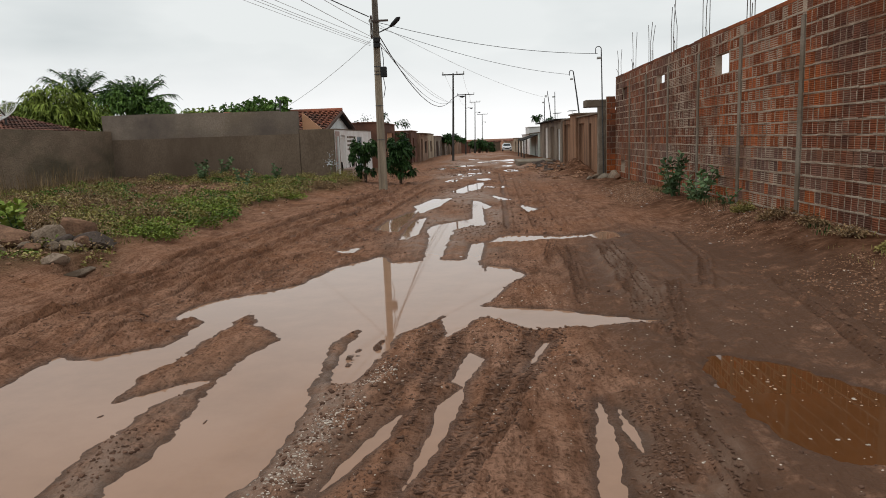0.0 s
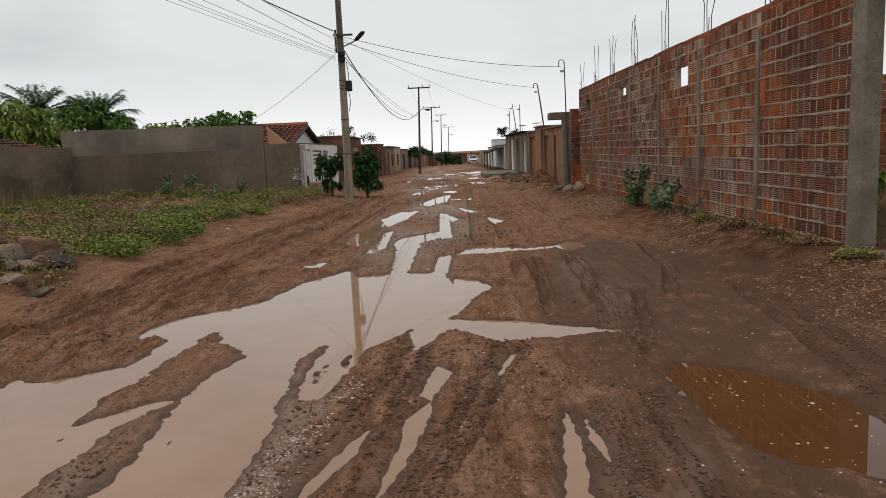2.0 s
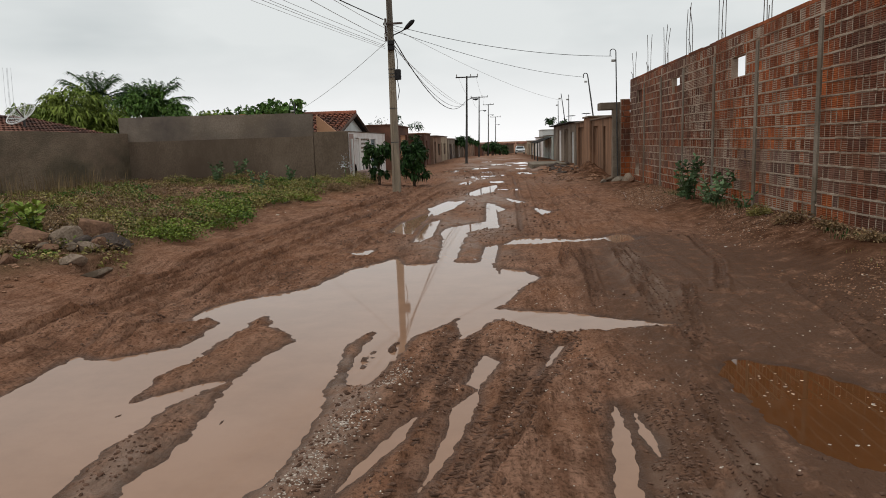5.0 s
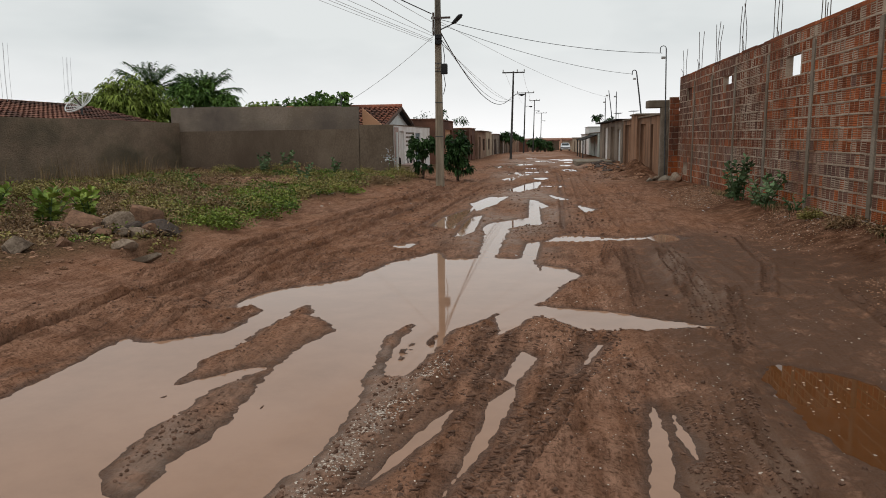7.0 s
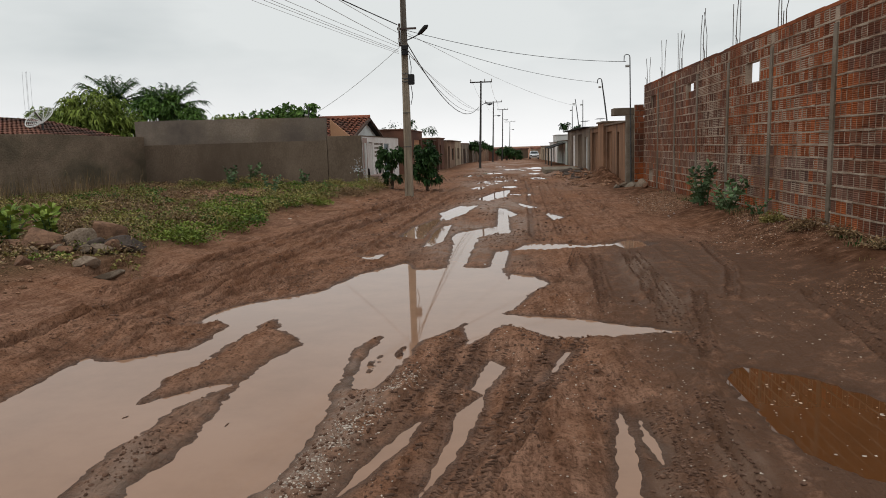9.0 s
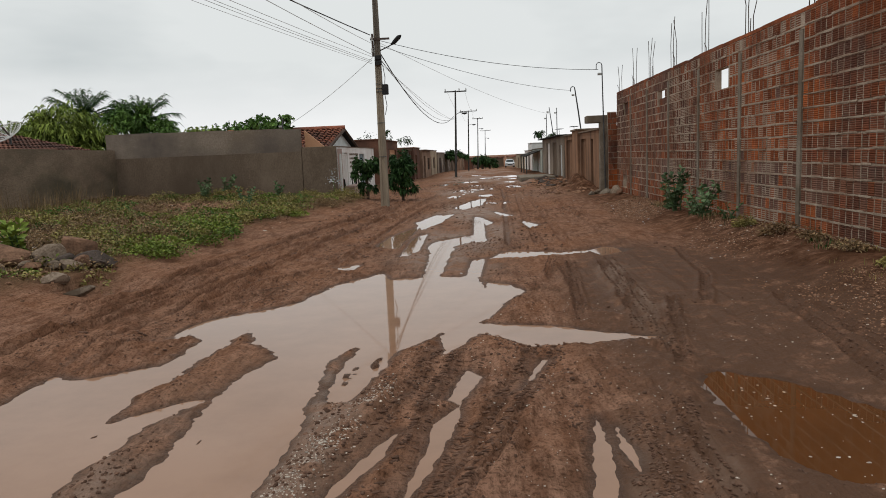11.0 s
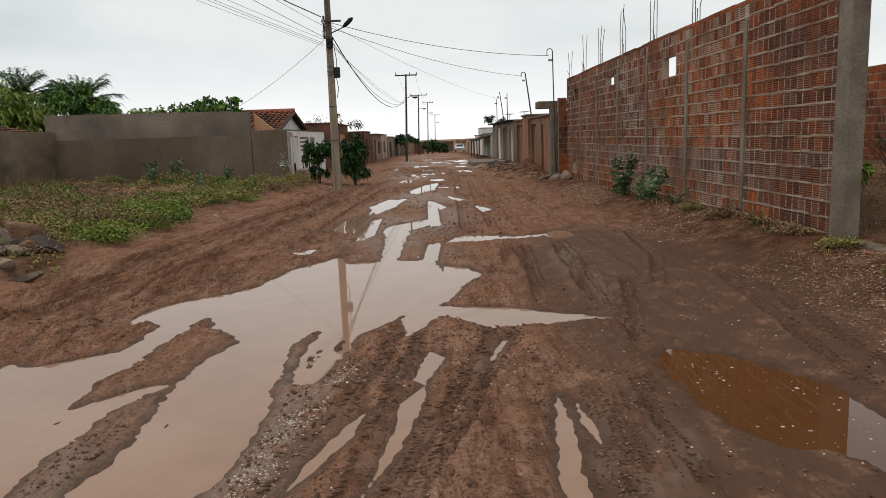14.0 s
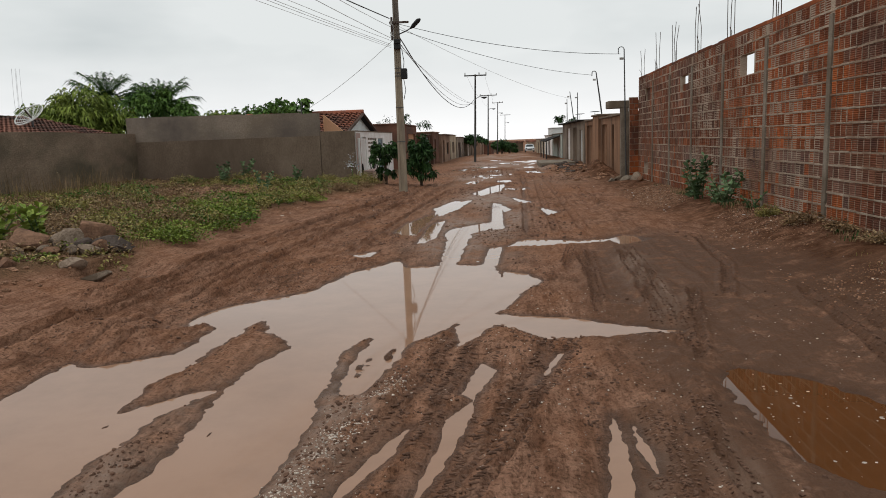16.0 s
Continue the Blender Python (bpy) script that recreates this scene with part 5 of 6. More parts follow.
for hx, hy, w, t, m in ((-22, 205, 18, 0.9, M_REDWALL), (-2, 215, 14, 0.6, M_RENDER), (14, 208, 16, 0.8, M_BEIGE), (32, 212, 18, 1.2, M_RENDER_LIGHT), (-45, 200, 22, 1.4, M_ORANGE)):
    far = thing("house", "low plain house closing the street's far end", "house", "houses along the street", (hx, hy, -3.4))
    part("wall", boxes((-w / 2, w / 2, 0, 9, 0, 3.4 + t - 0.4)), m, far)
    part("roof", boxes((-w / 2 - 0.3, w / 2 + 0.3, -0.3, 9.3, 3.0 + t, 3.4 + t)), M_TILE_OLD, far)
    part("door", boxes((-1, 1, -0.04, 0.0, 0.6, 2.6)), M_DOOR, far)

aw = thing("awning", "dark sloping sheet awning on slim posts", "awning", "", (3.3, 57.5, -0.4))
v = [(0.2, 0, 2.15), (0.2, 8.5, 2.15), (-1.0, 8.5, 1.75), (-1.0, 0, 1.75)]
v += [(a, b, c - 0.06) for a, b, c in v]
soup("sheet", v, [(0, 1, 2, 3), (7, 6, 5, 4), (0, 4, 5, 1), (1, 5, 6, 2), (2, 6, 7, 3), (3, 7, 4, 0)], M_DARK, aw)
for q in (0.2, 4.2, 8.3):
    part("post", tube(bmesh.new(), [(-0.9, q, 0), (-0.9, q, 1.75)], 0.05, 6), M_WOODPOLE, aw)
tank = thing("water_tank", "white square water tank on a flat roof", "tank", "", (4.3, 72.0, 1.82))
part("body", boxes((-0.7, 0.7, -2.4, 2.4, 0, 0.62), bevel=0.05), M_WHITE_CLEAN, tank)
part("lid", boxes((-0.75, 0.75, -2.45, 2.45, 0.622, 0.7), bevel=0.02), M_WHITE_CLEAN, tank)
for (x, y, z, w) in ((3.9, 39.5, 2.5, 1.0), (3.9, 47.0, 2.62, 1.4)):
    an = thing("roof_aerial", "thin metal television aerial on a flat roof", "aerial", "roof aerials", (x, y, z))
    part("mast", tube(bmesh.new(), [(0, 0, 0), (0, 0, 0.4)], 0.012, 5), M_GALV, an)
    part("boom", tube(bmesh.new(), [(-0.05, -w / 2, 0.4), (0.05, w / 2, 0.42)], 0.012, 5), M_GALV, an)
    for k in range(5):
        q = -w / 2 + w * k / 4
        part("element", tube(bmesh.new(), [(-0.22, q, 0.41), (0.22, q, 0.41)], 0.007, 4), M_GALV, an)
slab = thing("concrete_slab", "broken concrete slab dumped on the verge", "slab", "", (1.9, 42.0, gz(1.9, 42.0)))
part("slab", boxes((-0.9, 1.0, -2.2, 2.2, -0.1, 0.22), bevel=0.04), M_CONCRETE, slab)

# tiled house, dish and starter bars behind the lot wall
th = thing("house", "old tiled house behind the lot wall", "house", "houses along the street", (0, 0, 0))
part("wall", boxes((-26.5, -18.0, 19.5, 30.0, 0, 2.35)), M_RENDER_ROUGH, th)
v, f = [], []
for i in range(44):
    for j in range(10):
        y = 19.3 + i * 0.25 + random.uniform(-0.02, 0.02)
        x0, z0 = -17.6 - j * 0.36, 2.42 + j * 0.085
        k = len(v)
        for x, z, r in ((x0, z0 + 0.03, 0.12), (x0 - 0.40, z0 + 0.085, 0.10)):
            for a in range(5):
                t = math.pi * a / 4
                v.append((x, y + r * math.cos(t), z + r * 0.8 * math.sin(t) + random.uniform(0, 0.012)))
        for a in range(4):
            f.append((k + a, k + a + 1, k + 6 + a, k + 5 + a))
roof = soup("roof", [(-17.6, 19.2, 2.38), (-17.6, 30.3, 2.38), (-21.3, 30.3, 3.22), (-21.3, 19.2, 3.22), (-26.8, 30.3, 2.3), (-26.8, 19.2, 2.3)], [(0, 1, 2, 3), (3, 2, 4, 5)], M_TILE_OLD, th)
tagged(soup("roof_tiling", v, f, M_TILE_OLD, roof), "uneven courses of old clay tiles", kind="stuff")
for x, y, h in ((-20.6, 25.0, 2.35), (-20.6, 28.6, 2.2)):
    t = thing("starter_bars", "pale thin starter bars behind a tiled roof", "rebar", "bars on the wall", (x, y, 3.0))
    for dx, dy in ((-0.08, -0.12), (0.08, -0.08), (-0.08, 0.1), (0.08, 0.14)):
        part("bar", tube(bmesh.new(), [(dx, dy, -0.2), (dx, dy, h * 0.5), (dx, dy + 0.06, h)], 0.005, 5), M_CABLE_PALE, t)


def dish(x, y, z, r):
    t = thing("satellite_dish", "wide wire-mesh satellite dish on a tiled roof", "satellite dish", "", (x, y, z))
    rot = Euler((radians(40), radians(-14), 0)).to_matrix()

    def bowl(a, q):
        return tuple(rot @ Vector((q * math.cos(a), q * math.sin(a), 0.32 * q * q / r)))
    for k in range(12):
        part("rib", tube(bmesh.new(), [bowl(k * math.pi / 6, r * s / 4) for s in range(5)], 0.014, 4), M_WHITE_CLEAN, t)
    for s in (1.0,):
        part("rim", tube(bmesh.new(), [bowl(k * math.pi / 18, r * s) for k in range(37)], 0.022, 5), M_WHITE_CLEAN, t)
    bm = bmesh.new()
    for s in range(1, 9):
        tube(bm, [bowl(k * math.pi / 12, r * s / 9) for k in range(25)], 0.006, 3)
    part("mesh", bm, M_WHITE_CLEAN, t, "fine wire mesh of the dish")
    part("feed", tube(bmesh.new(), [tuple(rot @ Vector((0, 0, 0.0))), tuple(rot @ Vector((0, 0, r * 0.75)))], 0.03, 5), M_STEEL, t)
    part("mast", tube(bmesh.new(), [(0, 0, -0.75), (0, 0, 0.0)], 0.04, 6), M_GALV, t)


dish(-18.6, 26.4, 3.08, 0.56)


# parked car at the far end
def far_car(x, y):
    z = gz(x, y)
    c = thing("car", "white hatchback car parked at the street's far end", "car", "", (x, y, z))
    bm = bmesh.new()
    prof = [(-0.1, 0.32), (-0.12, 0.75), (0.15, 0.9), (0.95, 1.0), (1.55, 1.5), (3.1, 1.52), (3.9, 1.05), (4.1, 0.9), (4.1, 0.32)]
    rings = [[bm.verts.new((sx * (0.86 if pz < 1.2 else 0.66), py, pz)) for py, pz in prof] for sx in (-1, 1)]
    for i in range(len(prof)):
        j = (i + 1) % len(prof)
        bm.faces.new((rings[0][i], rings[1][i], rings[1][j], rings[0][j]))
    bm.faces.new(rings[0][::-1])
    bm.faces.new(rings[1])
    bmesh.ops.bevel(bm, geom=list(bm.edges), offset=0.05, segments=2, affect="EDGES", clamp_overlap=True)
    part("body", bm, M_CARPAINT, c)
    v = [(-0.72, 0.97, 1.06), (0.72, 0.97, 1.06), (0.6, 1.5, 1.44), (-0.6, 1.5, 1.44)]
    soup("windscreen", [(a, b - 0.03, d + 0.02) for a, b, d in v] + [(a, b + 0.02, d) for a, b, d in v], [(0, 1, 2, 3), (7, 6, 5, 4), (0, 4, 5, 1), (2, 6, 7, 3)], M_GLASS, c, "dark windscreen")
    part("grille", boxes((-0.45, 0.45, -0.15, -0.1, 0.5, 0.68)), M_BLACK, c)
    for s in (-1, 1):
        part("headlight", boxes((s * 0.66 - 0.16, s * 0.66 + 0.16, -0.16, -0.05, 0.66, 0.8), bevel=0.03), M_GLASS, c)
        for q in (0.75, 3.2):
            w = part("wheel", tube(bmesh.new(), [(s * 0.7, q, 0.31), (s * 0.88, q, 0.31)], 0.31, 14), M_BLACK, c)
            part("rim", tube(bmesh.new(), [(s * 0.86, q, 0.31), (s * 0.89, q, 0.31)], 0.19, 10), M_GALV, w)
    return c


far_car(4.1, 139.0)


# ---------------------------------------------------------------- trees and shrubs
def leaf_soup(name, centres, dirs, length, width, material, parent, label="", seed=0, droop=0.25):
    """Many folded leaves: each a bent blade of four triangles."""
    r = np.random.RandomState(seed)
    n = len(centres)
    c, d = np.asarray(centres, float), np.asarray(dirs, float)
    d = d / (np.linalg.norm(d, axis=1, keepdims=True) + 1e-9)
    s = np.cross(d, r.normal(size=(n, 3)) + np.array([0, 0, 1.2]))
    s = s / (np.linalg.norm(s, axis=1, keepdims=True) + 1e-9)
    L = (length * (0.7 + 0.6 * r.rand(n)))[:, None]
    W = (width * (0.7 + 0.6 * r.rand(n)))[:, None]
    down = np.array([0, 0, -1.0])
    mid = c + d * L * 0.5
    tip = c + d * L + down * L * droop
    nrm = np.cross(s, d)
    v = np.stack([c, mid + s * W * 0.5 + nrm * W * 0.12, tip, mid - s * W * 0.5 + nrm * W * 0.12, mid], 1).reshape(-1, 3)
    k = np.arange(n)[:, None] * 5
    f = np.concatenate([k + np.array([[0, 1, 4]]), k + np.array([[1, 2, 4]]), k + np.array([[2, 3, 4]]), k + np.array([[3, 0, 4]])]).tolist()
    return soup(name, v.tolist(), f, material, parent, label)


def crown_points(blobs, n, seed):
    """Points in clumps on and just under the surface of overlapping rounded masses."""
    r = np.random.RandomState(seed)
    out, dirs = [], []
    w = np.array([b[3] * b[4] for b in blobs])
    for (x, y, z, rx, rz), share in zip(blobs, w / w.sum()):
        clumps = max(4, int(n * share / 40))
        cd = r.normal(size=(clumps, 3))
        cd[:, 2] = np.abs(cd[:, 2]) * 1.0 - 0.35
        cd /= np.linalg.norm(cd, axis=1, keepdims=True)
        for q in cd:
            m = 40
            spread = 0.26 * rx
            rad = r.uniform(0.62, 1.05)
            p = np.array([x, y, z]) + q * np.array([rx, rx, rz]) * rad + r.normal(size=(m, 3)) * spread * np.array([0.6, 0.6, 0.42])
            out.append(p)
            dirs.append(q * 0.7 + r.normal(size=(m, 3)) * 0.7 + np.array([0, 0, -0.25]))
    return np.concatenate(out), np.concatenate(dirs)


def tree(name, label, x, y, base, blobs, n, leaf, material, trunk_r=0.12, seed=0, droop=0.4, category="tree"):
    t = thing(name, label, category, "", (x, y, base))
    top = max(b[2] for b in blobs)
    bm = bmesh.new()
    tube(bm, [(0, 0, -0.2), (0.05, 0.02, top * 0.3), (0.0, 0.05, top * 0.65)], [trunk_r * 1.3, trunk_r, trunk_r * 0.7], 8)
    for b in blobs:
        tube(bm, [(0.02, 0.03, top * 0.45), (b[0] * 0.5, b[1] * 0.5, (top * 0.5 + b[2]) * 0.5), (b[0], b[1], b[2])], [trunk_r * 0.55, trunk_r * 0.35, trunk_r * 0.1], 5)
    part("trunk", bm, M_BARK, t)
    p, d = crown_points(blobs, n, seed)
    leaf_soup("crown", p, d, leaf[0], leaf[1], material, t, seed=seed, droop=droop)
    return t


tree("broadleaf_tree", "dense bright green mango-like tree behind the lot wall", -21.7, 35.0, 0.3,
     [(-1.7, 0, 2.9, 1.3, 0.9), (0.1, -0.4, 3.4, 1.4, 1.1), (1.3, 0.2, 2.8, 1.1, 0.9), (-0.3, -0.6, 2.3, 1.9, 0.9)], 7000, (0.36, 0.12), M_LEAF_YELLOW, 0.2, 3, 0.6)
tree("feathery_tree", "fine-leaved pale green tree behind the lot wall", -24.8, 36.5, 0.3,
     [(-0.6, 0, 3.1, 1.3, 0.7), (1.0, 0, 3.0, 1.1, 0.7), (-1.6, 0, 2.7, 1.0, 0.6)], 2000, (0.18, 0.045), M_LEAF, 0.12, 4, 0.3)
tree("broadleaf_tree", "dark green tree between the palms", -19.3, 39.0, 0.3,
     [(0, 0, 3.8, 1.1, 0.9), (0.9, 0, 3.0, 0.9, 0.7), (-1.2, 0, 3.7, 1.1, 0.9)], 2400, (0.3, 0.12), M_LEAF, 0.18, 5, 0.4)
for k, (x, y, w, h) in enumerate(((-15.2, 35.0, 1.2, 2.75), (-13.4, 35.5, 1.2, 2.95), (-11.9, 34.5, 1.0, 3.2), (-10.5, 33.6, 0.7, 3.1), (-17.0, 35.0, 0.9, 2.7))):
    tree("shrub_tree", "leafy green tree top showing over the rendered wall", x, y, 0.2,
         [(-w * 0.5, 0, h * 0.9, w * 0.8, 0.5), (w * 0.4, 0, h, w * 0.7, 0.5), (0, 0.2, h * 0.75, w, 0.7)], 1500, (0.26, 0.13), M_LEAF_YELLOW if k == 0 else M_LEAF, 0.1, 20 + k, 0.4)
tree("street_tree", "small round street tree by the far houses", -4.6, 92.0, -0.45, [(0, 0, 2.1, 1.0, 0.6), (0.7, 0, 1.9, 0.7, 0.5), (-0.6, 0, 2.0, 0.7, 0.5)], 1200, (0.35, 0.18), M_LEAF_DARK, 0.15, 31)
for k, (x, y, h) in enumerate(((-1.2, 128.0, 2.6), (0.2, 140.0, 2.2), (-2.2, 150.0, 2.9))):
    tree("street_tree", "dark dense street tree far off", x, y, gz(x, y), [(0, 0, h * 0.55, 1.3, 0.9), (0.9, 0, h * 0.45, 1.0, 0.7), (-0.8, 0, h * 0.5, 1.0, 0.7)], 1300, (0.4, 0.22), M_LEAF_DARK, 0.2, 40 + k)
tree("street_tree", "thin shrub behind the grey house", 4.6, 66.0, 0.0, [(0, 0, 3.1, 0.7, 0.5), (0.4, 1, 2.7, 0.7, 0.5)], 260, (0.3, 0.12), M_LEAF_DARK, 0.08, 50)
tree("bare_tree", "twiggy half-bare tree behind the brick house", -8.5, 50.0, 0.0, [(0, 0, 2.8, 1.4, 0.35), (1.6, 0, 2.7, 1.0, 0.3), (-1.2, 0, 2.6, 1.0, 0.3), (0.8, 1, 3.2, 0.3, 0.4)], 240, (0.22, 0.07), M_LEAF_DARK, 0.1, 51)


def palm(x, y, base, h, n, spread, seed):
    r = random.Random(seed)
    t = thing("coconut_palm", "coconut palm with ragged drooping fronds", "palm", "palms", (x, y, base))
    part("trunk", tube(bmesh.new(), [(0, 0, -0.2), (0.1, 0, h * 0.5), (0, 0, h)], [0.2, 0.15, 0.12], 8), M_BARK, t)
    for k in range(n):
        a = k * 2.39996 + r.uniform(-0.2, 0.2)
        up = (0.45, 0.85, 1.1, 1.3, 1.5)[k % 5] + r.uniform(-0.15, 0.15)
        L = spread * r.uniform(0.85, 1.1)
        pts = []
        for s in range(9):
            q = s / 8
            pts.append(Vector((math.cos(a) * L * q * math.cos(up * (1 - 0.4 * q)), math.sin(a) * L * q * math.cos(up * (1 - 0.4 * q)), h + L * (math.sin(up) * q - 0.42 * q * q * (1.9 - up)))))
        fr = part("frond", tube(bmesh.new(), pts, [0.03 - 0.003 * s for s in range(9)], 4), M_PALM, t)
        cs, ds = [], []
        for s in range(44):
            q = 0.10 + 0.88 * s / 43
            i = min(7, int(q * 8))
            p = pts[i].lerp(pts[i + 1], q * 8 - i)
            d = (pts[i + 1] - pts[i]).normalized()
            side = d.cross(Vector((0, 0, 1))).normalized()
            for w in (-1, 1):
                cs.append(p)
                ds.append(side * w * 0.62 + d * 0.85 + Vector((0, 0, -0.12 + r.uniform(-0.2, 0.2))))
        leaf_soup("foliage", [tuple(c) for c in cs], [tuple(d) for d in ds], 0.52, 0.055, M_PALM, fr, seed=seed + k, droop=0.45)


palm(-23.3, 40.0, 0.3, 4.0, 24, 2.15, 1)
palm(-20.0, 40.0, 0.3, 3.6, 24, 2.15, 2)
palm(-21.6, 42.0, 0.3, 3.9, 16, 1.5, 3)

tree("bush", "leafy dark green bush with a short stem beside the utility pole", -5.36, 26.8, gz(-5.36, 26.8), [(0, 0, 1.25, 0.4, 0.35), (-0.2, 0, 0.9, 0.32, 0.35), (0.22, 0, 1.2, 0.32, 0.3), (0.05, 0, 0.4, 0.24, 0.25)], 1400, (0.17, 0.08), M_LEAF_DARK, 0.05, 60, category="bush")
tree("bush", "dense dark green bush growing behind the utility pole", -4.05, 26.8, gz(-4.05, 26.8), [(0, 0, 1.5, 0.34, 0.32), (0.1, 0, 1.1, 0.42, 0.4), (-0.12, 0, 0.7, 0.42, 0.4), (0.15, 0, 0.45, 0.42, 0.35)], 2600, (0.16, 0.08), M_LEAF_DARK, 0.05, 61, category="bush")


def twig_bush(x, y, h, n, seed, label):
    """A low bush of bare, forking twigs with few leaves."""
    r = random.Random(seed)
    t = thing("twiggy_bush", label, "bush", "", (x, y, gz(x, y) - 0.03))
    cs, ds = [], []
    for k in range(n):
        a, lean = r.uniform(0, 6.28), r.uniform(0.2, 0.9)
        tip = Vector((math.cos(a) * lean * h, math.sin(a) * lean * h, h * r.uniform(0.6, 1.0)))
        midp = tip * 0.5 + Vector((r.uniform(-0.06, 0.06), r.uniform(-0.06, 0.06), 0.08))
        branch = part("branch", tube(bmesh.new(), [(0, 0, 0), tuple(midp), tuple(tip)], [0.012, 0.008, 0.003], 4), M_BARK, t)
        for q in range(4):
            p = midp.lerp(tip, q / 4)
            e = p + Vector((r.uniform(-0.2, 0.2), r.uniform(-0.2, 0.2), r.uniform(0.02, 0.22)))
            part("twig", tube(bmesh.new(), [tuple(p), tuple((p + e) / 2 + Vector((0, 0, 0.02))), tuple(e)], [0.005, 0.004, 0.002], 3), M_BARK, branch)
            for w in range(3):
                cs.append(tuple(p.lerp(e, r.random())))
                ds.append((r.uniform(-1, 1), r.uniform(-1, 1), r.uniform(-0.2, 0.8)))
    leaf_soup("foliage", cs, ds, 0.05, 0.025, M_LEAF_DARK, t, seed=seed)


twig_bush(6.0, 11.2, 0.8, 16, 1, "dark twiggy half-bare shrub on the yard heap")
twig_bush(6.3, 9.9, 0.8, 16, 2, "dark twiggy half-bare shrub on the yard heap")
twig_bush(6.6, 8.7, 0.9, 16, 3, "dark twiggy half-bare shrub on the yard heap")
tree("bush", "light green leafy weed by the gate column", 4.9, 10.6, gz(4.9, 10.6), [(0, 0, 0.55, 0.22, 0.2)], 60, (0.16, 0.08), M_LEAF_YELLOW, 0.015, 64, category="bush")


def milkweed(x, y, h, stems, seed, leaf=0.15, mat_leaf=None, label="tall milkweed shrub with broad blue-green leaves"):
    r = random.Random(seed)
    t = thing("milkweed", label, "shrub", "milkweed shrubs", (x, y, gz(x, y) - 0.03))
    for k in range(stems):
        a = r.uniform(0, 6.28)
        lean, hh = r.uniform(0.05, 0.38), h * r.uniform(0.6, 1.05)
        ox, oy = r.uniform(-0.09, 0.09), r.uniform(-0.09, 0.09)
        pts = [(ox, oy, 0), (ox + lean * 0.4 * math.cos(a), oy + lean * 0.4 * math.sin(a), hh * 0.5), (ox + lean * math.cos(a), oy + lean * math.sin(a), hh)]
        st = part("stem", tube(bmesh.new(), pts, [0.018, 0.014, 0.006], 5), M_LEAF_BLUE, t)
        cs, ds = [], []
        n = max(5, int(hh / 0.065))
        for i in range(n):
            q = 0.15 + 0.85 * i / (n - 1)
            p = Vector(pts[0]).lerp(Vector(pts[1]), q * 2) if q < 0.5 else Vector(pts[1]).lerp(Vector(pts[2]), q * 2 - 1)
            b = i * 1.57 + r.uniform(-0.3, 0.3)
            for w in (0, math.pi):
                cs.append(tuple(p))
                ds.append((math.cos(b + w), math.sin(b + w), 0.35 + 0.7 * max(0, q - 0.75) * 4))
        leaf_soup("foliage", cs, ds, leaf, leaf * 0.55, mat_leaf or M_LEAF_BLUE, st, seed=seed * 10 + k, droop=0.12)


milkweed(3.3, 16.7, 1.0, 7, 1)
milkweed(3.28, 17.2, 0.75, 5, 2)
milkweed(3.35, 14.9, 0.72, 5, 3)
milkweed(3.4, 15.5, 0.42, 4, 4)
milkweed(3.5, 13.9, 0.3, 4, 13, 0.09)
milkweed(-11.3, 26.2, 0.75, 6, 5)
milkweed(-10.7, 26.9, 0.6, 5, 6)
milkweed(-8.6, 26.6, 0.62, 5, 7)
milkweed(-8.3, 21.8, 0.65, 5, 8, 0.14)
milkweed(-8.75, 10.6, 0.62, 10, 9, 0.2, M_LEAF_YELLOW, "low bright green leafy plant among the stones")
milkweed(-8.75, 11.7, 0.55, 9, 10, 0.2, M_LEAF_YELLOW, "low bright green leafy plant among the stones")
milkweed(-11.0, 12.2, 0.5, 8, 11, 0.18, M_LEAF_YELLOW, "low bright green leafy plant among the stones")
milkweed(5.3, 7.9, 0.35, 5, 12, 0.12, M_LEAF_YELLOW, "green weed in the yard gateway")
fl = thing("flowering_plant", "small white-flowered plant at the wall's corner", "plant", "", (-6.75, 27.45, 0.5))
rr = np.random.RandomState(5)
leaf_soup("blossom", rr.normal(size=(60, 3)) * np.array([0.12, 0.05, 0.16]) + np.array([0, 0, 0.45]), rr.normal(size=(60, 3)), 0.07, 0.07, M_TRASH, fl, "white flowers")
part("stem", tube(bmesh.new(), [(0, 0, -0.45), (0.03, 0, 0.1), (0, 0, 0.5)], 0.012, 5), M_LEAF, fl)


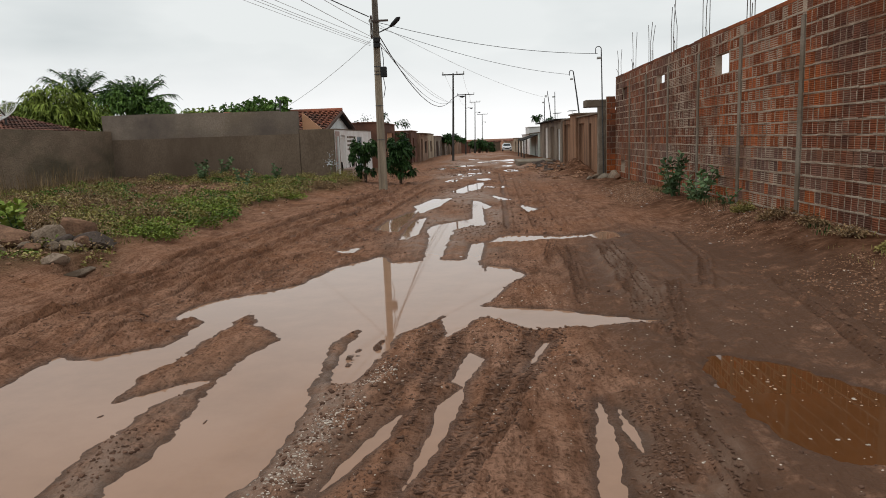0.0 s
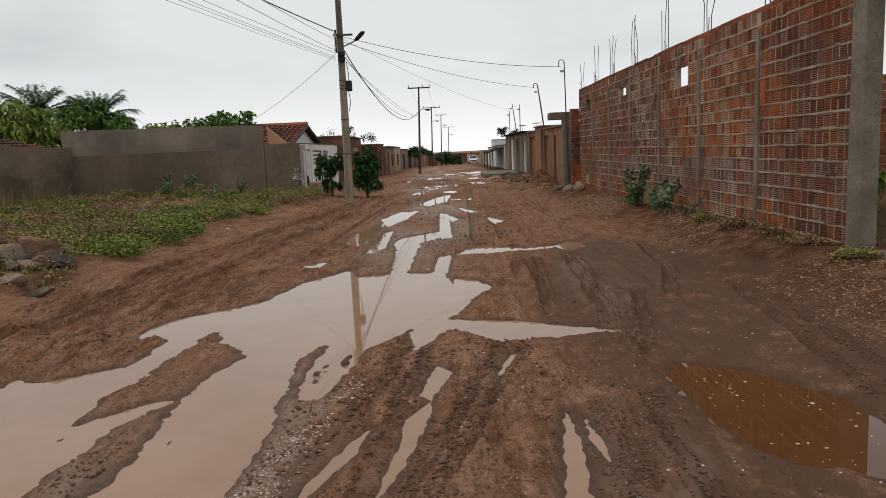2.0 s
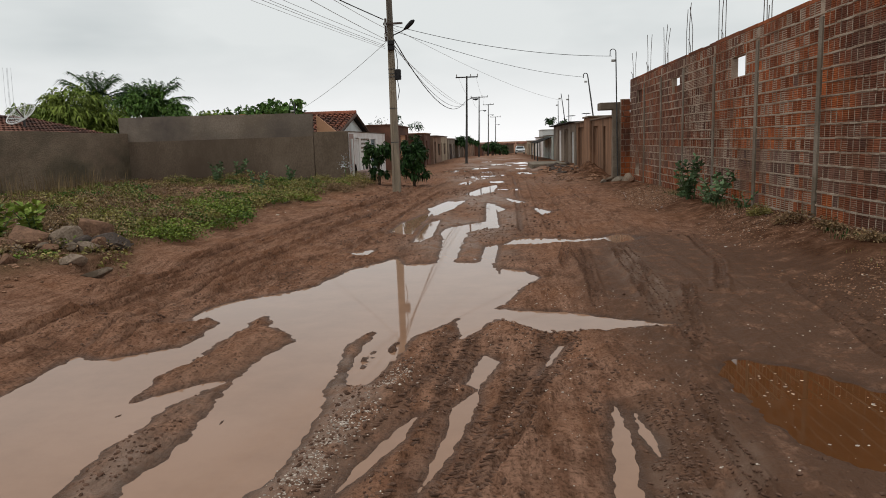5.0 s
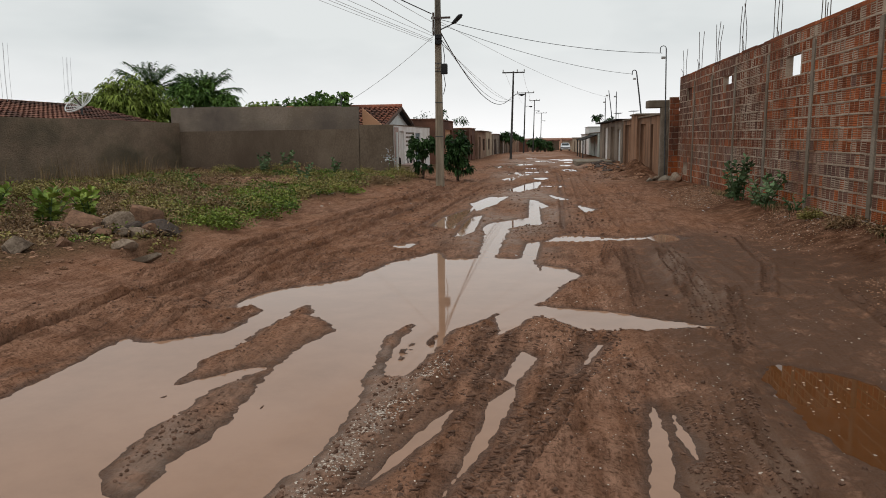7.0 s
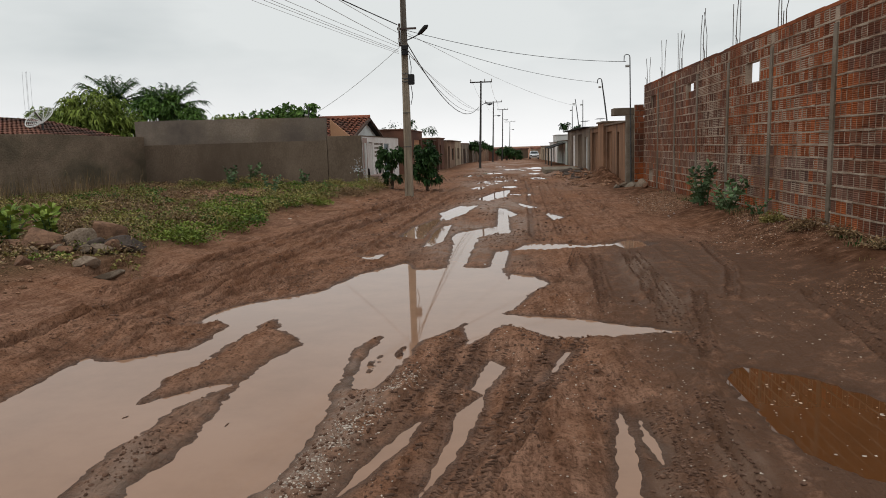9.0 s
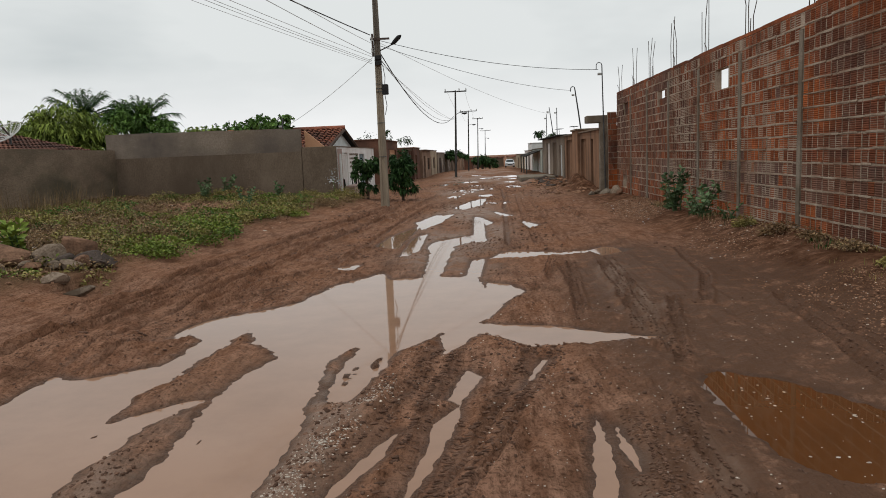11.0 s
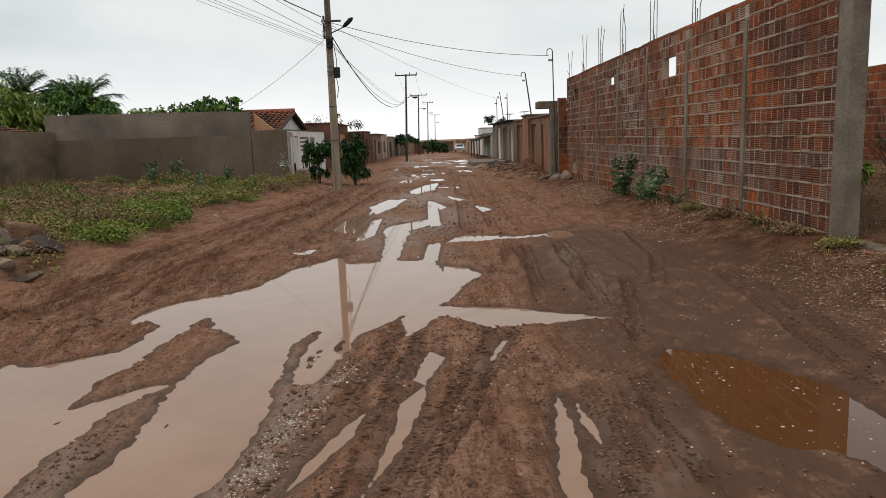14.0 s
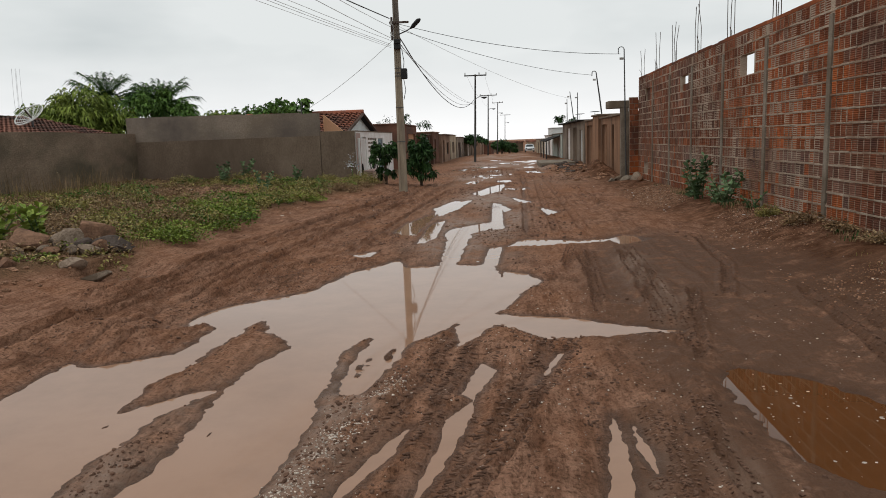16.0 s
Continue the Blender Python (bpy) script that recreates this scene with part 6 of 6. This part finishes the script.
# ---------------------------------------------------------------- weeds, stones, clods and litter
def blades(name, label, spots, height, width, material, seed, lean=0.6, per=7, spread=0.06):
    """Tufts of tapering blades, joined."""
    r = np.random.RandomState(seed)
    n = len(spots)
    root = np.repeat(spots, per, 0) + np.concatenate([r.normal(size=(n * per, 2)) * spread, np.zeros((n * per, 1))], 1)
    m = len(root)
    a = r.rand(m) * 2 * math.pi
    out = np.stack([np.cos(a), np.sin(a), np.zeros(m)], 1)
    side = np.stack([-np.sin(a + 0.5), np.cos(a + 0.5), np.zeros(m)], 1)
    h = (height * (0.45 + 0.8 * r.rand(m)) * np.repeat(0.6 + 0.7 * r.rand(n), per))[:, None]
    w = (width * (0.6 + 0.8 * r.rand(m)))[:, None]
    ln = (lean * r.rand(m))[:, None]
    up = np.array([0, 0, 1.0])
    mid = root + up * h * 0.62 + out * h * ln * 0.4
    tip = root + up * h * (1 - 0.25 * ln) + out * h * ln
    v = np.stack([root - side * w - up * 0.02, root + side * w - up * 0.02, mid + side * w * 0.8, tip, mid - side * w * 0.8], 1).reshape(-1, 3)
    k = np.arange(m)[:, None] * 5
    f = (k + np.array([[0, 1, 2, 4]])).tolist() + (k + np.array([[4, 2, 3]])).tolist()
    return tagged(soup(name, v.tolist(), f, material), label, "weeds", kind="stuff")


def scatter(n, x0, x1, y0, y1, seed, keep=None):
    r = np.random.RandomState(seed)
    x, y = x0 + (x1 - x0) * r.rand(n), y0 + (y1 - y0) * r.rand(n)
    z, grass, gravel, wet, slick, silt_sheen = ground_height(x, y)
    ok = (z > 0.015) if keep is None else keep(x, y, z, grass, gravel, wet, r)
    return np.stack([x[ok], y[ok], z[ok]], 1)


def mounds(name, label, spots, rad, height, leaf, material, seed, per):
    """Low domed plants of many small leaves, joined."""
    r = np.random.RandomState(seed)
    n = len(spots)
    size = 0.45 + 0.9 * r.rand(n)
    a, q = r.rand(n, per) * 2 * math.pi, np.sqrt(r.rand(n, per))
    out = np.stack([np.cos(a), np.sin(a)], 2)
    reach = rad * size[:, None] * (0.75 + 0.5 * r.rand(n, per)) * q
    h = height * size[:, None] * np.sqrt(np.clip(1 - 0.9 * q * q, 0, 1)) * (0.25 + 0.8 * r.rand(n, per))
    c = np.concatenate([spots[:, None, :2] + out * reach[..., None], (spots[:, 2:3] + h)[..., None]], 2).reshape(-1, 3)
    d = np.concatenate([out * (0.3 + q[..., None]), np.full((n, per, 1), 0.55)], 2).reshape(-1, 3) + r.normal(size=(n * per, 3)) * 0.45
    return tagged(leaf_soup(name, c, d, leaf, leaf * 0.5, material, None, seed=seed, droop=0.25), label, "weeds", kind="stuff")


def bare(x, y):
    """Rubble heap and trodden earth, where little grows."""
    heap = np.exp(-((x + 9.6) / 1.9) ** 2 - ((y - 22.0) / 2.2) ** 2)
    return np.clip(1 - 1.5 * heap - 0.9 * smooth(y, 10.5, 8.0) * smooth(x, -6.2, -6.9), 0, 1)


def green(x, y, z, grass, gravel, wet, r):
    g = 0.28 + 1.7 * fbm(x * 0.55, y * 0.4, 3) + 0.45 * np.exp(-((x + 7.0) / 0.9) ** 2) + 0.3 * smooth(y, 24.0, 26.0)
    return (r.rand(len(x)) < np.clip(grass * g, 0, 1) * bare(x, y)) & (y < 27.4) & (x > -15.2)


def dull(x, y, z, grass, gravel, wet, r):
    return (r.rand(len(x)) < np.clip(grass * (0.45 - 1.3 * fbm(x * 0.55, y * 0.4, 3)), 0, 1) * (0.25 + 0.75 * bare(x, y))) & (y < 27.4) & (x > -15.2)


mounds("weeds", "bright green low leafy weeds covering the lot", scatter(520, -15.2, -5.2, 9.0, 27.3, 1, green), 0.17, 0.13, 0.07, M_LEAF_YELLOW, 1, 46)
mounds("weeds", "olive green low weeds covering the lot", scatter(1500, -15.2, -5.2, 7.5, 27.3, 2, green), 0.17, 0.13, 0.07, M_LEAF_OLIVE, 2, 46)
mounds("dry_weeds", "brown withered weeds between the green", scatter(2300, -15.2, -5.4, 7.0, 27.3, 3, dull), 0.18, 0.16, 0.06, M_LEAF_BROWN, 3, 46)
mounds("weeds", "bushy green tussocks in the lot", scatter(130, -13.5, -6.2, 11.0, 27.0, 5, green), 0.36, 0.26, 0.07, M_LEAF_OLIVE, 5, 260)
mounds("weeds", "fresh green tussocks along the lot's edge", scatter(90, -9.5, -5.6, 10.5, 26.5, 6, green), 0.34, 0.19, 0.07, M_LEAF_YELLOW, 6, 240)
mounds("weeds", "dark green tussocks among the paler weeds", scatter(110, -14.0, -6.0, 10.5, 27.0, 9, green), 0.24, 0.2, 0.08, M_LEAF, 9, 110)
mounds("dry_weeds", "brown bushy tussocks among the weeds", scatter(110, -14.0, -6.2, 9.5, 25.0, 10, dull), 0.26, 0.24, 0.06, M_LEAF_BROWN, 10, 160)
blades("weeds", "thin grass blades between the leafy weeds", scatter(4500, -15.2, -5.4, 8.0, 27.3, 7, green), 0.07, 0.005, M_GRASS, 1, 1.8, 7, 0.08)
blades("dry_weeds", "thin dry stalks between the weeds", scatter(2600, -15.2, -5.8, 7.0, 27.3, 8, dull), 0.14, 0.003, M_GRASS_DRY, 3, 1.2, 5, 0.08)
blades("dry_weeds", "tall dry stalks by the roughcast wall", scatter(110, -15.0, -13.2, 17.5, 23.5, 4), 0.7, 0.005, M_GRASS_DRY, 4, 0.5, 5, 0.1)
for k, (x, y, w, h, m) in enumerate(((-7.1, 13.2, 0.55, 0.42, M_LEAF_BROWN), (-9.4, 15.2, 0.5, 0.4, M_LEAF_BROWN), (-8.1, 12.6, 0.4, 0.3, M_LEAF_OLIVE), (-6.5, 11.8, 0.4, 0.24, M_LEAF_YELLOW), (-10.6, 17.0, 0.6, 0.38, M_LEAF_BROWN), (-12.4, 15.0, 0.6, 0.4, M_LEAF_OLIVE), (-12.0, 20.5, 0.6, 0.36, M_LEAF_OLIVE), (-5.9, 25.6, 0.5, 0.34, M_LEAF_OLIVE), (-7.4, 26.2, 0.5, 0.3, M_LEAF_OLIVE), (-6.3, 19.4, 0.5, 0.24, M_LEAF_YELLOW))):
    r = np.random.RandomState(70 + k)
    q = r.normal(size=(9, 2)) * w * 0.42 + np.array([x, y])
    sp = np.stack([q[:, 0], q[:, 1], ground_height(q[:, 0], q[:, 1])[0]], 1)
    look_of = "brown half-dry" if m is M_LEAF_BROWN else ("olive green" if m is M_LEAF_OLIVE else "bright green")
    mounds("weed_clump", look_of + " bushy clump of weeds in the lot", sp, w * 0.7, h, 0.06, m, 80 + k, 150)
# weeds along the foot of the block wall and in the gateway
foot = scatter(900, 3.2, 3.72, 8.9, 27.5, 6, lambda x, y, z, g, v, w, r: r.rand(len(x)) < np.clip(0.15 + 1.7 * fbm(x * 0.2, y * 0.6, 3), 0, 1) * (x > 3.25))
blades("dry_weeds", "dull weeds along the foot of the block wall", foot, 0.07, 0.005, M_GRASS_DRY, 6, 1.0, 7, 0.06)
blades("weeds", "green weeds at the foot of the block wall", foot[::3], 0.07, 0.007, M_LEAF_DARK, 7, 1.0, 8, 0.07)
gate = scatter(1800, 2.9, 6.2, 4.6, 9.4, 8, lambda x, y, z, g, v, w, r: r.rand(len(x)) < np.clip(0.3 + 1.8 * fbm(x * 0.8, y * 0.8, 2), 0, 1) * np.where(x < 3.4, 0.35, 1.0))
blades("weeds", "sparse olive weeds in the open gateway", gate, 0.05, 0.004, M_LEAF_OLIVE, 8, 1.0, 8, 0.06)
for k, (x, y, w, h, m) in enumerate(((4.2, 7.2, 0.22, 0.2, M_LEAF_YELLOW), (4.55, 6.9, 0.28, 0.24, M_LEAF_YELLOW), (3.1, 6.5, 0.2, 0.08, M_LEAF_OLIVE), (3.3, 7.95, 0.14, 0.1, M_LEAF_OLIVE), (3.35, 11.3, 0.22, 0.16, M_LEAF_BROWN), (3.4, 12.6, 0.2, 0.16, M_LEAF_OLIVE), (3.4, 10.2, 0.2, 0.14, M_LEAF_BROWN), (3.4, 9.2, 0.16, 0.1, M_LEAF_BROWN))):
    r = np.random.RandomState(400 + k)
    q = r.normal(size=(7, 2)) * w * 0.45 + np.array([x, y])
    sp = np.stack([q[:, 0], q[:, 1], ground_height(q[:, 0], q[:, 1])[0]], 1)
    look_of = {M_LEAF_YELLOW: "fresh bright green", M_LEAF_OLIVE: "dull olive green", M_LEAF_BROWN: "brown half-dry"}[m]
    mounds("weed_clump", look_of + " tuft of weeds by the block wall", sp, w * 0.7, h, 0.045, m, 410 + k, 120)
blades("dry_weeds", "dead brush on the heap in the yard", scatter(600, 4.2, 7.2, 7.5, 15.0, 9), 0.04, 0.006, M_GRASS_DRY, 9, 2.0, 6, 0.12)

PHI = (1 + 5 ** 0.5) / 2
ICO_V = np.array([(-1, PHI, 0), (1, PHI, 0), (-1, -PHI, 0), (1, -PHI, 0), (0, -1, PHI), (0, 1, PHI), (0, -1, -PHI), (0, 1, -PHI), (PHI, 0, -1), (PHI, 0, 1), (-PHI, 0, -1), (-PHI, 0, 1)]) / 1.902
ICO_F = np.array([0, 11, 5, 0, 5, 1, 0, 1, 7, 0, 7, 10, 0, 10, 11, 1, 5, 9, 5, 11, 4, 11, 10, 2, 10, 7, 6, 7, 1, 8, 3, 9, 4, 3, 4, 2, 3, 2, 6, 3, 6, 8, 3, 8, 9, 4, 9, 5, 2, 4, 11, 6, 2, 10, 8, 6, 7, 9, 8, 1]).reshape(-1, 3)


def stones(name, label, spots, lo, hi, material, seed, flat=0.6, category="stones"):
    r = np.random.RandomState(seed)
    n = len(spots)
    s = lo * (hi / lo) ** (r.rand(n) ** 1.8)
    sc = np.stack([s * (0.7 + 0.6 * r.rand(n)), s * (0.7 + 0.6 * r.rand(n)), s * flat * (0.7 + 0.5 * r.rand(n))], 1)
    v = ICO_V[None] * (0.8 + 0.4 * r.rand(n, 12, 1)) * sc[:, None, :]
    a = r.rand(n) * 6.28
    c, sn = np.cos(a)[:, None], np.sin(a)[:, None]
    x, y = v[:, :, 0] * c - v[:, :, 1] * sn, v[:, :, 0] * sn + v[:, :, 1] * c
    v = np.stack([x, y, v[:, :, 2]], 2) + spots[:, None, :] + np.array([0, 0, 1.0]) * (sc[:, 2] * 0.25)[:, None, None]
    f = (np.arange(n)[:, None, None] * 12 + ICO_F[None]).reshape(-1, 3)
    return tagged(soup(name, v.reshape(-1, 3).tolist(), f.tolist(), material), label, category, kind="stuff")


def verge(x, y, z, grass, gravel, wet, r):
    return (r.rand(len(x)) < gravel * np.clip(0.35 + 1.4 * fbm(x * 0.7, y * 0.5, 3), 0, 1)) & (z > 0.02) & (x < 3.7) & (wet < 0.2)


def near_road(x, y, z, grass, gravel, wet, r):
    return (r.rand(len(x)) < np.clip(0.3 + 1.6 * fbm(x * 1.6, y * 0.8, 3), 0.03, 1) * np.where(x < -0.35, 1.0, 0.12) * np.where(x < -4.4, 0.3, 1.0)) & (z > 0.02) & (r.rand(len(x)) < np.clip(9 / (y + 1) - 0.3, 0.1, 1))


def ridge(x, y, z, grass, gravel, wet, r):
    c = np.interp(y, [2.6, 3.4, 4.2, 5.2], [-2.3, -2.12, -2.02, -1.75])
    return (r.rand(len(x)) < np.exp(-((x - c) / 0.09) ** 2) * np.clip(0.5 + 1.6 * fbm(x * 3, y * 3, 2), 0, 1)) & (z > 0.008)


stones("gravel", "loose gravel and small stones on the verge below the wall", scatter(110000, 2.0, 3.7, 3.5, 22.0, 11, verge), 0.004, 0.017, M_PEBBLE, 11)
stones("gravel", "pale stones scattered over the verge", scatter(5000, 2.1, 3.7, 3.5, 22.0, 12, verge), 0.004, 0.015, M_PEBBLE_WHITE, 12)
stones("gravel", "pale fine gravel washed out on the mud ridge", scatter(16000, -2.6, -1.3, 2.7, 5.6, 13, ridge), 0.003, 0.010, M_PEBBLE_WHITE, 13)
def washed(x, y, z, grass, gravel, wet, r):
    d = np.exp(-((x + 2.06) / 0.10) ** 2 - ((y - 3.72) / 0.22) ** 2) + 0.5 * np.exp(-((x + 2.0) / 0.12) ** 2 - ((y - 4.35) / 0.3) ** 2) + 0.5 * np.exp(-((x + 2.5) / 0.07) ** 2 - ((y - 3.75) / 0.15) ** 2)
    return (r.rand(len(x)) < d) & (z > 0.0)


stones("gravel", "white gravel washed together at the edge of the water", scatter(9000, -2.7, -1.6, 3.0, 5.2, 26, washed), 0.0025, 0.008, M_PEBBLE_WHITE, 26)
stones("mud_clods", "dark clods of mud thrown up between the ruts", scatter(90000, -6.0, 2.2, 2.8, 14.0, 14, near_road), 0.004, 0.018, M_CLOD, 14, 0.75, "mud")
stones("mud_clods", "clods and stones strewn over the street further off", scatter(20000, -5.4, 3.0, 12.0, 50.0, 24, lambda x, y, z, g, v, w, r: (r.rand(len(x)) < np.clip(0.2 + 1.5 * fbm(x * 0.9, y * 0.3, 3), 0, 1)) & (w < 0.3)), 0.010, 0.042, M_CLOD, 24, 0.6, "mud")
stones("gravel", "grit and pebbles in the road's mud", scatter(5000, -2.4, 2.0, 2.8, 8.0, 15, lambda x, y, z, g, v, w, r: (z > 0.02) & (r.rand(len(x)) < np.where(x < 0.2, 0.4, 0.12))), 0.003, 0.009, M_PEBBLE_WHITE, 15)
stones("gravel", "stones on the bare edge of the lot", scatter(2600, -11.0, -6.4, 5.5, 10.5, 16, lambda x, y, z, g, v, w, r: r.rand(len(x)) < np.clip(0.4 + fbm(x, y, 3), 0, 1)), 0.008, 0.05, M_PEBBLE, 16)
stones("rubble", "heap of broken stone and rubbish in the lot", scatter(6000, -13.0, -6.4, 17.5, 26.0, 17, lambda x, y, z, g, v, w, r: r.rand(len(x)) < np.exp(-((x + 9.6) / 1.6) ** 2 - ((y - 22.0) / 1.9) ** 2)), 0.02, 0.10, M_PEBBLE, 17)
stones("rubble", "pale chips and scraps among the rubble in the lot", scatter(420, -13.0, -6.0, 12.0, 26.0, 27, lambda x, y, z, g, v, w, r: r.rand(len(x)) < 0.15 + np.exp(-((x + 9.6) / 1.6) ** 2 - ((y - 22.0) / 1.9) ** 2)), 0.012, 0.06, M_PEBBLE_WHITE, 27, 0.4)
stones("rubble", "rubble by the far gates", scatter(700, 1.4, 3.2, 27.5, 48.0, 18, lambda x, y, z, g, v, w, r: r.rand(len(x)) < 0.5), 0.03, 0.16, M_PEBBLE, 18)
stones("rubble", "dark heap of wet rubble on the verge by the far gates", scatter(900, 1.0, 3.3, 33.0, 45.0, 28, lambda x, y, z, g, v, w, r: r.rand(len(x)) < np.exp(-((x - 2.3) / 0.6) ** 2 - ((y - 39.0) / 3.5) ** 2)), 0.04, 0.2, M_ROCK_DARK, 28)
stones("litter", "scraps of pale plastic litter on the ground", np.concatenate([scatter(60, -12, -6.3, 6, 26, 19), scatter(16, -5.9, 2.8, 6, 30, 20), scatter(30, 2.2, 3.6, 4.5, 24, 21)]), 0.01, 0.04, M_TRASH, 19, 0.25, "litter")
stones("dead_leaves", "dead leaves and scraps in the yard", scatter(5000, 4.0, 7.2, 5.0, 15.0, 22), 0.012, 0.038, M_PEBBLE, 22, 0.25, "leaves")
foam = scatter(700, 0.3, 1.5, 3.3, 5.6, 23, lambda x, y, z, g, v, w, r: (z < -0.01) & (r.rand(len(x)) < 0.3 + 0.6 * fbm(x * 4, y * 4, 2)))
foam[:, 2] = 0.006
stones("foam", "flecks of pale scum floating on the pothole's water", foam, 0.004, 0.016, M_PEBBLE_WHITE, 23, 0.08, "scum")


def tread_marks(name, label, line, offsets, pitch, seed, lug=(0.045, 0.011, 0.012)):
    """Rows of small lugs of mud pressed up by a tyre, set across its line."""
    r = np.random.RandomState(seed)
    spots, across, along = [], [], []
    pts = [Vector((*p, 0)) for p in line]
    for a, b in zip(pts, pts[1:]):
        d = (b - a)
        n = int(d.length / pitch)
        d.normalize()
        side = Vector((-d.y, d.x, 0))
        for k in range(n):
            for o in offsets:
                if r.rand() < 0.18:
                    continue
                p = a + d * (k * pitch + r.uniform(-0.008, 0.008)) + side * (o + r.uniform(-0.008, 0.008))
                c = side * math.cos(0.5) + d * math.sin(0.5) * (1 if o > 0 else -1)
                spots.append((p.x, p.y))
                across.append((c.x, c.y))
                along.append((d.x, d.y))
    p, c, d = np.array(spots), np.array(across), np.array(along)
    z = ground_height(p[:, 0], p[:, 1])[0]
    ok = z > 0.012
    p, c, d, z = p[ok], c[ok], d[ok], z[ok]
    q = ICO_V[None] * (0.8 + 0.4 * r.rand(len(p), 12, 1)) * np.array(lug)
    xy = p[:, None, :] + c[:, None, :] * q[:, :, :1] + d[:, None, :] * q[:, :, 1:2]
    v = np.concatenate([xy, z[:, None, None] + 0.002 + q[:, :, 2:]], 2)
    f = (np.arange(len(p))[:, None, None] * 12 + ICO_F[None]).reshape(-1, 3)
    tagged(soup(name, v.reshape(-1, 3).tolist(), f.tolist(), M_CLOD), label, "mud", kind="stuff")


for k, (line, w, d) in enumerate(RUTS[5:19]):
    tread_marks("tyre_tread", "fine ridges of mud left by a narrow tyre", line, (-0.06, -0.02, 0.02, 0.06), 0.03 if line[0][1] < 6 else 0.05, 190 + k, (0.016, 0.007, 0.006))
for k, (line, w, d) in enumerate(RUTS[:5]):
    tread_marks("tyre_tread", "ridges of mud left by a tyre's tread", line, (-0.04, 0.04), 0.036, 90 + k, (0.032, 0.008, 0.009))


def boulder(x, y, s, material, label, seed, sx=1.0, sy=1.0, sz=0.7, turn=0):
    bm = bmesh.new()
    bmesh.ops.create_icosphere(bm, subdivisions=3, radius=1.0)
    r = random.Random(seed)
    planes = [(Vector((r.uniform(-1, 1), r.uniform(-1, 1), r.uniform(-1, 1))).normalized(), r.uniform(0.4, 0.68)) for _ in range(10)]
    for v in bm.verts:
        for nrm, lim in planes:
            over = v.co.dot(nrm) - lim
            if over > 0:
                v.co -= nrm * over * 0.99
        v.co *= 1 + 0.06 * noise.noise(v.co * 5 + Vector((seed, 0, 0)))
        v.co = Vector((v.co.x * sx, v.co.y * sy, v.co.z * sz)) * s * 1.42
    ob = part("stone", bm, material)
    ob.matrix_basis = pose(x, y, gz(x, y) + s * sz * 0.5, turn % 17 - 8, turn % 23 - 11, turn)
    return tagged(ob, label, "stone", "heap of stones")


G, R = M_ROCK, M_ROCK_RED
rp = random.Random(21)
heap = [(-7.30, 10.9, 0.21, R, 0.16, "red-brown block of stone on top of the stone heap"), (-7.40, 10.35, 0.22, G, 0.02, "wide grey stone in the stone heap"),
        (-7.93, 10.26, 0.22, R, 0.06, "long reddish stone leaning on the heap"), (-7.95, 9.85, 0.17, R, 0.0, "reddish stone at the foot of the heap"),
        (-6.72, 10.4, 0.17, M_ROCK_DARK, 0.05, "dark grey stone at the heap's end"), (-6.85, 10.05, 0.14, G, 0.0, "grey stone below the red block"),
        (-6.2, 9.0, 0.12, G, 0.0, "round grey stone before the heap"), (-7.5, 8.3, 0.17, G, 0.0, "angular grey stone lying apart on bare soil"),
        (-7.15, 8.75, 0.11, R, 0.0, "low reddish stone by the heap"), (-6.6, 9.2, 0.11, G, 0.0, "flat pale slab of stone before the heap")]
for k in range(20):
    a, q = rp.uniform(0, 6.28), rp.uniform(0.2, 1.0)
    m = rp.choice((G, G, M_ROCK_DARK, R))
    heap.append((-7.2 + 0.85 * q * math.cos(a), 10.2 + 0.7 * q * math.sin(a), rp.uniform(0.06, 0.13), m, 0.06 * (1 - q), ("grey" if m is G else "dark grey" if m is M_ROCK_DARK else "reddish") + " rough stone in the low stone heap"))
for k, (x, y, s, m, dz, lab) in enumerate(heap):
    ob = boulder(x, y, s, m, lab, k * 3.1, rp.uniform(0.9, 1.4), 1.0, rp.uniform(0.55, 0.9), rp.uniform(0, 180))
    ob.location.z += dz
for k, (x, y, s, m) in enumerate(((3.5, 25.2, 0.2, G), (3.3, 25.9, 0.2, M_CONCRETE), (3.45, 24.2, 0.13, R), (3.0, 26.2, 0.14, G), (2.75, 26.0, 0.1, M_CONCRETE))):
    boulder(x, y, s, m, "lump of rubble at the foot of the block wall", 50 + k * 2.7)

# ---------------------------------------------------------------- near blocks of the long wall, one by one
for y, z, step, c in brick_spots:
    if y >= 11.4:
        continue
    me = NEAR_BLOCKS[rnd.randrange(4) * 2 + (1 if is_grey(y, c) else 0)]
    ob = new("brick", me)
    ob.parent = core
    ob.location = (WALL_X - 0.004 + rnd.uniform(-0.003, 0.005), y + (step - 0.151) / 2 + rnd.uniform(-0.003, 0.003), z + 0.008 + rnd.uniform(-0.003, 0.003))
    ob.rotation_euler = (rnd.uniform(-0.008, 0.008), 0, rnd.uniform(-0.01, 0.01))
